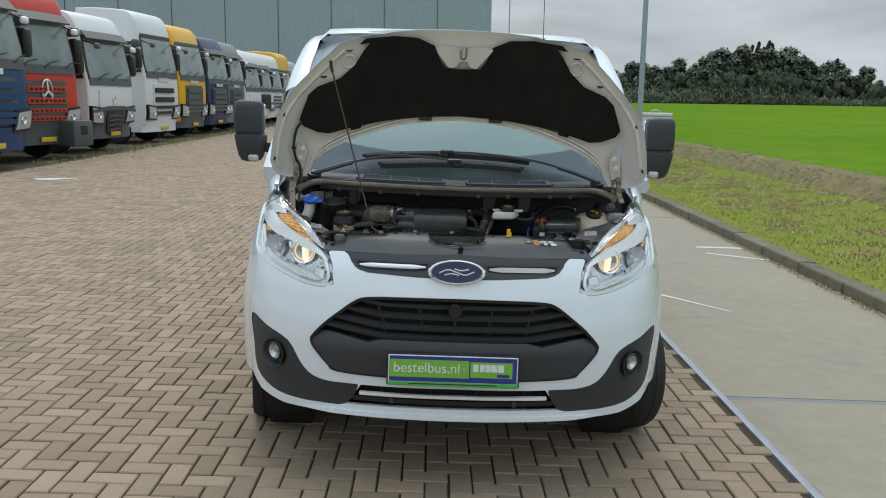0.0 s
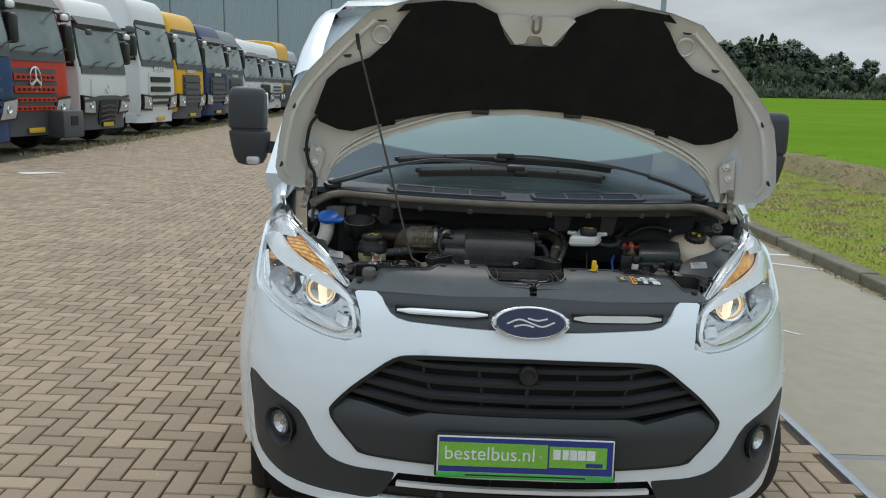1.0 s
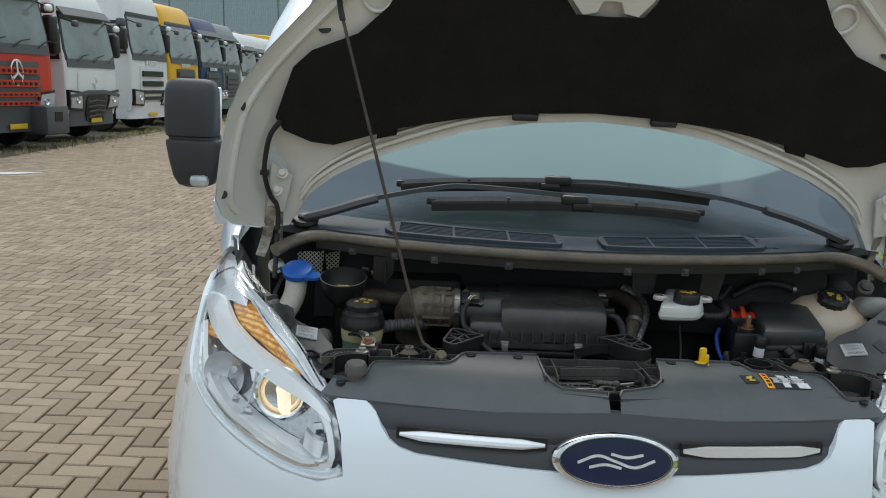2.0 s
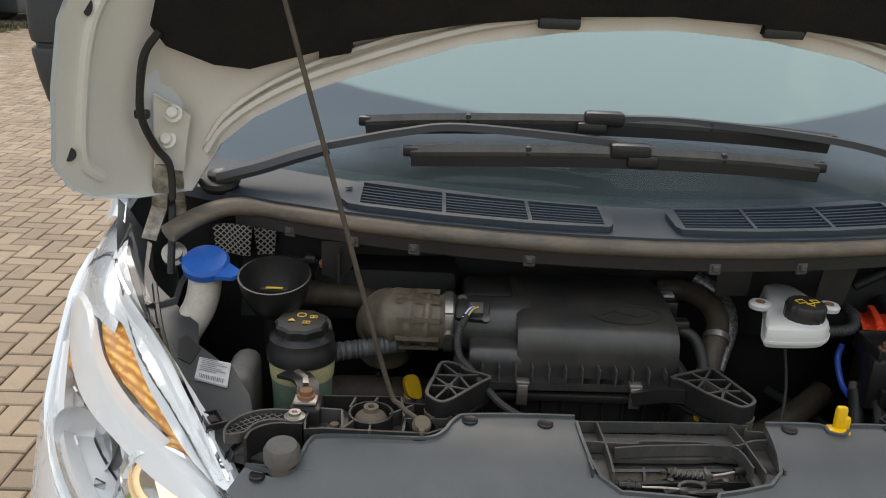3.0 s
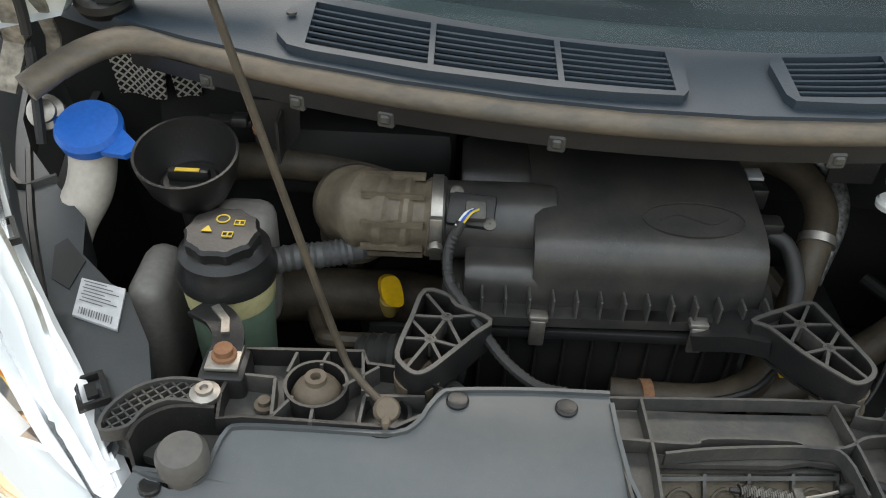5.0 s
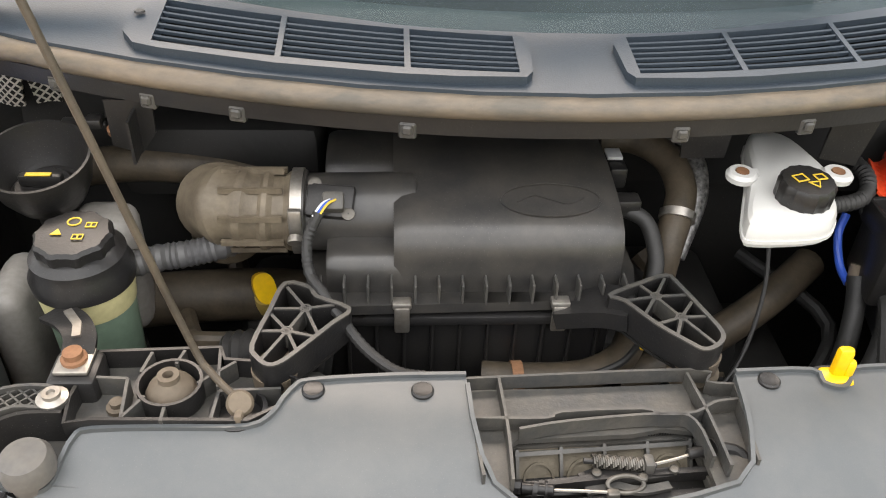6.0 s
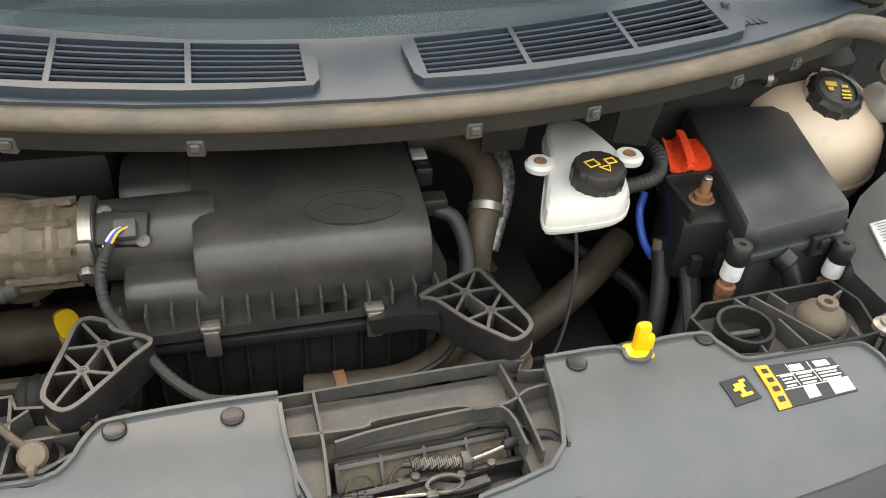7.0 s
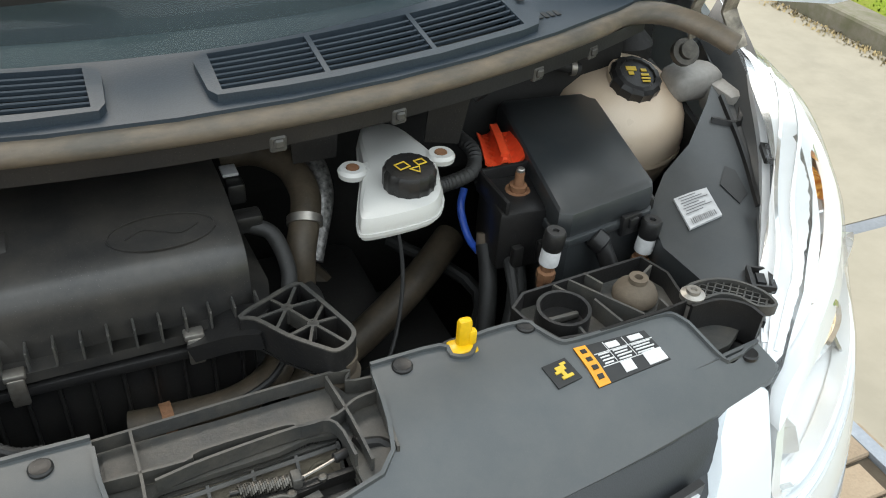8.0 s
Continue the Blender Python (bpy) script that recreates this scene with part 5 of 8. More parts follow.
# ---- headlamps ----
for s in (-1, 1):
    def side(pts, back=0.0):
        return [nose(s * x, z, back) for x, z in pts]

    def flat(pts):
        return [(s * x, z) for x, z in pts]

    lamp = part("headlamp", sheet(flat([(x, z - .032 * min(1, max(0, (z - 1.0) / .06))) for x, z in lamp_shape]), lambda x, z: nose(x, z, .080), .03, (), (0, -.07, 0)), LAMPBLK, van, "lit swept-back headlamp with amber indicator")
    lens = part("lens", sheet(flat(lamp_shape), lambda x, z: nose(x, z, -.002), .010), LENS, lamp)
    lens.visible_shadow = False
    part("lamp_seat", sweep(side(lamp_shape[:24], .012), [(-.010, -.004), (.010, -.004), (.010, .012), (-.010, .012)], (0, 1, 0)), PAINT, lamp)
    part("gasket", sweep(side(lamp_shape[:16], .005), [(-.0016, -.003), (.0016, -.003), (.0016, .006), (-.0016, .006)], (0, 1, 0)), SATIN, lamp)
    inner = [(.902, 1.064), (.856, 1.006), (.803, .973), (.709, .939), (.612, .908), (.545, .912), (.55, .969), (.578, 1.005)]
    part("bezel", sweep(side(spl(inner, 4), .018), [(-.006, -.008), (.006, -.008), (.006, .012), (-.006, .012)], (0, 1, 0)), SATIN, lamp)
    part("side_shelf", sheet(flat([(.905, 1.06), (.85, 1.0), (.80, .968), (.709, .934), (.612, .902), (.54, .905), (.56, .89), (.64, .897), (.742, .924), (.838, .955), (.898, .982), (.925, 1.05)]), lambda x, z: nose(x, z, .014), .010, (), (0, .02, 0)), SILVERW, lamp)
    trough = spl([(.55, .914), (.612, .908), (.709, .937), (.803, .971), (.856, 1.004), (.900, 1.058)], 5)
    bm = bmesh.new()
    rows_ = [[bm.verts.new(nose(s * x, z + .004 * k, .016 + .020 * k)) for k in range(4)] for x, z in trough]
    for a, c_ in zip(rows_, rows_[1:]):
        for k in range(3):
            bm.faces.new((a[k], a[k + 1], c_[k + 1], c_[k]))
    part("lamp_floor", bm, LAMPW, lamp, "pale floor of the lamp housing")
    brow = spl([(.934, 1.103), (.873, 1.124), (.809, 1.098), (.739, 1.074), (.657, 1.05), (.578, 1.014), (.548, .985), (.601, 1.008), (.676, 1.026), (.75, 1.045), (.823, 1.056), (.896, 1.077)], 3, True)
    part("brow", sheet(flat(brow), lambda x, z: nose(x, z, .004), .008, (), (0, .03, 0)), LAMPW, lamp, "white blade across the lamp")
    ind = spl([(.842, 1.122), (.788, 1.132), (.728, 1.105), (.672, 1.073), (.606, 1.033), (.575, 1.016), (.632, 1.041), (.683, 1.055), (.742, 1.076), (.809, 1.095)], 3, True)
    blinker = part("indicator", sheet(flat(ind), lambda x, z: nose(x, z, .046 + .0012 * math.sin(260 * (x * s - z))), .010), AMBER, lamp, "amber indicator lens")
    strip = spl([(.862, 1.182), (.752, 1.138), (.652, 1.094), (.562, 1.028), (.60, 1.034), (.675, 1.080), (.732, 1.112), (.79, 1.140), (.85, 1.150)], 3, True)
    part("upper_reflector", sheet(flat(strip), lambda x, z: nose(x, z, .014), .008, (), (0, .02, 0)), SILVERW, lamp, "bright silver upper reflector")
    for k in (.16, .5):
        line_ = [(x1 + (x2 - x1) * k, z1 + (z2 - z1) * k) for (x1, z1), (x2, z2) in zip([(.57, 1.032), (.648, 1.098), (.735, 1.140), (.856, 1.180)], [(.60, 1.036), (.675, 1.082), (.732, 1.114), (.846, 1.152)])]
        part("reflector_ridge", bar(side(spl(line_, 8), .0115), .0045, .006), (SILVERW, CHROME, SATIN)[int(k * 10) % 3], lamp)
    part("corner_housing", sheet(flat([(.938, 1.10), (.935, 1.145), (.912, 1.178), (.862, 1.186), (.80, 1.152), (.80, 1.128), (.845, 1.125), (.875, 1.118)]), lambda x, z: nose(x, z, .024), .008, (), (0, .02, 0)), STREAK, lamp)
    # projector and main beam
    c = Vector(nose(s * .665, 1.005, .050))
    part("projector_ring", lathe([(.056, -.02), (.058, .012), (.052, .018), (.047, .014), (.045, 0)], c, (s * .12, -1, .05), 30, ends=False), CHROME, lamp)
    part("projector", lathe([(.045, 0), (.043, .010), (.034, .020), (.018, .026), (0, .028)], c, (s * .12, -1, .05), 26), LENS, lamp, "clear projector lens")
    part("projector_bowl", lathe([(.045, 0), (.040, -.006), (.020, -.012), (0, -.013)], c, (s * .12, -1, .05), 24, ends=False), LAMPBLK, lamp)
    part("lit_bulb", lathe([(.003, -.038), (.010, -.034), (.014, -.024), (.0135, .0), (.015, .020), (.011, .030), (.004, .033)], c + Vector((-s * .006, -.012, -.008)), (s * .06, -.1, 1), 16), BEAM, lamp, "warm glowing bulb")
    part("glow_ring", lathe([(.036, .004), (.040, .009), (.044, .008), (.043, .002)], c, (s * .12, -1, .05), 28, ends=False), GLOW, lamp)
    c2 = Vector(nose(s * .80, 1.005, .055))
    part("main_beam", lathe([(.052, .022), (.050, .018), (.040, -.006), (.022, -.024), (.012, -.028), (.010, -.016), (0, -.012)], c2, (s * .4, -1, .05), 26, ends=False), REFL, lamp)
    part("divider", bar([nose(s * x, z, b_) for x, z, b_ in ((.735, 1.066, .03), (.728, 1.02, .036), (.735, .975, .034), (.752, .946, .026))], .004, .022, (0, 1, 0)), LAMPBLK, lamp)
    part("lower_rail", sweep(side(spl([(.548, .918), (.60, .904), (.70, .926), (.80, .958), (.87, .990), (.905, 1.045)], 4), .010), [(-.003, -.003), (.003, -.003), (.003, .004), (-.003, .004)], (0, 1, 0)), CHROME, lamp)
    rf_ = random.Random(5)
    for fx, fz in ((.77, .965), (.79, 1.035), (.825, .985), (.845, 1.03), (.865, 1.0), (.87, 1.045), (.735, .955), (.735, 1.02), (.60, .935), (.575, .96)):
        part("facet", moved(plate([(-.008, -.012), (.007, -.014), (.009, .011), (-.006, .014)], 0, .003), Matrix.Translation(nose(s * fx, fz, .046)) @ pose(0, 0, 0, 90 + rf_.uniform(-35, 35), rf_.uniform(-30, 30), s * 30 + rf_.uniform(-35, 35))), (CHROME, SILVERW, LAMPBLK)[rf_.randrange(3)], lamp)
    part("corner_reflector", sheet(flat([(.56, .945), (.60, .955), (.605, .925), (.565, .915)]), lambda x, z: nose(x, z, .028 + .01 * math.sin(90 * x)), .01, (), (0, .02, 0)), REFL, lamp)
    part("side_marker", sheet(flat([(.895, 1.064), (.845, 1.080), (.838, 1.058), (.885, 1.048)]), lambda x, z: nose(x, z, .022), .02, (), (0, .02, 0)), AMBER, lamp)
    # wing
    edge = [(.43, .94)] + [nose(x, z)[1:] for x, z in ((.872, .965), (.898, .978), (.921, 1.03), (.932, 1.065), (.94, 1.10), (.943, 1.15))]
    arch = [(1.0 - .385 * math.cos(a), .34 + .385 * math.sin(a)) for a in np.linspace(.20, math.pi - .20, 18)]
    wing_shape = [(y_mid(z) + bow(.925), z) for z in (.94, .8, .65, .5, .42)] + arch + [(1.42, .42), (1.42, 1.36), (1.1, 1.325), (1.0, 1.285), (.93, 1.25)] + edge[::-1]
    wing = part("front_wing", sheet(wing_shape, lambda y, z: (s * flank(y, z)[0], y, z), .04, (), (-s * .012, .012, 0)), PAINT, van)
    top_in = [(.876, .80, 1.238), (.898, .98, 1.275), (.92, 1.15, 1.31)]
    part("wing_edge", sweep([(s * x, y, z) for x, y, z in spl(top_in, 4)], [(-.010, -.010), (.010, -.010), (.010, .004), (0, .006), (-.010, .004)]), PAINT, wing)
    crown_in = spl([(.852, .74, 1.215), (.876, .84, 1.245), (.898, .98, 1.277), (.920, 1.15, 1.312), (.938, 1.42, 1.362)], 4)
    crown_out = spl([(.910, .80, 1.190), (.938, .90, 1.200), (.955, 1.0, 1.235), (.966, 1.15, 1.290), (.966, 1.42, 1.350)], 4)
    bm = bmesh.new()
    rows_ = [[bm.verts.new((s * (a[0] + (c_[0] - a[0]) * k), a[1] + (c_[1] - a[1]) * k, a[2] + (c_[2] - a[2]) * k + .016 * math.sin(math.pi * k))) for k in (0, .25, .5, .75, 1)] for a, c_ in zip(crown_in, crown_out)]
    for a, c_ in zip(rows_, rows_[1:]):
        for k in range(4):
            bm.faces.new((a[k], a[k + 1], c_[k + 1], c_[k]))
    part("wing_shoulder", bm, PAINT, wing)
    part("arch_liner", lathe([(.375, -.10), (.375, .10)], (s * .80, 1.0, .34), (1, 0, 0), 30), DEEP, van)
    # wheel, a little steered
    hub = pose(s * .93, 1.0, .325, 0, 0, 10)
    wheel = part("wheel", moved(lathe([(.20, .085), (.27, .098), (.310, .094), (.325, .070), (.327, 0), (.325, -.070), (.31, -.094), (.27, -.098), (.20, -.085)], way=(s, 0, 0), seg=40), hub), TYRE, van, "black tyre on steel rim")
    for k in (-.045, 0, .045):
        part("groove", moved(lathe([(.3275, -.006), (.329, 0), (.3275, .006)], (s * k, 0, 0), (s, 0, 0), 40), hub), RUBBER, wheel)
    part("rim", moved(lathe([(.205, .075), (.19, .082), (.175, .05), (.10, .035), (.07, .06), (.0, .062)], way=(s, 0, 0), seg=30), hub), SATIN, wheel)

# ---- cab, roof and sides behind the nose ----
def body_section(y):
    """Half section of the cab and load box at y: (x, z) from sill to roof."""
    k = min(1, max(0, (y - 1.0) / .85))
    zt = 1.36 + .70 * k ** .85 + (float(np.interp(y, (1.86, 2.0, 2.2, 2.6), (-.045, -.005, .010, .018))) if k >= 1 else 0)
    xw = .965 - .035 * min(1, k)
    pts = [(.93, .36), (.985, .50), (.99, .85), (.985, 1.15), (.972, 1.34)]
    pts += [(.972 - (.972 - xw) * f_ - .115 * (1 - math.sqrt(max(0, 1 - (max(0, f_ - .84) / .16) ** 2))), 1.34 + (zt - 1.36) * f_) for f_ in (.25, .5, .75, .84, .90, .94, .97, .99, 1.0)]
    pts += [(xw - .16, zt + .018), (xw - .34, zt + .03), (xw * .3, zt + .034), (0, zt + .035)] if k >= 1 else []
    return pts


shell = bmesh.new()
ys = [1.42, 1.6, 1.86, 1.93, 2.0, 2.1, 2.2, 2.4, 2.6, 3.0, 4.0, 4.95]
for s in (-1, 1):
    rows = [[shell.verts.new((s * x, y, z)) for x, z in body_section(y)] for y in ys]
    for a, b in zip(rows, rows[1:]):
        for i in range(min(len(a), len(b)) - 1):
            shell.faces.new((a[i], a[i + 1], b[i + 1], b[i]))
bmesh.ops.remove_doubles(shell, verts=shell.verts, dist=1e-4)
bmesh.ops.holes_fill(shell, edges=[e for e in shell.edges if len(e.link_faces) == 1 and all(v.co.y > 4.9 for v in e.verts)])
part("cab_and_load_box", shell, PAINT, van, sharp=1.0)


def on_screen(x, f_):
    """Across x, and from the scuttle (0) to the header rail (1)."""
    y = .67 + .42 * x * x + f_ * (1.20 - .20 * x * x)
    return (x * (1 - .06 * f_), y, 1.318 + (.74 - .08 * x * x) * f_ - .06 * f_ * (1 - f_) * -1)


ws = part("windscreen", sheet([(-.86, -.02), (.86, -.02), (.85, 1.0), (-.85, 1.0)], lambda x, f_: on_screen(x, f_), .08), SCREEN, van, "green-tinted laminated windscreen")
part("screen_border", sheet([(-.86, -.02), (.86, -.02), (.86, .085), (.5, .105), (0, .115), (-.5, .105), (-.86, .085)], lambda x, f_: tuple(Vector(on_screen(x, f_)) + Vector((0, .012, -.018))), .05), BLACKPR, van)
for s in (-1, 1):
    part("pillar", sweep(spl([on_screen(s * .90, f_) for f_ in (-.05, .25, .5, .72, .86)] + [tuple(Vector(on_screen(s * .86, .97)) + Vector((0, .03, -.012)))], 4), [(-.075, -.05), (.075, -.05), (.085, 0), (.06, .035), (-.065, .035)], scales=[1.0] * 16 + list(np.linspace(1.0, .6, 5))), PAINT, van)
    part("pillar_corner", sheet([(s * x, f_) for x, f_ in [(.87, .40), (.87, 1.0), (.56, 1.0), (.66, .955), (.74, .87), (.80, .70), (.835, .50)]], lambda x, f_: tuple(Vector(on_screen(x, f_)) + Vector((0, -.012, .014))), .04, (), (0, .01, -.01)), PAINT, van)
bm = bmesh.new()
rows_ = []
for x in np.linspace(-.85, .85, 19):
    a, c_ = Vector(on_screen(x, .955)) + Vector((0, -.004, .008)), Vector((x * .99, 1.93, 2.068 - .045 * abs(x / .8) ** 4))
    rows_.append([bm.verts.new(a + (c_ - a) * k + Vector((0, 0, .008 * math.sin(math.pi * k)))) for k in (0, .15, .35, .6, .8, 1)])
for a, c_ in zip(rows_, rows_[1:]):
    for k in range(5):
        bm.faces.new((a[k], a[k + 1], c_[k + 1], c_[k]))
part("roof_front", bm, PAINT, van)
part("header_rail", sweep(spl([on_screen(x, 1.02) for x in (-.72, -.45, 0, .45, .72)], 5), [(-.06, -.03), (.06, -.03), (.06, .012), (-.06, .012)]), PAINT, van)
part("dashboard", sheet([(-.80, .02), (.80, .02), (.80, .55), (-.80, .55)], lambda x, f_: (x, .82 + .36 * x * x + f_ * .8, 1.29 + .05 * math.sin(f_ * 4)), .08, (), (0, 0, -.3)), DASH, van)
part("bulkhead", box(0, 2.35, 1.2, 1.8, .04, 1.7), TRIM, van)
part("cab_floor", box(0, 1.85, .62, 1.8, 1.2, .03), TRIM, van)
part("headlining", box(0, 2.15, 2.0, 1.3, .4, .02), GREYPR, van)
for s in (-1, 1):
    seat = part("seat", box(s * .45, 1.85, 1.02, .50, .14, .62, .06, 3, pose(0, 0, 0, -12)), RUBBER, van)
    part("headrest", box(s * .45, 1.95, 1.42, .26, .10, .20, .04, 3), RUBBER, seat)
part("steering_wheel", tube([(.45 + .18 * math.cos(a), 1.42 + .08 * math.sin(a), 1.24 + .16 * math.sin(a)) for a in np.linspace(0, 2 * math.pi, 13)[:-1]], .016, 3, 8, closed=True), BLACK, van)
# door mirrors
for s in (-1, 1):
    mc = Vector((s * 1.084, 1.16, 1.47)) if s < 0 else Vector((1.066, 1.16, 1.455))
    bm = bmesh.new()
    rings = []
    for dz, w, dp, dx in ((-.150, .06, .05, -.010), (-.142, .100, .075, -.010), (-.118, .128, .095, -.010), (-.07, .150, .112, -.010), (-.022, .162, .122, -.008), (-.012, .158, .118, -.006), (-.008, .134, .096, -.002), (-.002, .134, .096, 0), (.002, .146, .108, 0), (.02, .152, .114, 0), (.08, .152, .114, 0), (.130, .148, .11, 0), (.152, .138, .098, 0), (.163, .116, .076, 0), (.167, .07, .04, 0)):
        ring = []
        for k in range(28):
            a = 2 * math.pi * k / 28
            ca, sa = math.cos(a), math.sin(a)
            e = .5
            ring.append(bm.verts.new((mc.x + s * dx + w / 2 * abs(ca) ** e * (1 if ca > 0 else -1), mc.y + dp / 2 * abs(sa) ** e * (1 if sa > 0 else -1), mc.z + dz)))
        rings.append(ring)
    for a_, b_ in zip(rings, rings[1:]):
        for k in range(28):
            bm.faces.new((a_[k], a_[(k + 1) % 28], b_[(k + 1) % 28], b_[k]))
    bm.faces.new(rings[0][::-1])
    bm.faces.new(rings[-1])
    mirror_ob = part("door_mirror", bm, TRIM, van, "black two-part door mirror")
    part("arm", bar([mc + Vector((-s * .02, .03, -.07)), mc + Vector((-s * .10, .06, -.08)), mc + Vector((-s * .17, .10, -.10))], .09, .05), TRIM, mirror_ob)
    part("repeater", box(mc.x - s * .03, mc.y - .045, mc.z - .128, .056, .03, .034, .012), LAMPG, mirror_ob, "clear indicator repeater")
    part("glass_back", box(mc.x, mc.y + .062, mc.z + .06, .14, .012, .17, .01), CHROME, mirror_ob)
part("roof_aerial", join(rod((.475, 1.55, 1.98), (.462, 1.50, 2.30), .0022, .0015, 8), lathe([(.022, -.03), (.016, .01), (.006, .03)], (.478, 1.56, 2.0), (0, 0, 1), 14)), BLACK, van)

# ---- raised bonnet ----
def lid(x, z, back=0.0):
    """The open bonnet's inner skin: leaning towards the front at its top."""
    curl = .13 * min(1.2, max(0, (abs(x) - .73) / .13)) ** 1.3  # the side edges bend round towards the wings
    y = .69 - .42 * (z - 1.38) - .08 * x * x
    f = 1 - curl / (y + 3.3)
    return (x * f, y - curl + back, 1.68 + (z - 1.68) * f)


bon_half = [(0, 1.972), (.19, 1.967), (.30, 1.955), (.44, 1.928), (.54, 1.895), (.645, 1.80), (.74, 1.705), (.80, 1.63), (.83, 1.57), (.855, 1.48), (.877, 1.37), (.868, 1.33), (.845, 1.305), (.79, 1.292), (.715, 1.296), (.69, 1.335),
            (.66, 1.38), (.605, 1.425), (.53, 1.465), (.445, 1.498), (.29, 1.548), (.15, 1.572), (0, 1.582)]
outer = part("bonnet", sheet(both(bon_half), lambda x, z: lid(x, z, .035 - .02 * abs(x)), .05, (), (0, -.03, 0)), PAINT, van, "raised white bonnet with cream inner skin")
OUTLINE = both(bon_half)


def edge_dist(x, z):
    return min(math.hypot(x - a, z - b) for a, b in dense_line(OUTLINE, .03))


def inner_skin(x, z):
    d = edge_dist(x, z)
    y = .0
    y += .010 * min(1, d / .03)
    y -= .010 * math.exp(-(((abs(x) - .50) / .05) ** 2 + ((z - 1.835) / .045) ** 2)) * -1
    y += .012 * math.exp(-(((abs(x) - .74) / .06) ** 2 + ((z - 1.43) / .07) ** 2))
    return lid(x, z, y)


inner = part("inner_skin", sheet(OUTLINE, inner_skin, .022, (), (0, .012, 0)), HOOD_IN, outer, "cream-painted inner skin with pressed ribs")
for off, wd in ((.022, .007), (.040, .005)):
    run = [(x * (1 - off * .35), z + off) for x, z in [(-.69, 1.345), (-.66, 1.385), (-.605, 1.427), (-.53, 1.467), (-.445, 1.50), (-.29, 1.55), (-.15, 1.574), (0, 1.584), (.15, 1.574), (.29, 1.55), (.445, 1.50), (.53, 1.467), (.605, 1.427), (.66, 1.385), (.69, 1.345)]]
    part("pressed_rib", sweep([lid(x, z, .006) for x, z in spl(run, 5)], [(-wd, -.004), (-wd * .5, -.010), (wd * .5, -.010), (wd, -.004), (wd, .006), (-wd, .006)], (0, 1, 0)), HOOD_IN, outer)
for s in (-1, 1):
    run = [(.52, 1.872), (.62, 1.78), (.715, 1.685), (.775, 1.61), (.805, 1.555), (.83, 1.47), (.850, 1.37), (.835, 1.335)]
    part("pressed_rib", sweep([lid(s * x, z, .008) for x, z in spl(run, 5)], [(-.008, -.004), (-.004, -.009), (.004, -.009), (.008, -.004), (.008, .006), (-.008, .006)], (0, 1, 0)), HOOD_IN, outer)
pad_half = [(0, 1.81), (.075, 1.812), (.098, 1.84), (.128, 1.905), (.20, 1.934), (.30, 1.938), (.425, 1.922), (.452, 1.898), (.405, 1.906), (.435, 1.872), (.475, 1.81), (.54, 1.752), (.64, 1.712), (.682, 1.675), (.705, 1.62), (.728, 1.562), (.712, 1.533), (.65, 1.508), (.60, 1.503),
            (.50, 1.533), (.50, 1.522), (.455, 1.532), (.452, 1.548), (.30, 1.578), (.19, 1.590), (.188, 1.578), (.13, 1.583), (.13, 1.596), (0, 1.602)]
part("insulation_pad", sheet(both(pad_half), lambda x, z: lid(x, z, -.014 + .004 * math.sin(9 * x) * math.sin(11 * z)), .03, (), (0, .014, 0)), PAD, outer, "black felt insulation pad")
part("striker_plate", sheet(both([(0, 1.90), (.10, 1.905), (.13, 1.893), (.085, 1.84), (.06, 1.812), (.03, 1.818), (.02, 1.84), (0, 1.842)]), lambda x, z: lid(x, z, -.012), .02, (), (0, .01, 0)), HOOD_IN, outer)
part("striker", tube([lid(-.012, 1.90, -.012), lid(-.012, 1.895, -.05), lid(-.012, 1.86, -.055), lid(-.002, 1.85, -.05), lid(.010, 1.86, -.055), lid(.010, 1.895, -.05), lid(.010, 1.90, -.012)], .005, 5, 8), STEEL, outer)
for s in (-1, 1):
    # flat black discs paint the dark inside the holes
    for x, z, w, h in ((.614, 1.757, .014, .009), (.50, 1.872, .016, .006), (.80, 1.585, .006, .012), (.862, 1.378, .010, .010), (.05, 1.875, .007, .005)):
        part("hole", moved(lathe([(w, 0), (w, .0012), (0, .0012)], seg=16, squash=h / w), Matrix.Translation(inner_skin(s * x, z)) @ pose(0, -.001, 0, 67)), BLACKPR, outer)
    part("dimple", lathe([(.034, -.003), (.031, .001), (.028, .001), (.025, -.003)], lid(s * .50, 1.825, .006), (0, -1, -.42), 26, ends=False), HOOD_IN, outer)
    # hinge: plate on the skin, two links down to the scuttle
    hinge = part("hinge", sheet([(s * .745, 1.46), (s * .70, 1.425), (s * .725, 1.33), (s * .765, 1.34)], lambda x, z: lid(x, z, -.004), .03, (), (0, .008, 0)), HOOD_IN, van)
    for x, z in ((.722, 1.428), (.738, 1.385)):
        part("bolt", join(lathe([(.014, 0), (.014, .005), (.009, .006), (.009, .013), (.007, .015), (0, .015)], lid(s * x, z, -.004), (0, -1, .4), 12)), HOOD_IN, hinge)
    part("link", bar([lid(s * .752, 1.345, -.012), (s * .765, .66, 1.27), (s * .775, .63, 1.225)], .005, .024, (1, 0, 0)), GRIMY, hinge)
    part("link", bar([lid(s * .735, 1.335, .0), (s * .742, .70, 1.26), (s * .75, .70, 1.215)], .005, .016, (1, 0, 0)), GRIMY, hinge)
part("washer_hose", tube([lid(-.716, 1.555, -.014), lid(-.742, 1.52, -.016), lid(-.758, 1.46, -.018), lid(-.760, 1.42, -.022), lid(-.752, 1.375, -.016), lid(-.735, 1.345, -.03), (-.735, .63, 1.28), (-.735, .60, 1.18)], .006, 6, 8), RUBBER, outer)
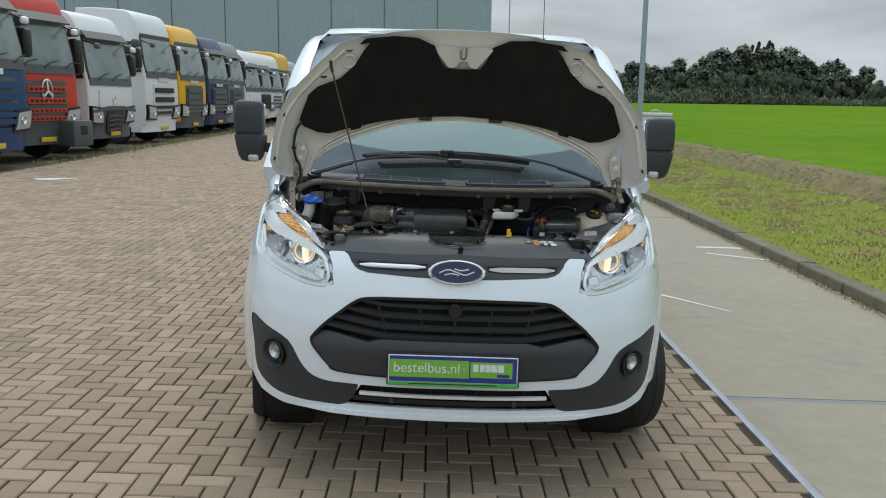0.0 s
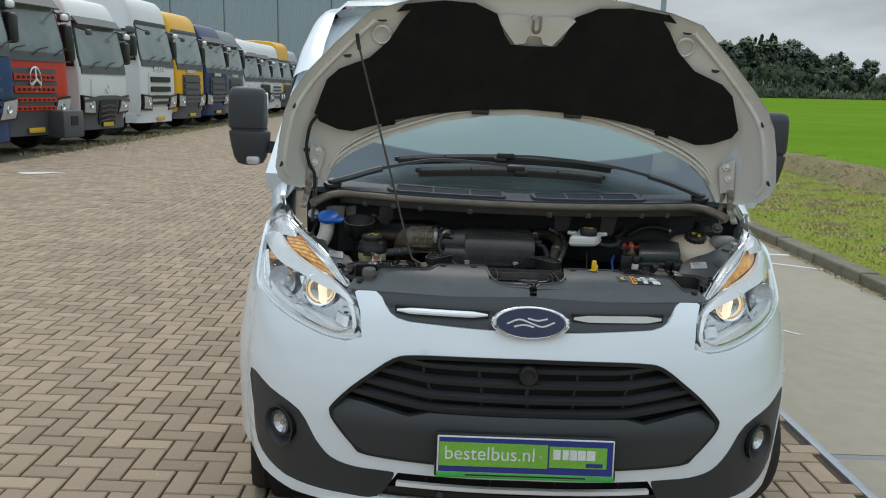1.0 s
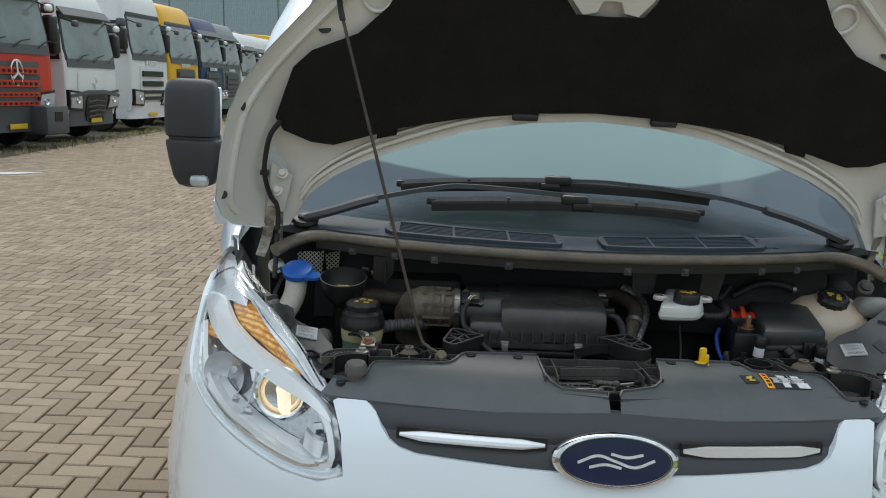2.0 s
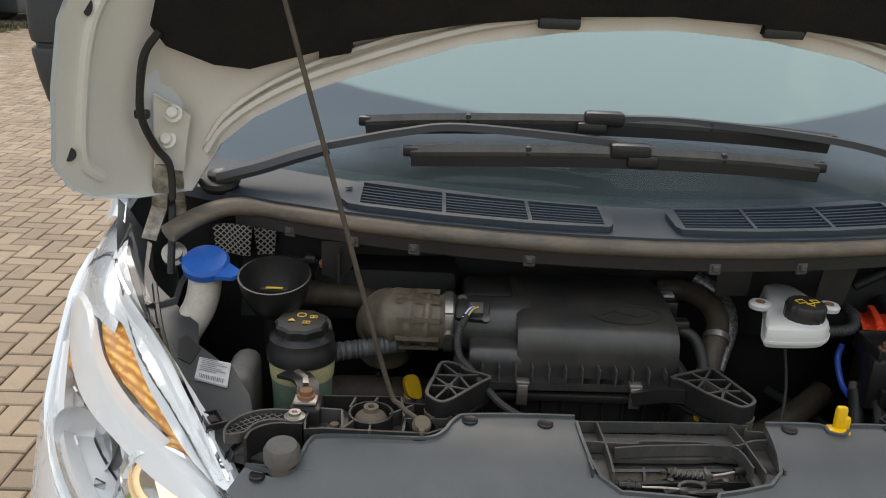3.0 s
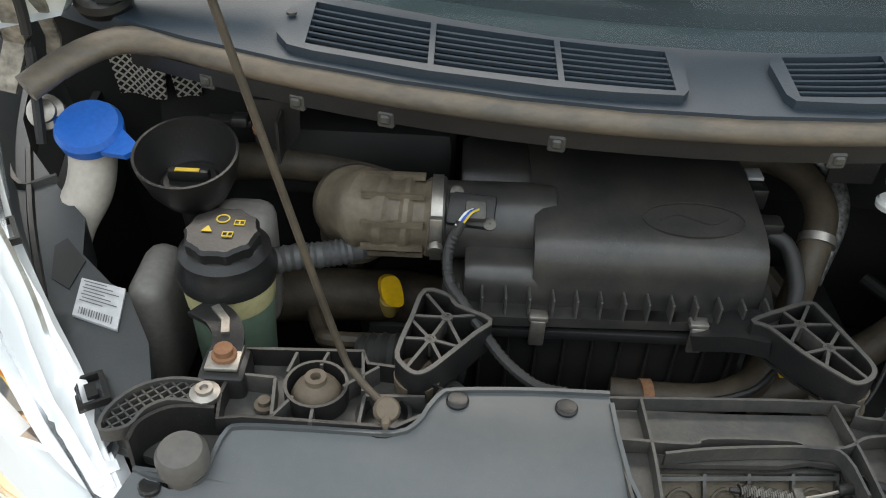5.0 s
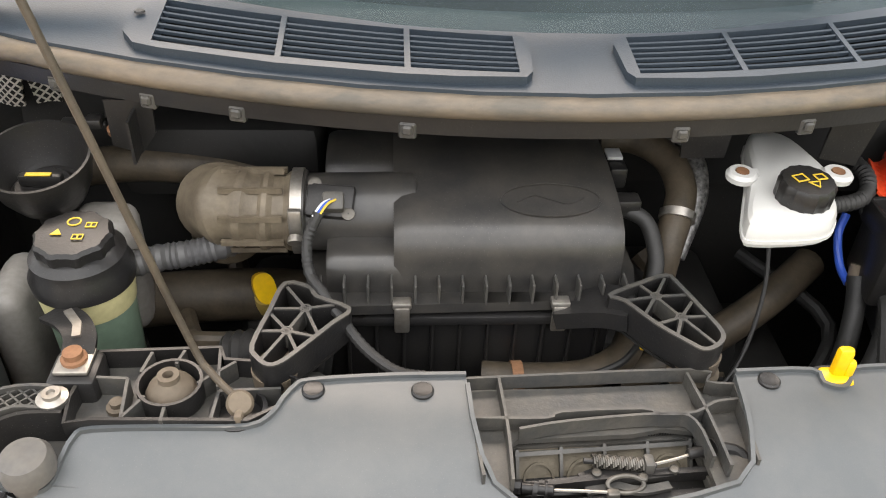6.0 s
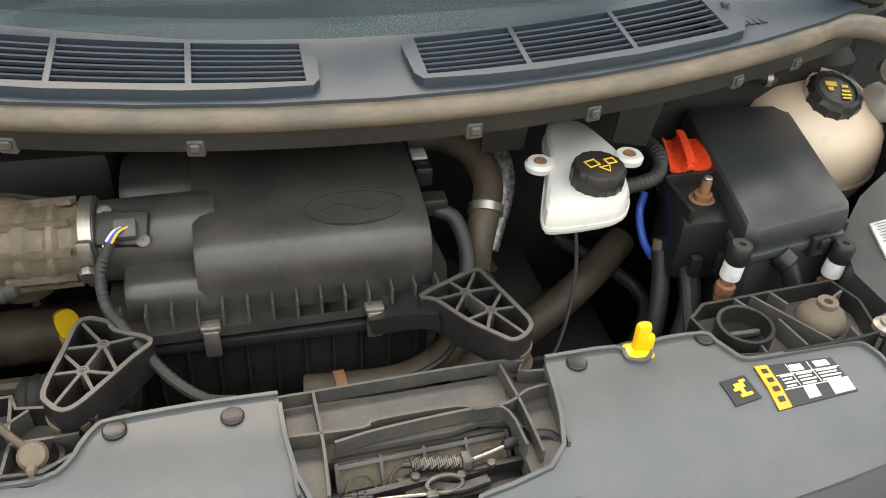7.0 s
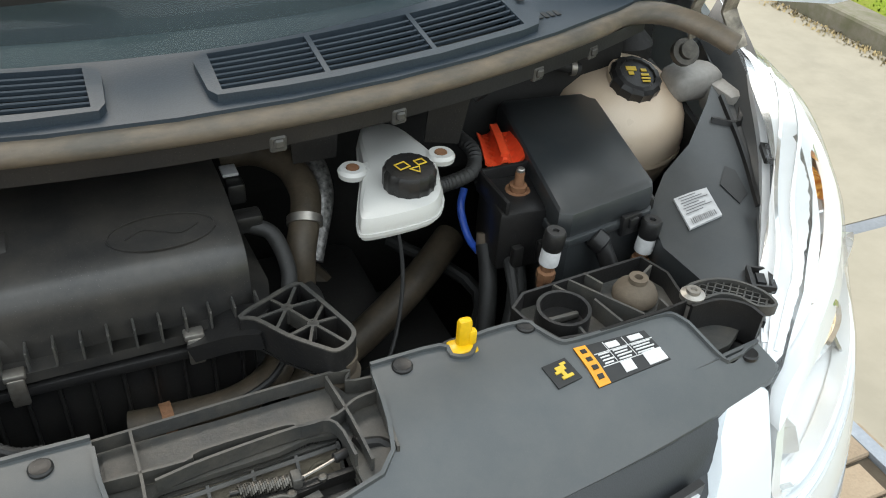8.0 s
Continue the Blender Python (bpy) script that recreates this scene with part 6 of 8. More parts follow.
part("hose_clip", box(*lid(-.760, 1.432, -.018), .022, .014, .014, .004), BLACK, outer)
for s in (-1, 1):
    part("rubber_stop", box(*lid(s * .16, 1.586, -.012), .06, .016, .016, .005), RUBBER, outer)
# prop
prop = part("bonnet_prop", tube([(-.335, .318, 1.098), (-.362, .345, 1.105), (-.383, .364, 1.135), (-.450, .399, 1.365), (-.575, .463, 1.795)], .0036, 6, 10), HOSE, van, "thin rusty bonnet prop rod")
part("prop_tip", tube([(-.570, .460, 1.775), (-.576, .464, 1.80), (-.579, .462, 1.825)], .0065, 4, 8), BLACK, prop)
part("prop_foot", join(lathe([(.012, -.008), (.0125, 0), (.010, .005), (0, .006)], (-.333, .315, 1.096), (.2, -.7, 1), 18), box(-.333, .304, 1.090, .008, .012, .014, .003)), DUSTRUB, prop)


# ---- under the bonnet: scuttle, seal, wipers ----
MID = -.012  # the scuttle's middle


def seal_line(x):
    return .535 + .37 * (x - MID) ** 2


def scuttle(x, y, lift=0.0):
    return (x, y, 1.292 + .10 * (y - seal_line(x)) + lift)


scuttle_out = [(x, seal_line(x) - .005) for x in np.linspace(-.80, .80, 15)] + [(x, .70 + .42 * x * x) for x in np.linspace(.80, -.80, 15)]


def vent_rim(s, grow=0.0):
    lo = [(.048 - grow, .006), (.054, -.004 - grow), (.12, -.007 - grow), (.18, -.008 - grow), (.30, -.008 - grow), (.42, -.007 - grow), (.448, -.004 - grow), (.462 + grow, .014), (.466 + grow, .036)]
    hi = [(.456 + grow, .070), (.436, .094 + grow), (.405, .108 + grow), (.29, .098 + grow), (.18, .086 + grow), (.12, .082 + grow), (.062, .079 + grow), (.050 - grow, .073), (.045 - grow, .060)]
    return [(MID + s * x, seal_line(MID + s * x) + .014 + d) for x, d in lo + hi]


cowl = part("scuttle_panel", sheet(scuttle_out, scuttle, .03, [vent_rim(-1), vent_rim(1)], (0, 0, -.02)), COWL, van, "grey plastic scuttle panel with air vents")
for s in (-1, 1):
    def cell(a, b, lo, hi):
        xs = np.linspace(a, b, 7)
        return [(MID + s * x, seal_line(MID + s * x) + .012 + lo * (.078 + .05 * x)) for x in xs] + [(MID + s * x, seal_line(MID + s * x) + .012 + hi * (.078 + .05 * x)) for x in xs[::-1]]

    spans = [(.060, .167), (.173, .296), (.302, .430)]
    holes = [cell(a, b, .06, .94) for a, b in spans]
    vent = part("air_vent", sheet(vent_rim(s, .001), lambda x, y: scuttle(x, y, .009), .02, holes, (0, 0, -.016)), COWL, van, "slatted air intake grille")
    for a, b in spans:
        for k in range(1, 7):
            mid = .06 + .88 * k / 7
            part("slat", sweep([scuttle(MID + s * x, seal_line(MID + s * x) + .012 + mid * (.078 + .05 * x), .006) for x in np.linspace(a - .002, b + .002, 9)], [(-.0013, -.0022), (.0013, -.0022), (.0017, .0012), (0, .0024), (-.0017, .0012)]), COWL, vent)
    # black sheet paints the shade seen between the slats
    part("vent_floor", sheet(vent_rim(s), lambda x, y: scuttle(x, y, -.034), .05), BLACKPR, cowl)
    part("vent_screw", lathe([(.006, 0), (.005, .002), (0, .002)], scuttle(MID + s * .452, seal_line(MID + s * .452) + .065, .012), (0, 0, 1), 10), BLACK, vent)
seal_path = [(x, seal_line(x) + .002, 1.273) for x in np.linspace(-.60, .60, 25)]
seal_path = [(-.735, .60, 1.245), (-.70, .635, 1.262), (-.655, .668, 1.272)] + seal_path + [(.655, .668, 1.272), (.70, .635, 1.262), (.735, .60, 1.245)]
part("bonnet_seal", sweep(spl(seal_path, 3), [(.0185 * math.cos(a) + .001 * math.cos(2 * a), .0145 * math.sin(a) + .001) for a in np.linspace(0, 2 * math.pi, 17)[:-1]]), SEAL, van, "dusty rubber bonnet seal along the scuttle")
ledge = part("scuttle_ledge", sweep([(x, seal_line(x) + .010, 1.246) for x in np.linspace(-.64, .64, 27)], [(-.016, -.003), (.018, -.003), (.018, .016), (-.012, .016), (-.013, .002), (-.016, .002)]), BLACK, van)
for x in (-.553, -.449, -.354, -.182, .094, .232, .432, .532):
    c = Vector((x, seal_line(x) - .006, 1.246))
    tilt = math.degrees(math.atan(.74 * x))
    part("clip", moved(join(box(0, 0, 0, .018, .008, .018, .002, 1), box(0, -.005, .002, .011, .006, .010, .002, 1)), pose(c.x, c.y, c.z, 0, 0, tilt)), RIB, ledge)
# near-black sheet paints the shaded gap under the scuttle ledge
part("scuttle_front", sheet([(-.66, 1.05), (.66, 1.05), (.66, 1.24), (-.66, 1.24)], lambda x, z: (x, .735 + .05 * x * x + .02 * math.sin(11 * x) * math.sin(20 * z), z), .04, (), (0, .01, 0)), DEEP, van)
# added plate, keeps light from falling behind the scuttle into the bay
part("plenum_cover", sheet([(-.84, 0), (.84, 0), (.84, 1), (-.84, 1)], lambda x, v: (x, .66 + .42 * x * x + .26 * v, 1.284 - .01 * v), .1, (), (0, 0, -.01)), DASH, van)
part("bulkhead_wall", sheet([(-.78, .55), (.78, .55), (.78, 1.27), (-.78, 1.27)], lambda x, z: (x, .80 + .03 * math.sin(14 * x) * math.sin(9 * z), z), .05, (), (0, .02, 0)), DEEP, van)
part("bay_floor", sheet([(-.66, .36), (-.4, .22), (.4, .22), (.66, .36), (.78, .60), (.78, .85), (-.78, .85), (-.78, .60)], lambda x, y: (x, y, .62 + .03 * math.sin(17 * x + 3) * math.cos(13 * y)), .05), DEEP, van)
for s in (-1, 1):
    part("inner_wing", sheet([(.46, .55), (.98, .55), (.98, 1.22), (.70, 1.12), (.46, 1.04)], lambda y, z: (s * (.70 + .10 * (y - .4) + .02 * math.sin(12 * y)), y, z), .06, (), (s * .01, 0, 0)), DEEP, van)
# wipers
for px_, py_, way in ((-.680, .712, 1), (.672, .725, -1)):
    base = part("wiper_arm", lathe([(.030, -.012), (.034, -.002), (.031, .006), (.019, .008), (.018, .014), (.012, .017), (0, .017)], (px_, py_, 1.306), (0, -.3, 1), 24), BLACK, van, "black wiper arm and blade at rest")
    if way > 0:
        arm = [(px_, py_, 1.312), (-.62, .712, 1.330), (-.56, .722, 1.350), (-.505, .732, 1.366), (-.38, .740, 1.392), (-.28, .738, 1.404), (-.06, .700, 1.398), (-.024, .684, 1.392)]
        blade = [(-.366, .716, 1.366), (-.2, .692, 1.378), (-.02, .678, 1.385), (.18, .690, 1.379), (.30, .708, 1.368)]
        hubp = (-.018, .677, 1.389)
    else:
        arm = [(px_, py_, 1.312), (.61, .725, 1.336), (.56, .735, 1.354), (.48, .747, 1.376), (.34, .752, 1.404), (.10, .748, 1.426), (-.04, .740, 1.428)]
        blade = [(-.446, .800, 1.397), (-.3, .770, 1.412), (-.05, .742, 1.424), (.18, .754, 1.417), (.345, .784, 1.401)]
        hubp = (-.052, .738, 1.428)
    part("arm_root", sweep(spl(arm[:4], 5), [(-.022, -.010), (.022, -.010), (.025, -.002), (.016, .008), (-.012, .010), (-.024, .002)]), TRIM, base)
    part("arm_rod", sweep(spl(arm[3:], 6), [(-.010, -.005), (.010, -.005), (.008, .006), (-.008, .006)]), TRIM, base)
    part("blade", sweep(spl(blade, 8), [(-.009, -.009), (.008, -.009), (.010, 0), (.003, .010), (-.006, .006)]), RIB, base)
    part("blade_rubber", sweep([(x, y - .004, z - .015) for x, y, z in spl(blade, 8)], [(-.004, -.009), (.004, -.009), (.006, .009), (-.006, .009)]), RUBBER, base)
    part("connector", join(box(*hubp, .066, .028, .024, .007, 2), box(hubp[0] + way * .02, hubp[1] - .004, hubp[2] - .016, .05, .02, .02, .005, 2)), BLACK, base)
    for e in (0, -1):
        part("end_cap", box(*blade[e], .028, .018, .017, .004), BLACK, base)
    for k in (9, 22):
        part("spoiler_clip", box(*spl(blade, 8)[k], .010, .019, .018, .003), BLACK, base)

# ---- slam panel with its two covers ----
for k in range(5):  # small drain slots at the end of the scuttle, black pieces for their shade
    part("vent_slot", box(*scuttle(.446 + .0095 * k, .650 + .0018 * k, .0006), .0062, .015, .0016, .0005, 1), BLACKPR, van)


def slam(x, y, lift=0.0):
    yy = y - .9 * bow(x)
    return (x, y, float(np.interp(yy, (.10, .17, .20, .25, .30, .36, .60), (.99, 1.03, 1.055, 1.08, 1.092, 1.095, 1.095))) + lift)


def front_edge(x):
    return .168 + .9 * bow(x)


left_out = spl([(-.130, .347), (-.20, .347), (-.272, .343), (-.286, .337), (-.296, .322), (-.304, .308), (-.325, .296), (-.39, .298), (-.460, .300), (-.474, .294), (-.481, .280), (-.486, .264), (-.494, .256), (-.517, .253), (-.535, .262), (-.552, .268)], 3)
left_out += [(-.572, .246)] + [(x, front_edge(x)) for x in np.linspace(-.56, 0, 15)] + [(0, .216), (-.09, .222), (-.113, .240), (-.122, .262), (-.128, .30)]
right_out = spl([(.126, .346), (.20, .347), (.206, .331), (.222, .325), (.234, .335), (.238, .348), (.296, .350), (.306, .336), (.318, .316), (.336, .311), (.40, .314), (.454, .316), (.470, .306), (.483, .282), (.496, .258), (.510, .253), (.532, .262), (.553, .268)], 3)
right_out += [(.574, .246)] + [(x, front_edge(x)) for x in np.linspace(.56, .02, 14)] + [(.024, .212), (.030, .222), (.06, .227), (.098, .236), (.114, .252), (.120, .28)]
for shape in (left_out, right_out):
    cov = part("slam_cover", sheet(shape, lambda x, y: slam(x, y), .018, (), (0, 0, -.012)), COVER, van, "semi-gloss grey radiator cover with push pins")
    rim = dense_line(shape, .01)
    inner_rim = [p for p in rim if p[1] > front_edge(p[0]) + .03]
    part("raised_rim", sweep([slam(x, y, .001) for x, y in inner_rim], [(-.002, -.002), (.002, -.002), (.002, .003), (-.002, .003)]), COVER, cov)
for x, y in ((-.270, .332), (-.171, .329), (.155, .335), (.297, .345), (.535, .258), (-.535, .256)):
    part("push_pin", lathe([(.0105, -.002), (.0105, .002), (.009, .0035), (.006, .003), (0, .003)], slam(x, y), (0, 0, 1), 18), BLACK, van)
part("slam_support", plate([(-.60, .30), (-.50, .40), (-.27, .392), (-.24, .365), (.12, .365), (.16, .375), (.29, .372), (.33, .40), (.49, .41), (.58, .31), (.52, .275), (.2, .235), (-.2, .235), (-.52, .275)], 1.045, 1.056, holes=[[(-.092, .292), (-.096, .225), (.08, .225), (.08, .30)]], step=.03), RIB, van)
part("radiator", box(0, .27, .80, 1.0, .06, .36, .01), DEEP, van)
part("radiator_top", box(0, .275, 1.02, .9, .04, .03, .008), BLACK, van)
# covers' labels
def decal(name, quad, material, parent, lift=.0018):
    return part(name, sheet(quad, lambda x, y: slam(x, y, lift), .02, (), (0, 0, -.0012)), material, parent)


def in_quad(q, u, v):
    (ax, ay), (bx, by), (cx, cy), (dx, dy) = q
    return ((1 - v) * ((1 - u) * ax + u * bx) + v * ((1 - u) * dx + u * cx), (1 - v) * ((1 - u) * ay + u * by) + v * ((1 - u) * dy + u * cy))


def sub(q, u0, v0, u1, v1):
    return [in_quad(q, u0, v0), in_quad(q, u1, v0), in_quad(q, u1, v1), in_quad(q, u0, v1)]


Q1 = [(.287, .291), (.316, .295), (.323, .270), (.293, .265)]
warn = decal("warning_label", Q1, BLACKPR, van)
tagged(warn, "black label with yellow pictograms")
for u0, v0, u1, v1 in ((.35, .25, .72, .45), (.25, .42, .60, .52), (.45, .5, .6, .68), (.35, .68, .8, .80), (.62, .15, .85, .25)):
    decal("pictogram", sub(Q1, u0, v0, u1, v1), YELPRINT, warn, .0028)
Q2 = [(.330, .302), (.419, .303), (.432, .268), (.336, .257)]
info_lab = decal("service_label", Q2, BLACKPR, van)
tagged(info_lab, "orange, black and white service data label")
decal("orange_end", sub(Q2, 0, 0, .16, 1), ORANGE, info_lab, .0026)
for k in range(4):
    decal("mark", sub(Q2, .05, .10 + .22 * k, .12, .20 + .22 * k), BLACKPR, info_lab, .0034)
for u0, v0, u1, v1 in ((.40, .08, .56, .24), (.72, .06, .90, .22), (.40, .66, .55, .92), (.72, .62, .98, .96)):
    decal("white_block", sub(Q2, u0, v0, u1, v1), WHITEPR, info_lab, .0026)
for k in range(4):
    for a, b in ((.22, .37), (.42, .62), (.68, .94)):
        decal("text_bar", sub(Q2, a, .32 + .085 * k, b - .03 * (k % 2), .35 + .085 * k), WHITEPR, info_lab, .0026)
for v in (.29, .64):
    decal("rule", sub(Q2, .18, v, .99, v + .012), WHITEPR, info_lab, .0026)
for u in (.38, .65):
    decal("rule", sub(Q2, u, .04, u + .006, .62), WHITEPR, info_lab, .0026)
# yellow dipstick handle by the right cover
dip = part("dipstick", box(.222, .340, 1.090, .030, .024, .014, .005), YELLOW, van, "yellow dipstick handle")
part("grip", box(.224, .343, 1.110, .016, .011, .036, .005), YELLOW, dip)
part("grip", box(.232, .341, 1.103, .010, .010, .022, .004), YELLOW, dip)
part("dip_well", lathe([(.026, 0), (.026, .004), (.022, .004), (.021, -.006), (0, -.006)], (.220, .338, 1.086), seg=20, squash=.8), BLACK, van)


# ---- ribbed trays ----
def ribbed(outline, ribs, z, h, material=RIB, holes=()):
    base = part("ribbed_tray", plate(outline, z - .006, z, holes=holes, step=.05), material, van, "dusty ribbed plastic support")
    part("rim", bar([(x, y, z + h / 2) for x, y in dense_line(outline, .02)], .0035, h, closed=True), BLACK, base)
    for a, b in ribs:
        part("rib", bar([(*a, z + h / 2), (*b, z + h / 2)], .003, h), material, base)
    return base


left_tray = [(-.478, .388), (-.362, .392), (-.356, .376), (-.322, .372), (-.285, .348), (-.30, .316), (-.325, .300), (-.46, .304), (-.482, .300), (-.486, .33)]
lt = ribbed(left_tray, [((-.478, .355), (-.44, .352)), ((-.425, .386), (-.43, .36)), ((-.395, .388), (-.40, .37)), ((-.44, .352), (-.435, .305)), ((-.376, .345), (-.345, .372)), ((-.40, .318), (-.40, .300)), ((-.362, .39), (-.357, .34)), ((-.435, .305), (-.42, .33)), ((-.355, .335), (-.30, .337)), ((-.357, .302), (-.355, .335))], 1.070, .022)
part("cone_seat", lathe([(.030, 0), (.030, .022), (.027, .022), (.026, .002), (0, .002)], (-.401, .346, 1.071), seg=26), BLACK, lt)
part("rubber_cone", lathe([(.024, 0), (.024, .006), (.020, .014), (.010, .022), (.010, .028), (.005, .028), (.004, .020), (0, .020)], (-.401, .346, 1.074), seg=24), DUSTRUB, lt, "tan dusty rubber cone")
part("screw", lathe([(.010, 0), (.010, .004), (.006, .005), (.006, .010), (0, .011)], (-.448, .334, 1.071), seg=14), DUSTRUB, lt)
part("prop_cup", lathe([(.026, -.01), (.026, .012), (.022, .014), (.020, .002), (0, .002)], (-.336, .318, 1.074), seg=22), BLACK, lt)
right_tray = [(.300, .378), (.322, .396), (.40, .402), (.486, .408), (.498, .372), (.487, .322), (.455, .318), (.36, .313), (.322, .318), (.305, .352)]
rt = ribbed(right_tray, [((.382, .40), (.43, .32)), ((.392, .36), (.40, .318)), ((.405, .404), (.415, .38)), ((.36, .40), (.372, .375)), ((.462, .335), (.462, .318)), ((.488, .39), (.47, .38)), ((.352, .330), (.352, .312))], 1.070, .022)
part("ring", lathe([(.030, 0), (.030, .024), (.026, .024), (.025, .004), (0, .004)], (.350, .356, 1.071), seg=26), BLACK, rt)
part("ring_bridge", box(.35, .356, 1.080, .04, .006, .008, .002), RIB, rt)
part("rubber_cone", lathe([(.026, 0), (.026, .006), (.022, .014), (.011, .022), (.011, .028), (.005, .028), (.004, .020), (0, .020)], (.452, .366, 1.074), seg=24), DUSTRUB, rt, "tan dusty rubber cone")
for s in (-1, 1):
    # perforated bracket, screw and rubber stop by each headlamp
    arc = spl([(.500, .340), (.535, .343), (.563, .330), (.580, .303), (.578, .280), (.556, .286), (.548, .305), (.530, .318), (.500, .318)], 3, True)
    br = part("perforated_bracket", bar([(s * x, y, 1.087) for x, y in arc], .0035, .014, closed=True), RIB, van, "perforated grey plastic bracket")
    for k in range(-14, 18):
        for d in (1, -1):
            seg_ = []
            for j in range(60):
                x = .49 + .1 * j / 59
                y = .31 + k * .011 + d * (x - .535) * .9
                if inside((x, y), arc):
                    seg_.append((s * x, y, 1.086))
                elif len(seg_) > 3:
                    break
                else:
                    seg_ = []
            if len(seg_) > 3:
                part("web", bar([seg_[0], seg_[-1]], .0018, .008), RIB, br)
    part("flange_screw", lathe([(.014, -.004), (.014, .002), (.008, .004), (.008, .008), (.004, .008), (.003, .005), (0, .005)], (s * .499, .327, 1.093), seg=16), STEEL, van)
    part("stop_well", plate([(s * x, y) for x, y in [(.485, .315), (.535, .312), (.555, .285), (.548, .268), (.52, .252), (.495, .262)]], 1.03, 1.036, step=.05), BLACK, van)
    part("well_rim", bar([(s * x, y, 1.068) for x, y in spl([(.487, .312), (.525, .310), (.548, .292), (.552, .270)], 5)], .004, .05), BLACK, van)
stop = part("rubber_stop", lathe([(.019, 0), (.019, .03), (.023, .032), (.023, .046), (.019, .053), (.008, .055), (0, .055)], (-.506, .272, 1.036), (0, -.1, 1), 24), PRINTK, van, "round grey rubber bonnet stop")

# ---- latch opening ----
carrier = part("latch_frame", plate([(-.134, .350), (.093, .358), (.100, .345), (.128, .340), (.122, .25), (.115, .235), (.08, .236), (.078, .298), (.05, .302), (.02, .296), (-.085, .292), (-.094, .286), (-.097, .232), (-.120, .232)], 1.062, 1.068, step=.04), RIB, van, "ribbed latch carrier")
for pts in ([(-.132, .352), (.090, .360), (.100, .344), (.128, .340)], [(-.131, .304), (-.06, .302), (-.045, .309), (.03, .311), (.045, .304), (.078, .306), (.10, .318), (.125, .322)], [(-.098, .352), (-.096, .29), (-.098, .235)], [(.084, .356), (.090, .30), (.092, .245)], [(-.086, .290), (-.04, .298), (.05, .305), (.075, .296), (.080, .255)], [(-.132, .35), (-.122, .24)], [(.126, .34), (.118, .25)]):
    part("rib", bar([(x, y, 1.078) for x, y in spl(pts, 3)], .0028, .016), RIB, carrier)
part("pocket", plate([(-.125, .349), (.088, .354), (.08, .31), (-.125, .304)], 1.064, 1.070, step=.05), RIB, carrier)
# black discs paint the dark of open drain holes
for x, y in ((-.062, .309), (.055, .309)):
    part("drain", lathe([(.004, 0), (.004, .001), (0, .001)], (x, y, 1.0705), seg=10), BLACKPR, carrier)
part("latch_floor", plate([(-.12, .33), (.12, .33), (.12, .20), (-.12, .20)], 1.000, 1.005, step=.08), DUSTY, van)


def latch_wall(x, v, out=0.0):
    """The sloping dusty wall behind the latch, across x and from its top (0) to its foot (1)."""
    return (x, .300 + .06 * x - .042 * v - out * .7, 1.056 - .042 * v + out * .7)


wall = part("latch_wall", sheet([(-.088, 0), (.078, 0), (.078, 1), (-.088, 1)], lambda x, v: latch_wall(x, v), .05, (), (0, .004, -.003)), DUSTY, carrier)
for k in range(5):
    x = -.086 + .0405 * k
    part("wall_rib", bar([latch_wall(x, .05, .003), latch_wall(x, 1, .003)], .003, .007, (0, -.7, .7)), RIB, wall)
for k in range(4):
    x = -.066 + .0405 * k
    part("wall_oval", bar([latch_wall(x + .014 * math.cos(a), .56 + .28 * math.sin(a), .0012) for a in np.linspace(0, 2 * math.pi, 21)[:-1]], .0022, .0025, (0, -.7, .7), closed=True), DUSTY, wall)
part("wall_rail", bar([latch_wall(-.088, .12, .004), latch_wall(.078, .12, .004)], .004, .005, (0, -.7, .7)), RIB, wall)
part("comb", join(*[box(-.082 + .0026 * k, .3005 + .06 * (-.082 + .0026 * k), 1.0605, .0012, .004, .003) for k in range(61)]), BLACK, wall)
part("crossbar", bar([(-.10, .246, 1.056), (0, .256, 1.056), (.105, .262, 1.056)], .006, .012), BLACK, carrier)
part("lower_bar", bar([(-.095, .232, 1.046), (0, .240, 1.046), (.10, .246, 1.046)], .008, .010), BLACK, carrier)
coil = [(-.022 + .044 * i / 160, .268 + .0058 * math.cos(i * .86) - .005 * i / 160, 1.066 + .0058 * math.sin(i * .86)) for i in range(161)]
latch = part("latch_spring", sweep(coil, [(-.0008, -.0008), (.0008, -.0008), (.0008, .0008), (-.0008, .0008)]), WORN, van, "bonnet latch spring with cables")
part("spring_rod", rod((-.030, .269, 1.066), (.034, .262, 1.066), .0026, .0026, 10), BLACK, latch)
part("spring_seat", box(.027, .263, 1.066, .009, .014, .014, .002), RIB, latch)
part("cable", tube([(.030, .262, 1.067), (.052, .267, 1.068), (.070, .272, 1.069)], .0015, 5, 6), STEEL, latch)
part("cable_end", join(rod((.064, .271, 1.069), (.085, .276, 1.069), .005, .005, 12, .001), rod((.088, .277, 1.069), (.092, .278, 1.069), .009, .009, 14), rod((.080, .2748, 1.069), (.082, .2753, 1.069), .0075, .0075, 14)), BLACK, latch)
part("outer_cable", tube([(.092, .278, 1.069), (.112, .274, 1.066), (.119, .258, 1.058), (.10, .243, 1.05)], .006, 6, 8), RUBBER, latch)
part("cable", tube([(-.06, .241, 1.062), (-.035, .238, 1.064), (-.012, .236, 1.064)], .0015, 5, 6), STEEL, latch)
part("cable_end", join(rod((-.088, .246, 1.060), (-.06, .241, 1.062), .005, .005, 12, .001), rod((-.078, .244, 1.061), (-.074, .243, 1.061), .009, .009, 14), rod((-.068, .2425, 1.0615), (-.066, .2422, 1.0615), .0075, .0075, 14)), BLACK, latch)
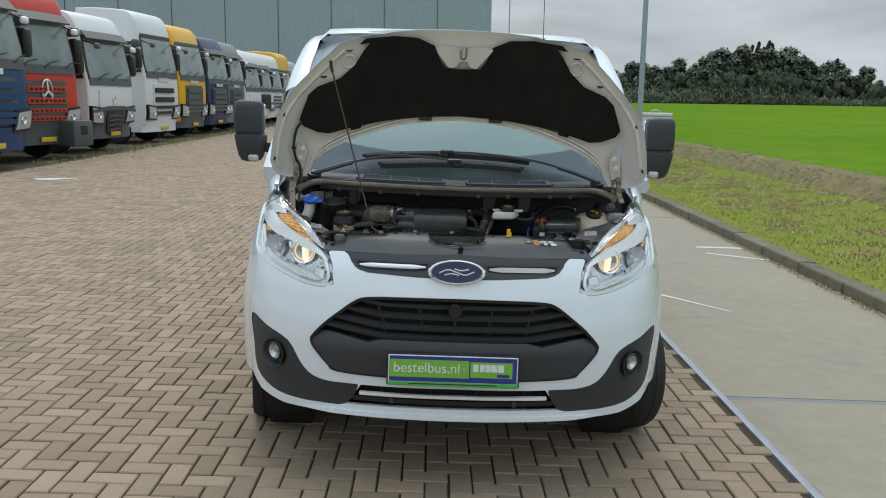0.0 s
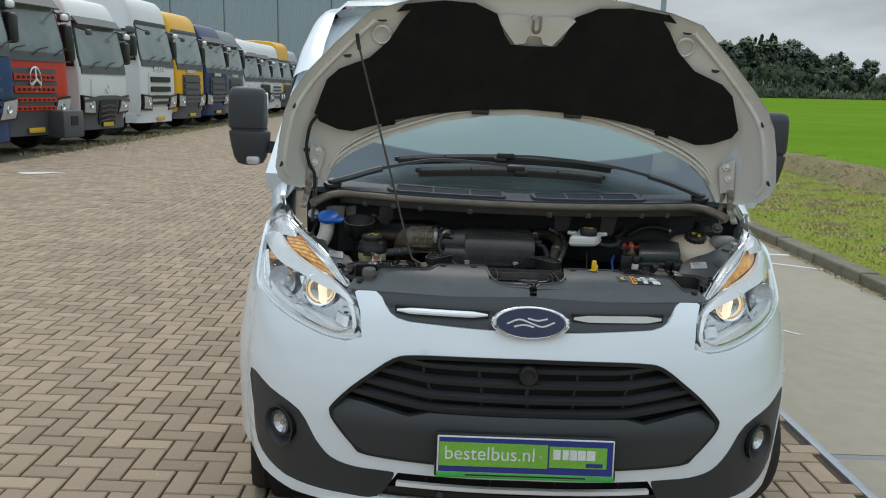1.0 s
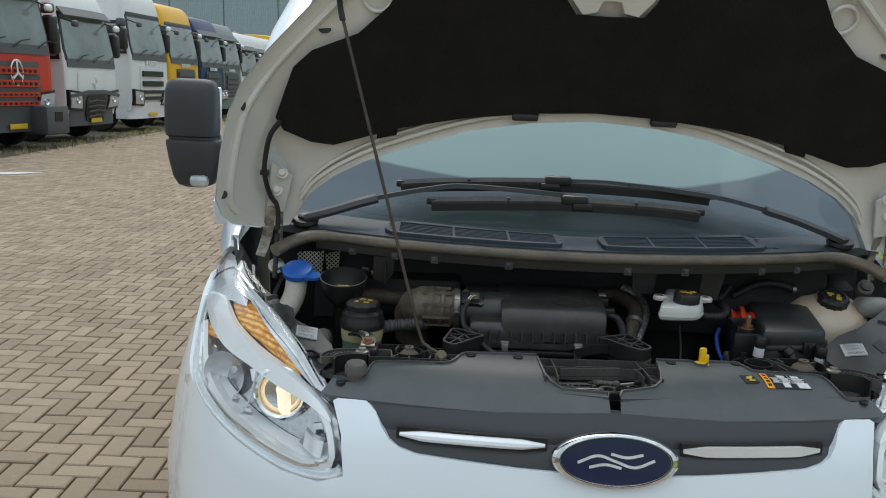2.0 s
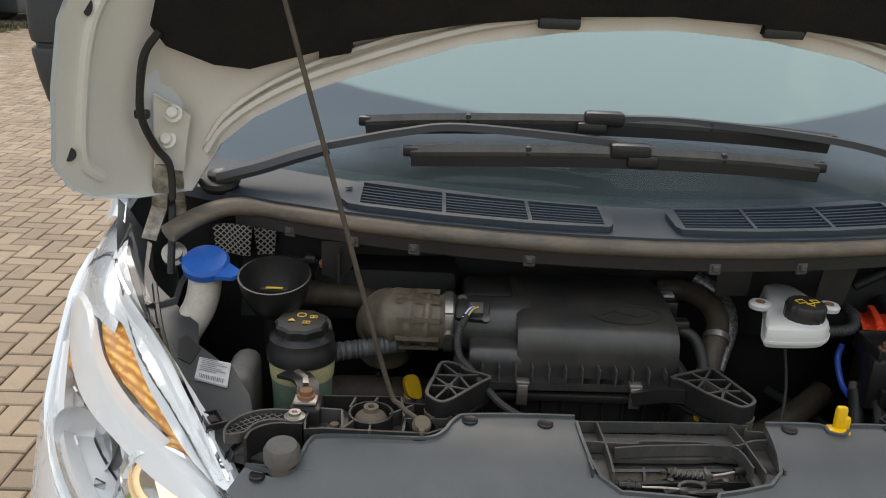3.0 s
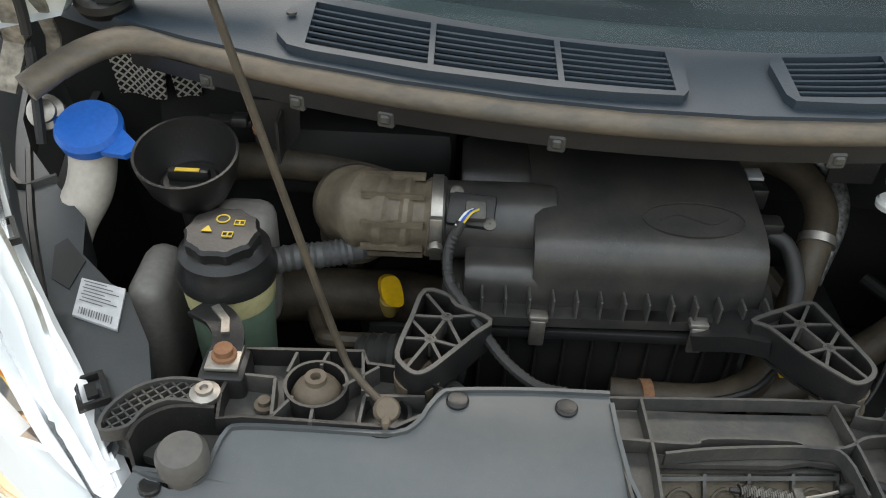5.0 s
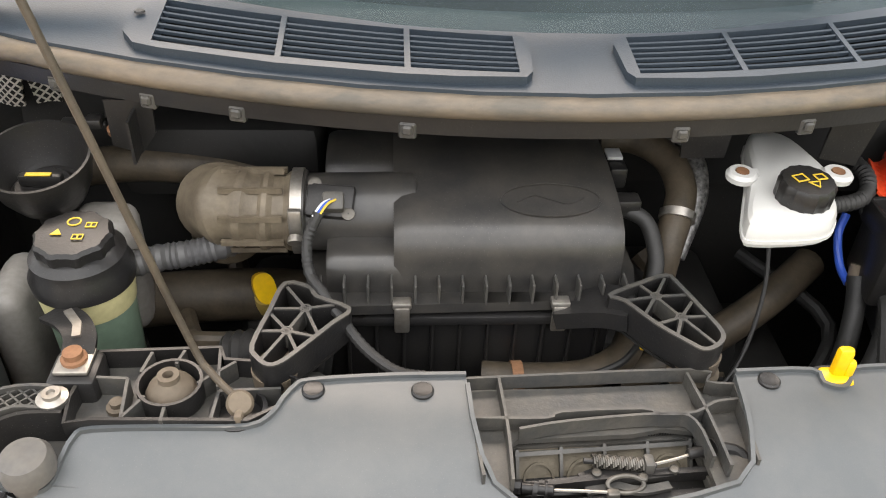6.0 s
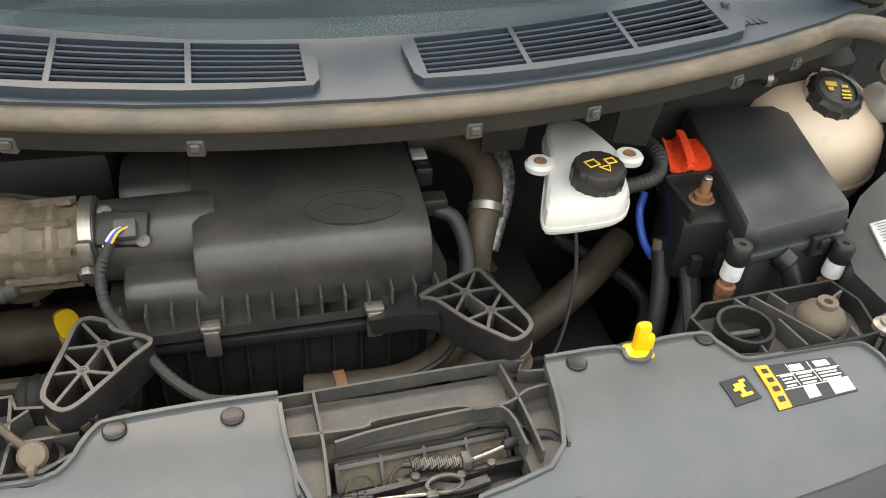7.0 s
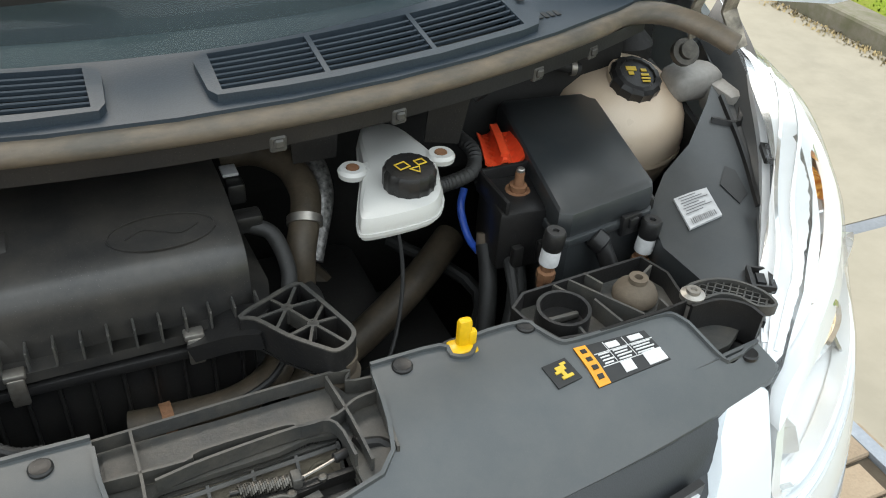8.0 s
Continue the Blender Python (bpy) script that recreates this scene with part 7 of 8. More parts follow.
part("outer_cable", tube([(-.088, .246, 1.060), (-.105, .25, 1.058), (-.122, .252, 1.050)], .007, 6, 8), BLACK, latch)
part("lever", bar(spl([(-.034, .256, 1.056), (-.012, .262, 1.058), (.012, .255, 1.060), (.034, .258, 1.058), (.056, .262, 1.056)], 5), .010, .005), BLACK, latch)
part("lever", bar(spl([(-.030, .246, 1.052), (-.005, .250, 1.054), (.016, .243, 1.056), (.045, .249, 1.054)], 5), .008, .004), RIB, latch)
part("catch_ring", tube([(.004 + .016 * math.cos(a), .247 + .006 * math.sin(a), 1.060 + .004 * math.sin(a)) for a in np.linspace(0, 2 * math.pi, 15)[:-1]], .0022, 3, 8, closed=True), WORN, latch)
part("catch", box(-.010, .235, 1.062, .011, .008, .009, .002), WORN, latch)
for x, y in ((-.020, .258), (.020, .252), (.050, .260)):
    part("pivot", lathe([(.0045, 0), (.0045, .004), (.003, .005), (0, .005)], (x, y, 1.060), seg=12), WORN, latch)

# ---- intake air box ----
prof = spl([(.477, 1.086), (.478, 1.112), (.480, 1.134), (.486, 1.149), (.498, 1.160), (.53, 1.170), (.60, 1.178), (.66, 1.176), (.700, 1.164), (.714, 1.132), (.716, 1.060)], 4)


def prism(profile, x0, x1, round_=.012):
    bm = bmesh.new()
    rows = []
    cy, cz = sum(p[0] for p in profile) / len(profile), min(p[1] for p in profile)
    for x, k in ((x0, .955), (x0 + round_ * .4, .985), (x0 + round_, 1.0), (x1 - round_, 1.0), (x1 - round_ * .4, .985), (x1, .955)):
        rows.append([bm.verts.new((x, cy + (y - cy) * (k if z > cz + .002 else 1), cz + (z - cz) * k)) for y, z in profile])
    for a, b in zip(rows, rows[1:]):
        for i in range(len(a) - 1):
            bm.faces.new((a[i], a[i + 1], b[i + 1], b[i]))
        bm.faces.new((a[-1], a[0], b[0], b[-1]))
    bm.faces.new(rows[0])
    bm.faces.new(rows[-1][::-1])
    return bm


airbox = part("air_filter_box", prism(prof, -.196, .044, .02), BOX, van, "black plastic air filter box with embossed oval")
part("shoulder", prism(spl([(.478, 1.080), (.479, 1.104), (.484, 1.119), (.497, 1.127), (.53, 1.130), (.60, 1.132)], 4) + [(.61, 1.06)], -.266, -.150, .014), BOX, airbox)
part("rear_shoulder", prism(spl([(.598, 1.080), (.600, 1.145), (.606, 1.160), (.62, 1.167), (.66, 1.168), (.696, 1.158), (.712, 1.128), (.714, 1.060)], 4), -.272, -.170, .012), BOX, airbox)
part("duct", join(rod((-.300, .560, 1.133), (-.17, .560, 1.133), .042, .044, 30, .003), rod((-.30, .56, 1.133), (-.288, .56, 1.133), .046, .046, 30, .002)), BOX, airbox)
part("flange", plate([(-.276, .455), (.030, .463), (.062, .478), (.070, .52), (.060, .72), (-.26, .72), (-.285, .60), (-.29, .48)], 1.074, 1.086, step=.08), BOX, airbox)
for k in range(14):
    part("fin", box(-.272 + .0245 * k, .470, 1.096, .0026, .022, .026, .001, 1), RIB, airbox)
part("base", box(-.112, .585, .995, .31, .23, .16, .014), BLACK, airbox)
for k in range(10):
    part("base_rib", box(-.245 + .03 * k, .467, 1.015, .004, .008, .10, .001, 1), BLACK, airbox)
part("lower_lip", box(-.105, .466, 1.062, .325, .018, .012, .003), BLACK, airbox)
for x in (-.188, -.022):
    part("spring_clip", join(box(x, .455, 1.068, .016, .006, .034, .002), box(x, .460, 1.086, .020, .014, .008, .002)), STEEL, airbox, "bare steel spring clip")
EMB = pose(-.031, .527, 1.1705, 12, 0, 0)
part("embossed_oval", moved(bar([(.053 * math.cos(a), .024 * math.sin(a), 0) for a in np.linspace(0, 2 * math.pi, 41)[:-1]], .0016, .0016, closed=True), EMB), BOX, airbox)
part("embossed_flourish", moved(bar([(x, y, .0004) for x, y in spl([(-.036, -.003), (-.018, .006), (0, 0), (.018, -.006), (.036, .003)], 5)], .0016, .0014), EMB), BOX, airbox)
for a, b in (((-.19, .53), (-.186, .545)), ((-.18, .53), (-.176, .50)), ((-.172, .512), (-.160, .50)), ((-.12, .60), (-.11, .602))):
    part("scratch", bar([(*a, prof and 1.167 - .25 * max(0, .55 - a[1])), (*b, 1.167 - .25 * max(0, .55 - b[1]))], .0008, .0005), GREYPR, airbox)
# stands
STANDS = (
    ([(-.328, .372), (-.321, .355), (-.310, .346), (-.298, .351), (-.282, .369), (-.255, .402), (-.240, .422), (-.273, .441), (-.281, .455), (-.306, .462), (-.317, .421)], [(-.283, .425), (-.298, .393)],
     [(0, (-.316, .425)), (0, (-.304, .458)), (0, (-.268, .386)), (0, (-.255, .430)), (1, (-.324, .393)), (1, (-.318, .420)), (1, (-.270, .384)), (1, (-.286, .364)), (1, (-.319, .352))]),
    ([(.121, .384), (.117, .371), (.106, .362), (.096, .360), (.087, .367), (.059, .397), (.036, .431), (.022, .439), (.057, .458), (.089, .471), (.098, .456), (.114, .409)], [(.070, .439), (.088, .407)],
     [(0, (.087, .468)), (0, (.103, .441)), (0, (.050, .408)), (0, (.034, .432)), (0, (.058, .457)), (1, (.105, .430)), (1, (.114, .408)), (1, (.112, .366)), (1, (.076, .379)), (1, (.060, .397))]))
for outline, hubs, spokes in STANDS:
    st = part("box_stand", bar([(x, y, 1.095) for x, y in spl(outline, 3, True)], .0045, .034, closed=True), BLACK, van, "black ribbed stand of the air filter box")
    cx, cy = sum(p[0] for p in outline) / len(outline), sum(p[1] for p in outline) / len(outline)
    for hx, hy in hubs:
        part("hub", lathe([(.006, 0), (.006, .018), (.004, .018), (.003, .008), (0, .008)], (hx, hy, 1.0935), seg=14), RIB, st)
    for h, end in spokes:
        part("rib", bar([(*hubs[h], 1.096), (*end, 1.096)], .0030, .028), BLACK, st)
        part("rib_edge", bar([(*hubs[h], 1.1105), (*end, 1.1105)], .0032, .0016), RIB, st)
    part("rim_edge", bar([(x, y, 1.1125) for x, y in spl(outline, 3, True)], .0046, .0018, closed=True), RIB, st)
    part("rib", bar([(*hubs[0], 1.101), (*hubs[1], 1.101)], .0032, .020), RIB, st)
    # near-black web puts the shade of the cells into colour
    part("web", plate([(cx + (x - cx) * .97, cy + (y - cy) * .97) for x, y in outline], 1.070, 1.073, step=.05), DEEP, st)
    ex, ey = (-.308, .368) if cx < 0 else (.102, .382)
    part("rubber_foot", lathe([(.024, -.03), (.026, -.016), (.022, -.010), (.023, .008), (0, .008)], (ex, ey, 1.080), seg=24), DUSTRUB, st)
part("box_arm", bar(spl([(-.02, .47, 1.07), (.02, .455, 1.085), (.05, .44, 1.092)], 4), .05, .02), BLACK, airbox)
# rubber elbow
elb = [(-.302, .560, 1.134), (-.335, .560, 1.136), (-.362, .562, 1.138), (-.384, .574, 1.133), (-.395, .603, 1.117), (-.398, .635, 1.088), (-.398, .655, 1.035)]
path_e = spl(elb, 6)
ring_e = [(math.cos(2 * math.pi * i / 28), math.sin(2 * math.pi * i / 28)) for i in range(28)]
sc = [.039 + (.0045 if (i % 5) < 2 else 0) + .002 * min(1, i / 18) for i in range(len(path_e))]
elbow = part("intake_elbow", sweep(path_e, ring_e, scales=sc), ELBOW, van, "dusty ribbed rubber intake elbow")
for a in range(0, 360, 40):
    ca, sa = math.cos(radians(a)), math.sin(radians(a))
    part("long_rib", bar([(x, .561 + .0440 * ca, 1.136 + .0440 * sa) for x in np.linspace(-.378, -.312, 6)], .005, .006), ELBOW, elbow)
part("clamp", lathe([(.0455, -.006), (.047, -.006), (.047, .006), (.0455, .006)], (-.298, .560, 1.134), (1, 0, 0), 36), STEEL, elbow, "steel worm-drive clamp")
part("clamp_screw", join(box(-.298, .5135, 1.150, .014, .008, .034, .002), lathe([(.007, 0), (.008, .003), (.008, .008), (.003, .009), (0, .009)], (-.298, .507, 1.138), (0, -.7, -.4), 12)), STEEL, elbow)
part("rear_collar", lathe([(.046, -.01), (.050, 0), (.046, .01)], (-.397, .632, 1.094), (-.1, 1, -.6), 32), ELBOW, elbow)
sensor = part("air_sensor", box(-.262, .530, 1.166, .050, .036, .012, .003, 2, pose(0, 0, 0, 38, 0, -8)), BLACK, van, "black air flow sensor with plug")
part("plug", box(-.258, .520, 1.172, .022, .02, .016, .003, 2, pose(0, 0, 0, 38)), RIB, sensor)
for x, y, z in ((-.278, .545, 1.178), (-.243, .515, 1.160)):
    part("sensor_screw", lathe([(.007, 0), (.007, .003), (.004, .004), (0, .003)], (x, y, z), (0, -.6, .8), 12), WORN, sensor)
for c_, off in ((BLUEW, 0), (YELPRINT, .003), (WHITEPR, -.003)):
    part("wire", tube([(-.258 + off, .516, 1.178), (-.266 + off, .508, 1.178), (-.275 + off, .50, 1.168)], .0013, 4, 6), c_, sensor)
part("sensor_loom", tube([(-.272, .504, 1.170), (-.284, .490, 1.145), (-.282, .470, 1.120), (-.268, .448, 1.112), (-.250, .425, 1.100), (-.225, .395, 1.085), (-.195, .368, 1.080), (-.165, .352, 1.088)], .0052, 6, 10, .16, .005), RUBBER, sensor)

# ---- left corner: fillers and reservoir ----
cap = part("washer_filler", tube([(-.682, .606, 1.186), (-.684, .600, 1.155), (-.692, .590, 1.125), (-.712, .572, 1.09), (-.722, .56, 1.05), (-.715, .55, .98)], .026, 5, 18), NECK, van, "milky washer filler neck with blue cap")
part("blue_cap", lathe([(.030, -.012), (.036, -.008), (.037, .004), (.033, .010), (0, .012)], (-.680, .604, 1.198), (.02, -.40, 1), 32), BLUECAP, cap, "blue plastic cap")
part("cap_tab", moved(plate([(0, -.018), (.030, -.010), (.036, 0), (.030, .010), (0, .018)], -.004, .003, step=.05), pose(-.652, .590, 1.192, 22, 0, -32)), BLUECAP, cap)
part("cap_hinge", box(-.716, .622, 1.197, .020, .012, .008, .003, 2), BLUECAP, cap)
fun = part("oil_filler_funnel", lathe([(.022, -.13), (.022, -.066), (.026, -.060), (.038, -.050), (.049, -.028), (.0555, 0), (.056, .007), (.053, .007), (.046, -.024), (.034, -.040), (0, -.040)], (-.567, .572, 1.190), (0, -.22, 1), 40), BLACK, van, "black funnel round the oil filler cap")
part("oil_cap", join(lathe([(.033, 0), (.033, .012), (.028, .016), (0, .016)], (-.567, .572, 1.146), (0, -.1, 1), 28), box(-.567, .570, 1.168, .046, .012, .014, .004)), BLACK, fun)
part("yellow_mark", box(-.567, .566, 1.1765, .026, .006, .001), YELPRINT, fun)
part("bracket", join(box(-.533, .634, 1.20, .05, .016, .008, .002), box(-.520, .628, 1.205, .018, .018, .012, .003)), BLACK, fun)
part("bracket_bolt", lathe([(.009, 0), (.009, .006), (0, .008)], (-.497, .622, 1.196), (0, -.3, 1), 12), RUST, fun)
ps = part("fluid_reservoir", lathe([(.040, -.22), (.044, -.10), (.046, -.062), (.046, -.036)], (-.513, .486, 1.150), seg=34), PSFLUID, van, "steering fluid reservoir with black ribbed cap")
part("upper_body", lathe([(.0465, -.075), (.048, -.060), (.048, -.040), (.046, -.036)], (-.513, .486, 1.150), seg=34), PSBODY, ps)
part("collar", lathe([(.047, -.050), (.051, -.047), (.052, -.034), (.048, -.026), (.047, -.014), (.040, -.008), (.036, -.006)], (-.513, .486, 1.150), seg=36), BLACK, ps)
pcap = part("cap", lathe([(.036, -.012), (.037, .006), (.034, .010), (0, .010)], (-.513, .486, 1.150), (0, -.04, 1), 48, .06, 10), BLACK, ps)
for dx, dy, kind in ((-.002, .016, 0), (.016, .010, 1), (-.014, -.002, 2), (.008, -.010, 1)):
    z = 1.1612
    if kind == 0:
        part("symbol", bar([(-.513 + dx + .0065 * math.cos(a), .486 + dy + .0065 * math.sin(a), z) for a in np.linspace(0, 2 * math.pi, 17)[:-1]], .0014, .001, closed=True), YELPRINT, ps)
    elif kind == 1:
        part("symbol", join(bar([(-.513 + dx + u, .486 + dy + v, z) for u, v in ((-.005, -.003), (.005, -.003), (.005, .004), (-.005, .004))], .0014, .001, closed=True), box(-.513 + dx, .486 + dy, z, .0014, .006, .001)), YELPRINT, ps)
    else:
        part("symbol", plate([(-.513 + dx - .0055, .486 + dy - .004), (-.513 + dx + .0055, .486 + dy - .004), (-.513 + dx, .486 + dy + .0055)], z - .0005, z + .0005), YELPRINT, ps)
part("white_body", join(box(-.612, .535, .985, .045, .10, .17, .02, 3), box(-.515, .575, 1.045, .07, .06, .16, .02, 3)), MILKY, van, "milky tank body below the funnel")
bkt = part("reservoir_bracket", bar(spl([(-.53, .435, 1.100), (-.505, .415, 1.105), (-.492, .395, 1.103), (-.490, .375, 1.098), (-.490, .355, 1.090)], 4), .030, .005), BLACK, van)
part("bracket_foot", box(-.490, .368, 1.098, .032, .034, .005, .002), STEEL, bkt)
part("bracket_slot", bar([(-.512, .428, 1.108), (-.497, .408, 1.109), (-.494, .392, 1.107)], .008, .003), STEEL, bkt)
part("bracket_bolt", lathe([(.012, 0), (.012, .004), (.009, .005), (.009, .011), (.006, .012), (0, .012)], (-.490, .368, 1.100), seg=14), RUST, bkt)
part("bracket_block", box(-.490, .365, 1.07, .045, .045, .05, .006), BLACK, bkt)
part("grey_hose", tube([(-.485, .520, 1.088), (-.455, .530, 1.092), (-.42, .533, 1.096), (-.385, .544, 1.098), (-.365, .57, 1.09)], .0135, 6, 14, .14, .006), GREYHOSE, van, "grey corrugated hose")
yd = part("engine_dipstick", moved(plate(spl([(-.010, .020), (.004, .022), (.012, .012), (.013, -.010), (.008, -.018), (-.008, -.012), (-.013, .004)], 3, True), -.006, .006, step=.02), pose(-.350, .580, 1.004, 62, 0, 24)), YELLOW, van, "yellow oil dipstick tongue")
part("collar", lathe([(.010, -.030), (.013, -.012), (.013, 0), (0, 0)], (-.351, .584, .992), (.05, -.3, 1), 16), DULLY, yd)
part("air_duct", tube([(-.52, .60, .97), (-.44, .605, .975), (-.34, .62, .965), (-.25, .62, .95)], .033, 6, 16), HOSE, van)
part("ribbed_duct", tube([(-.372, .446, 1.022), (-.34, .444, 1.028), (-.30, .442, 1.028), (-.262, .446, 1.018)], .026, 6, 18, .16, .0085), RUBBER, van, "black ribbed air duct")
part("small_pipe", tube([(-.44, .56, .985), (-.425, .52, .99), (-.41, .50, 1.0), (-.33, .51, .99)], .010, 6, 10), HOSE, van)
part("sack_cover", box(-.40, .72, 1.13, .24, .12, .10, .02, 2), DEEP, van)
part("knock_pipe", tube([(-.60, .66, 1.12), (-.50, .665, 1.13), (-.40, .67, 1.12), (-.30, .68, 1.10)], .022, 5, 12), HOSE, van)
for x0, x1, mat_ in ((-.70, -.64, MESHM), (-.628, -.600, MESHM)):
    part("foil_patch", sheet([(x0, 1.165), (x1, 1.165), (x1 + .005, 1.222), (x0 - .005, 1.215)], lambda x, z: (x, .745 + .008 * math.sin(80 * x), z), .01, (), (0, .004, 0)), mat_, van)
part("corner_bolt", lathe([(.020, -.012), (.020, 0), (.013, .002), (.013, .012), (.008, .014), (0, .014)], (-.735, .625, 1.205), (.2, -.8, .6), 18), STEEL, van)
part("corner_bolt", lathe([(.020, -.012), (.020, 0), (.013, .002), (.013, .012), (.008, .014), (0, .014)], (.735, .690, 1.200), (-.2, -.8, .6), 18), WORN, van)
part("left_bracket", join(plate([(-.50, 1.185), (-.47, 1.175), (-.452, 1.20), (-.45, 1.24), (-.50, 1.24)], 0, .004, pose(0, .615, 0, 90), step=.05), box(-.470, .60, 1.205, .003, .04, .05)), BLACK, van)

# ---- aprons beside the lamps, with labels ----
for s in (-1, 1):
    def apron_z(x, y):
        return 1.072 + .24 * (y - .34) - .10 * max(0, .64 + .55 * (y - .45) - abs(x) - .05)

    inner_side = [(.815, .76), (.80, .69), (.775, .645), (.712, .575), (.680, .545), (.668, .497), (.628, .462), (.608, .452), (.572, .395), (.556, .345)] if s < 0 else [(.825, .76), (.80, .69), (.745, .635), (.665, .565), (.600, .528), (.545, .478), (.528, .42), (.542, .36)]
    ap = part("lamp_apron", sheet([(s * x, y) for x, y in [(.582, .288), (.634, .355), (.69, .43), (.752, .525), (.805, .645), (.84, .78)] + inner_side],
              lambda x, y: (x, y, apron_z(x, y)), .03, (), (0, 0, -.06)), FUSEP, van, "black plastic apron behind the headlamp")
    lo_, hi_ = spl([(.582, .288), (.634, .355), (.69, .43), (.752, .525), (.805, .645), (.84, .78)], 4), spl([(.582, .275, 1.046), (.618, .318, 1.070), (.674, .385, 1.100), (.760, .50, 1.142), (.831, .64, 1.188), (.882, .80, 1.238)], 4)
    bm = bmesh.new()
    rows_ = [[bm.verts.new((s * (a[0] - .012), a[1], apron_z(a[0], a[1]) + .001)), bm.verts.new((s * (a[0] + c_[0]) / 2, (a[1] + c_[1]) / 2, c_[2] - .012)), bm.verts.new((s * c_[0], c_[1], c_[2] + .003))] for a, c_ in zip(lo_, hi_)]
    for a, c_ in zip(rows_, rows_[1:]):
        for k in range(2):
            bm.faces.new((a[k], a[k + 1], c_[k + 1], c_[k]))
    part("apron_flange", bm, FUSEP, ap)
    for run in ([(.690, .440), (.735, .535), (.775, .64)], [(.728, .600), (.765, .585), (.800, .63)]):
        part("apron_rib", sweep([(s * x, y, apron_z(x, y) + .001) for x, y in spl(run, 4)], [(-.005, -.002), (.005, -.002), (.0025, .005), (-.0025, .005)]), BLACK, ap)
    # flat black patch paints the shade of a recess in the apron
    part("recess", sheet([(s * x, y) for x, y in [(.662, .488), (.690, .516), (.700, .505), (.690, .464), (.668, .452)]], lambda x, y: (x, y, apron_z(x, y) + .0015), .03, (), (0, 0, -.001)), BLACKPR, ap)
    part("lug", moved(join(bar([(-.014, -.02, 0), (.014, -.02, 0), (.014, .02, 0), (-.014, .02, 0)], .006, .008, closed=True), box(0, 0, 0, .012, .02, .004)), pose(s * .742, .487, 1.140, 0, 0, -s * 32)), BLACK, ap)
    part("lug", moved(join(bar([(-.012, -.018, 0), (.012, -.018, 0), (.012, .018, 0), (-.012, .018, 0)], .006, .008, closed=True), box(0, 0, 0, .010, .018, .004)), pose(s * .608, .335, 1.080, 0, 0, -s * 30)), BLACK, ap)
    part("gutter", sweep([(s * x, y, z - .012) for x, y, z in spl([(.575, .275, 1.052), (.625, .35, 1.084), (.684, .425, 1.112), (.752, .52, 1.147), (.818, .64, 1.19)], 5)], [(-.004, -.01), (.006, -.01), (.006, .004), (-.004, .004)]), SATIN, ap)
    lab = [(.583, .481), (.637, .485), (.629, .439), (.573, .430)] if s > 0 else [(-.658, .464), (-.610, .453), (-.605, .405), (-.654, .420)]
    lb = part("data_label", sheet(lab, lambda x, y: (x, y, apron_z(x, y) + .004), .02, (), (0, 0, -.003)), GREYPR, van, "silver data label with bar code")
    for k in range(7):
        v = .07 + .085 * k
        part("text_bar", sheet(sub(lab, .08 + .04 * (k % 2), v, .60 + .30 * ((k * 7) % 3) / 2, v + .026), lambda x, y: (x, y, apron_z(x, y) + .0052), .02), LABINK, lb)
    for k in range(14):
        part("code_bar", sheet(sub(lab, .12 + .055 * k, .76, .12 + .055 * k + (.026 if k % 3 else .014), .94), lambda x, y: (x, y, apron_z(x, y) + .0052), .02), LABINK, lb)

# ---- right side: brake fluid, fuse box, coolant ----
res_out = spl([(.222, .650), (.262, .652), (.280, .600), (.284, .560), (.272, .520), (.262, .490), (.236, .466), (.168, .462), (.160, .476), (.176, .52), (.196, .57)], 4, True)


def tub(outline, z0, z1, r=.010):
    """A closed moulded tub with rounded upper and lower edges."""
    bm = bmesh.new()
    cx, cy = sum(p[0] for p in outline) / len(outline), sum(p[1] for p in outline) / len(outline)
    rows = []
    for z, inset in ((z0, r), (z0 + r * .3, r * .3), (z0 + r, 0), (z1 - r, 0), (z1 - r * .3, r * .3), (z1, r)):
        rows.append([bm.verts.new((x - inset * (x - cx) / max(.02, math.hypot(x - cx, y - cy)), y - inset * (y - cy) / max(.02, math.hypot(x - cx, y - cy)), z)) for x, y in outline])
    n_ = len(outline)
    for a, b in zip(rows, rows[1:]):
        for i in range(n_):
            bm.faces.new((a[i], a[(i + 1) % n_], b[(i + 1) % n_], b[i]))
    bm.faces.new(rows[0][::-1])
    bm.faces.new(rows[-1])
    return bm


brake = part("brake_reservoir", tub(res_out, 1.150, 1.184, .011), TANKW, van, "white brake fluid reservoir with black cap")
part("seam", sweep([(x, y, 1.162) for x, y in res_out], [(-.002, -.002), (.003, -.002), (.003, .002), (-.002, .002)], closed=True), TANKW, brake)
for x, y, tx, ty in ((.181, .556, .205, .562), (.288, .556, .268, .558)):
    part("ear", join(lathe([(.016, -.006), (.017, 0), (.014, .004), (.008, .004), (.007, .001), (0, .001)], (x, y, 1.184), seg=20), bar([(x, y, 1.180), (tx, ty, 1.178)], .016, .010)), TANKW, brake)
    part("ear_bolt", lathe([(.0075, 0), (.007, .003), (0, .003)], (x, y, 1.186), seg=12), RUST, brake)
bc = part("cap", lathe([(.027, -.010), (.0285, -.006), (.0285, .012), (.026, .016), (0, .016)], (.229, .508, 1.192), (0, -.05, 1), 56, .035, 16), BLACK, brake)
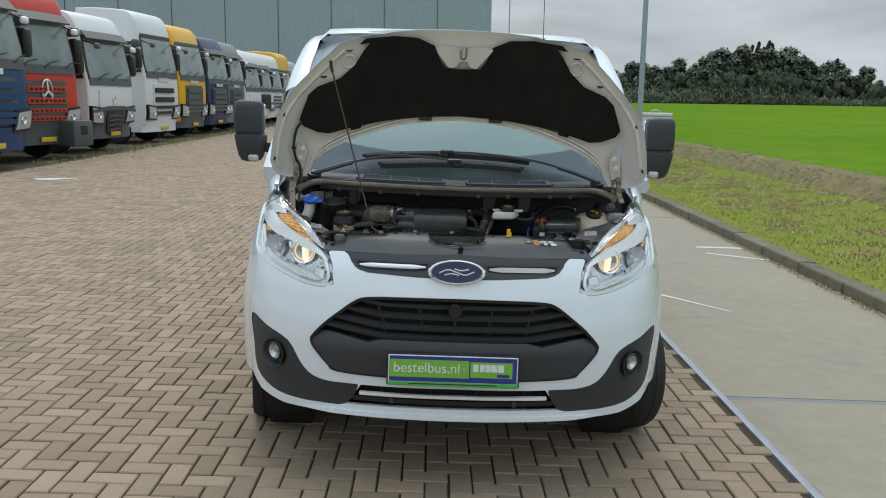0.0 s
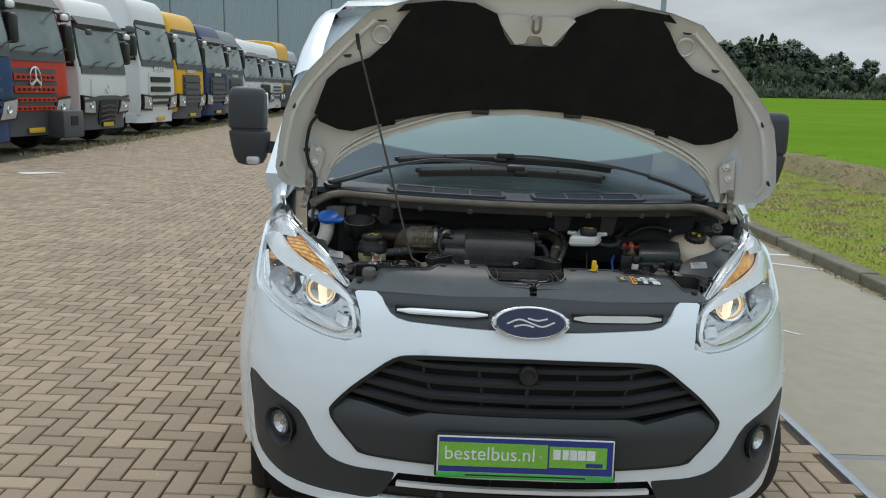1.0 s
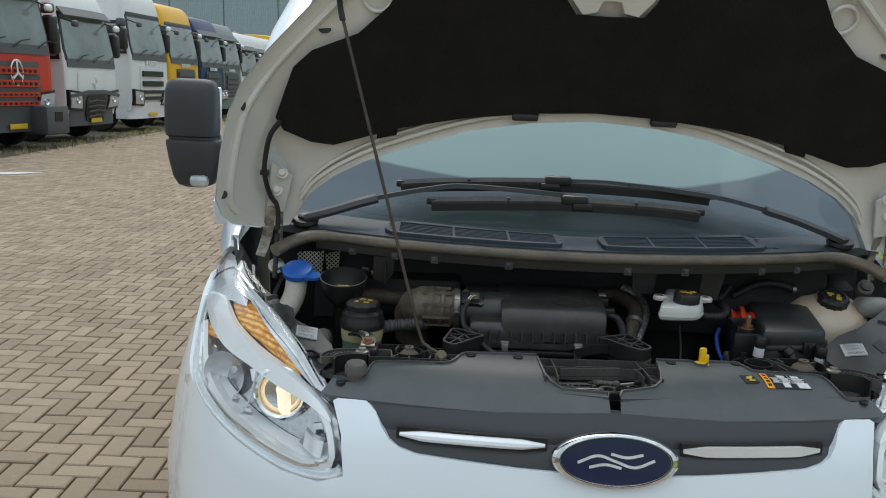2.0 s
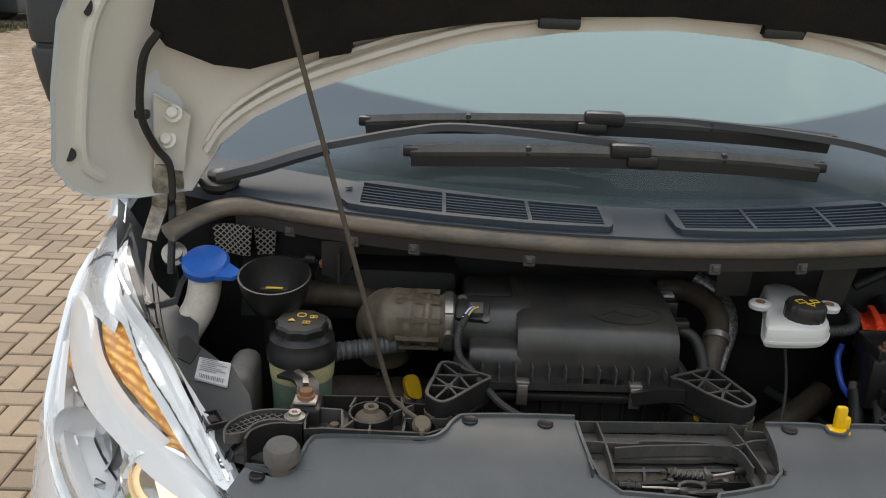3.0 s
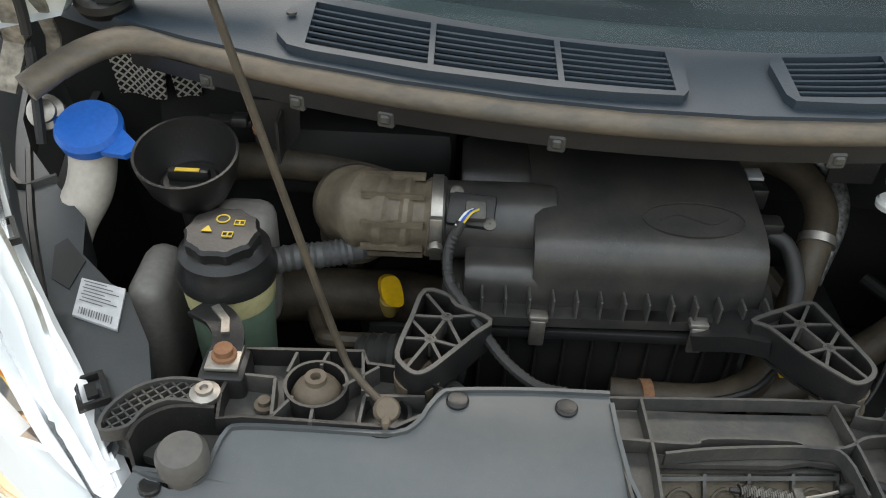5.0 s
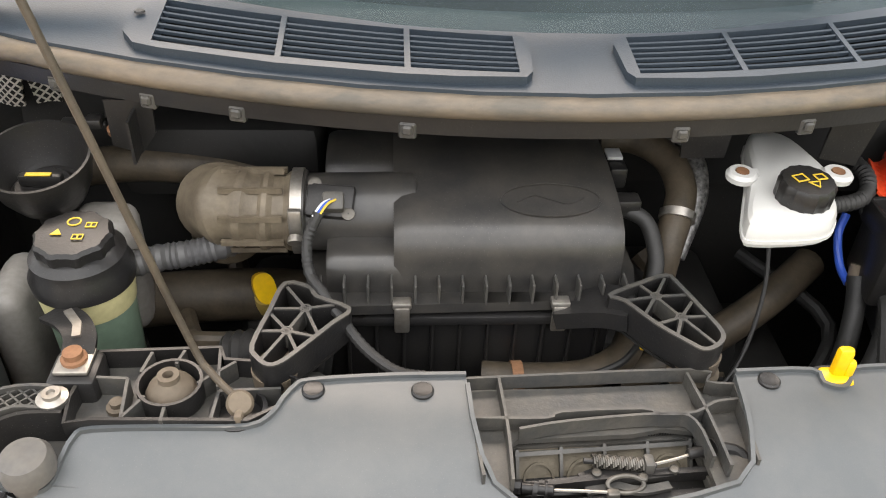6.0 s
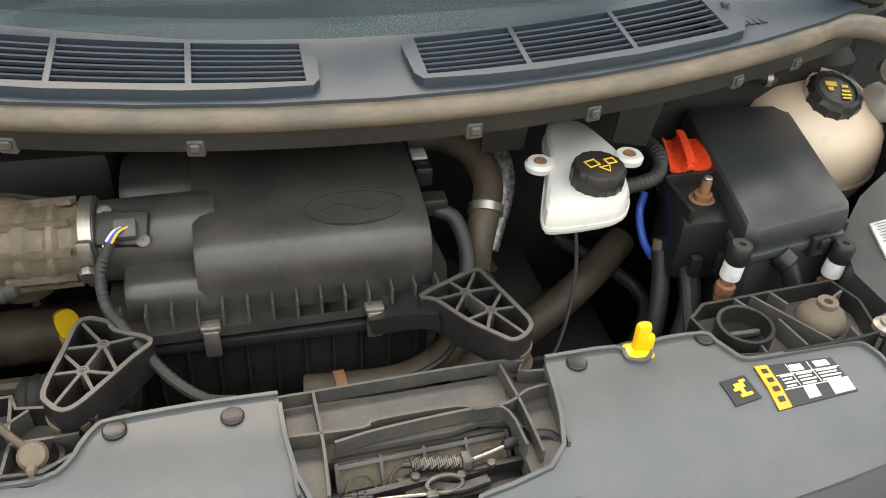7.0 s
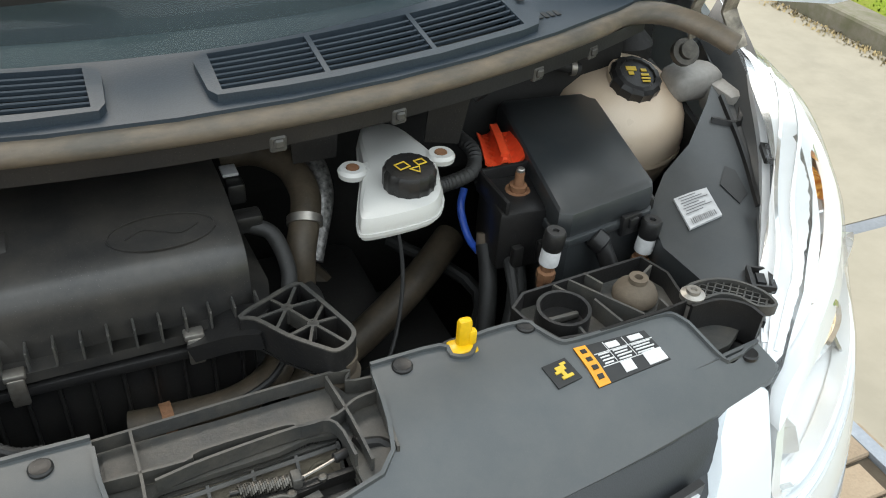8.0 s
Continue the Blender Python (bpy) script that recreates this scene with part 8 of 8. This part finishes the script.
for q in ([(.213, .512), (.225, .516), (.228, .505), (.216, .501)], [(.236, .514), (.246, .516), (.248, .507), (.238, .505)], [(.226, .500), (.238, .502), (.234, .491)]):
    part("symbol", bar([(x, y, 1.2095) for x, y in dense_line(q, .01)], .0018, .001, closed=True), YELPRINT, brake)
part("level_cable", tube([(.24, .575, 1.11), (.235, .53, 1.04), (.205, .48, .98), (.16, .44, .95)], .0026, 6, 8), RUBBER, van)
for q in ([(.125, 1.18), (.175, 1.18), (.18, 1.245), (.12, 1.245)], [(.285, 1.18), (.33, 1.17), (.345, 1.245), (.29, 1.245)]):
    part("brake_bracket", plate(q, 0, .004, pose(0, .60, 0, 90), step=.05), BLACK, van)
# battery terminal with its red cover
term = part("terminal_holder", box(.392, .545, 1.075, .075, .085, .085, .006, 2, pose(0, 0, 0, 0, 0, -8)), BLACK, van, "black battery terminal block with red flap")
part("terminal_wall", join(box(.358, .548, 1.118, .006, .08, .03, .002), box(.428, .540, 1.118, .006, .08, .03, .002), box(.392, .587, 1.118, .07, .006, .03, .002)), BLACK, term)
part("stud", join(lathe([(.016, 0), (.016, .006), (.011, .007), (.011, .014), (.006, .014), (.006, .032), (.004, .036), (0, .036)], (.394, .551, 1.112), (0, -.05, 1), 14)), RUST, term)
part("stud_top", rod((.394, .550, 1.136), (.394, .549, 1.150), .006, .005, 12, .001), STEEL, term)
part("red_flap", sheet([(0, 0), (.056, 0), (.056, .090), (.040, .104), (.018, .104), (0, .092)], lambda u, v: (.372 + u + .24 * v, .600 + .78 * v - .04 * u, 1.128 + .10 * v - .9 * v * v + .006 * math.cos(u * 220)), .008, (), (0, 0, -.004)), RED, term, "orange-red terminal flap")
part("flap_ridge", bar([(.40 + .22 * v, .600 + .78 * v, 1.136 + .10 * v - .9 * v * v) for v in np.linspace(.005, .10, 8)], .010, .006), RED, term)
for x in (.370, .405):
    part("foot", box(x, .495, 1.06, .014, .010, .03, .002), BLACK, term)
fuse_out = [(.398, .460), (.412, .452), (.540, .474), (.549, .486), (.606, .715), (.600, .728), (.470, .742), (.458, .734)]
fuse = part("fuse_box_lid", tub(fuse_out, 1.102, 1.140, .010), FUSEP, van, "black fuse box with clipped lid")
part("lid_rim", tub([(.512 + (x - .512) * 1.03, .60 + (y - .60) * 1.03) for x, y in fuse_out], 1.094, 1.106, .003), FUSEP, fuse)
part("box_body", tub([(.512 + (x - .512) * .97, .60 + (y - .60) * .97) for x, y in fuse_out], .92, 1.096, .010), FUSEP, fuse)
for x, y, a in ((.505, .462, 8), (.552, .495, 75)):
    part("catch", moved(join(box(0, 0, 0, .030, .008, .028, .002), box(0, -.005, .004, .014, .006, .014, .002)), pose(x, y, 1.100, 0, 0, a)), BLACK, fuse)
tank = part("coolant_tank", moved(lathe([(.012, -.078), (.055, -.070), (.082, -.050), (.096, -.018), (.0985, .012), (.096, .038), (.085, .066), (.066, .084), (.042, .093), (.036, .096), (.036, .104)], seg=44), pose(.632, .672, 1.098)), TANKB, van, "milky tan coolant tank with black cap")
part("weld_seam", moved(lathe([(.0975, -.006), (.1025, -.003), (.1025, .003), (.0975, .006)], seg=44), pose(.632, .672, 1.094)), TANKB, tank)
part("coolant", moved(lathe([(.012, -.0785), (.0555, -.0705), (.0825, -.0505), (.0965, -.0185), (.0992, -.008), (.097, -.007)], seg=44), pose(.632, .672, 1.098)), COOLANT, tank, "reddish coolant showing through the tank")
tcap = part("cap", lathe([(.032, -.006), (.034, 0), (.034, .016), (.030, .021), (.024, .022), (.023, .019), (0, .019)], (.630, .668, 1.190), (0, -.04, 1), 56, .045, 14), BLACK, tank)
for dx, dy, w, h in ((-.004, .010, .016, .008), (-.008, .002, .008, .006), (.010, -.004, .012, .004), (.008, -.010, .014, .003), (.006, -.015, .012, .003), (.012, .004, .009, .005)):
    part("symbol", box(.630 + dx, .668 + dy, 1.2100, w * .9, h * .9, .001, 0, 1, pose(0, 0, 0, 0, 0, -12)), YELPRINT, tank)
part("spout", rod((.60, .72, 1.165), (.56, .745, 1.172), .010, .010, 12, .001), TANKB, tank)
part("lower_pipe", tube([(.60, .585, 1.07), (.585, .57, 1.09), (.60, .552, 1.085), (.612, .548, 1.05)], .007, 6, 10), RUBBER, tank)
for ob in [tank] + list(tank.children):
    ob.data.transform(Matrix.Translation((.665, .716, 1.046)) @ Matrix.Scale(1.12, 4) @ Matrix.Translation((-.632, -.672, -1.098)))
# the tank is tilted and shifted to fit the camera's view, its content stays level
LEAN = Matrix.Translation((.665, .747, 1.0546)) @ Matrix.Rotation(radians(20), 4, "X") @ Matrix.Translation((-.665, -.716, -1.046))
for ob in [tank] + list(tank.children):
    kind_ = ob.name.split(".")[0]
    ob.data.transform(Matrix.Translation((0, .031, .0086)) if kind_ in ("weld_seam", "coolant", "spout", "lower_pipe") else LEAN)
part("return_hose", tube([(.585, .735, 1.172), (.54, .74, 1.185), (.48, .735, 1.185), (.42, .74, 1.15)], .009, 6, 12), RUBBER, van)
part("hose_clamp", lathe([(.0105, -.004), (.012, -.004), (.012, .004), (.0105, .004)], (.575, .737, 1.176), (1, -.2, 0), 18), STEEL, van)
part("tank_bracket", join(box(.765, .70, 1.145, .09, .06, .05, .02, 3), box(.795, .655, 1.13, .04, .07, .05, .012, 2)), MILKY, van)
part("strut_top", lathe([(.05, -.05), (.05, 0), (.03, .02), (.03, .035), (0, .035)], (.715, .82, 1.17), seg=24), DEEP, van)
for x, y, z in ((.386, .444, 1.128), (.528, .449, 1.108)):
    v_ = part("service_valve", lathe([(.012, -.024), (.013, -.020), (.013, -.002), (.011, .001), (.004, .001), (.003, -.002), (0, -.002)], (x, y, z), (.05, -.04, 1), 20), BLACK, van, "black-capped service valve on a pipe")
    part("white_ring", lathe([(.0115, -.046), (.012, -.042), (.0115, -.023)], (x, y, z), (.05, -.04, 1), 18), WHITEPR, v_)
    part("brass_nut", lathe([(.009, -.080), (.009, -.070), (.0115, -.068), (.0115, -.058), (.008, -.056), (.008, -.046)], (x, y, z), (.05, -.04, 1), 8), RUST, v_)
    part("pipe", tube([(x - .004, y + .003, z - .075), (x - .006, y + .004, z - .13), (x - .01, y + .03, z - .2)], .008, 5, 10), STEEL, v_)
part("pipe_stub", join(rod((.46, .455, 1.09), (.475, .43, 1.04), .011, .012, 14, .001), rod((.452, .462, 1.095), (.463, .450, 1.085), .014, .014, 14, .002)), BLACK, van)
# hoses and looms
heat = part("heater_hose", tube([(.062, .70, 1.145), (.10, .69, 1.150), (.132, .655, 1.145), (.140, .610, 1.130), (.128, .575, 1.11), (.115, .55, 1.08), (.11, .54, 1.0)], .018, 6, 16), HOSE, van, "brown heater hose with clamp")
part("clamp", lathe([(.019, -.005), (.021, -.005), (.021, .005), (.019, .005)], (.130, .578, 1.113), (.25, .75, .6), 22), STEEL, heat)
part("breather_hose", tube([(.062, .560, 1.135), (.085, .548, 1.125), (.092, .515, 1.10), (.085, .485, 1.075), (.102, .472, 1.06), (.118, .50, 1.06), (.115, .55, 1.05)], .009, 6, 12), RUBBER, van)
part("breather_joint", box(.062, .562, 1.140, .03, .022, .022, .004), BLACK, van)
part("hose_plug", box(.060, .610, 1.150, .02, .022, .026, .003), BLACK, van)
part("small_tag", box(.058, .628, 1.166, .018, .022, .004, .001), GREYPR, van)
part("braided_pipe", tube([(.125, .70, 1.17), (.16, .67, 1.15), (.165, .62, 1.12), (.135, .57, 1.06)], .013, 6, 12), BRAID, van)
part("loom", tube([(.41, .745, 1.175), (.388, .725, 1.155), (.362, .690, 1.150), (.352, .650, 1.152), (.356, .605, 1.150), (.340, .575, 1.140), (.300, .560, 1.140), (.268, .545, 1.15)], .0085, 6, 12, .15, .006), RUBBER, van, "black corrugated wiring loom")
part("blue_wire", tube([(.345, .60, 1.10), (.335, .585, 1.08), (.338, .565, 1.05), (.350, .555, 1.03)], .005, 6, 10), BLUEW, van)
part("cable", tube([(.365, .60, 1.11), (.375, .57, 1.07), (.372, .53, 1.05), (.362, .49, 1.04), (.35, .44, 1.0)], .007, 6, 10, .1, .006), RUBBER, van)
part("cable", tube([(.355, .55, 1.045), (.352, .53, 1.02), (.34, .50, .98), (.32, .47, .92)], .012, 6, 12), RUBBER, van)
part("sleeve", rod((.357, .560, 1.055), (.353, .548, 1.03), .009, .009, 12, .001), DUSTRUB, van)
part("cable", tube([(.385, .52, 1.03), (.375, .49, 1.0), (.35, .46, .96), (.31, .44, .90)], .013, 6, 12), RUBBER, van)
part("big_hose", tube([(.36, .66, .98), (.28, .60, .96), (.18, .55, .93), (.08, .52, .90)], .022, 6, 14), HOSE, van)
part("lower_hose", tube([(-.10, .452, .985), (-.05, .446, .987), (.01, .444, .992), (.055, .462, 1.0), (.078, .50, 1.0)], .018, 6, 14), HOSE, van)
part("hose_clip", lathe([(.018, -.006), (.020, -.006), (.020, .006), (.018, .006)], (-.062, .447, .987), (1, .05, 0), 20), RUST, van)
part("front_cable", tube([(-.13, .43, 1.0), (-.02, .425, 1.005), (.04, .43, 1.02), (.07, .45, 1.035)], .004, 6, 8), RUBBER, van)
part("yellow_tag", box(.062, .425, 1.06, .006, .012, .014, .002), YELLOW, van)
part("plug", join(box(-.165, .44, .985, .04, .016, .016, .004), box(-.135, .438, .987, .024, .011, .011, .003)), RUBBER, van)
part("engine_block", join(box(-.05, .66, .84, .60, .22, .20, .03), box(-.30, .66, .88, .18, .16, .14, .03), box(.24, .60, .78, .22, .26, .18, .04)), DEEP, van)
for k in range(7):
    part("engine_pipe", tube([(-.55 + .14 * k, .72, .95), (-.52 + .15 * k, .60, .92 - .02 * (k % 3)), (-.46 + .13 * k, .50, .86), (-.44 + .14 * k, .42, .80)], .010 + .004 * (k % 3), 5, 10), HOSE if k % 2 else RUBBER, van)
part("gearbox_cover", lathe([(.09, 0), (.088, .03), (.06, .05), (.03, .052), (0, .052)], (.20, .46, .84), (0, -.4, 1), 30), DEEP, van)
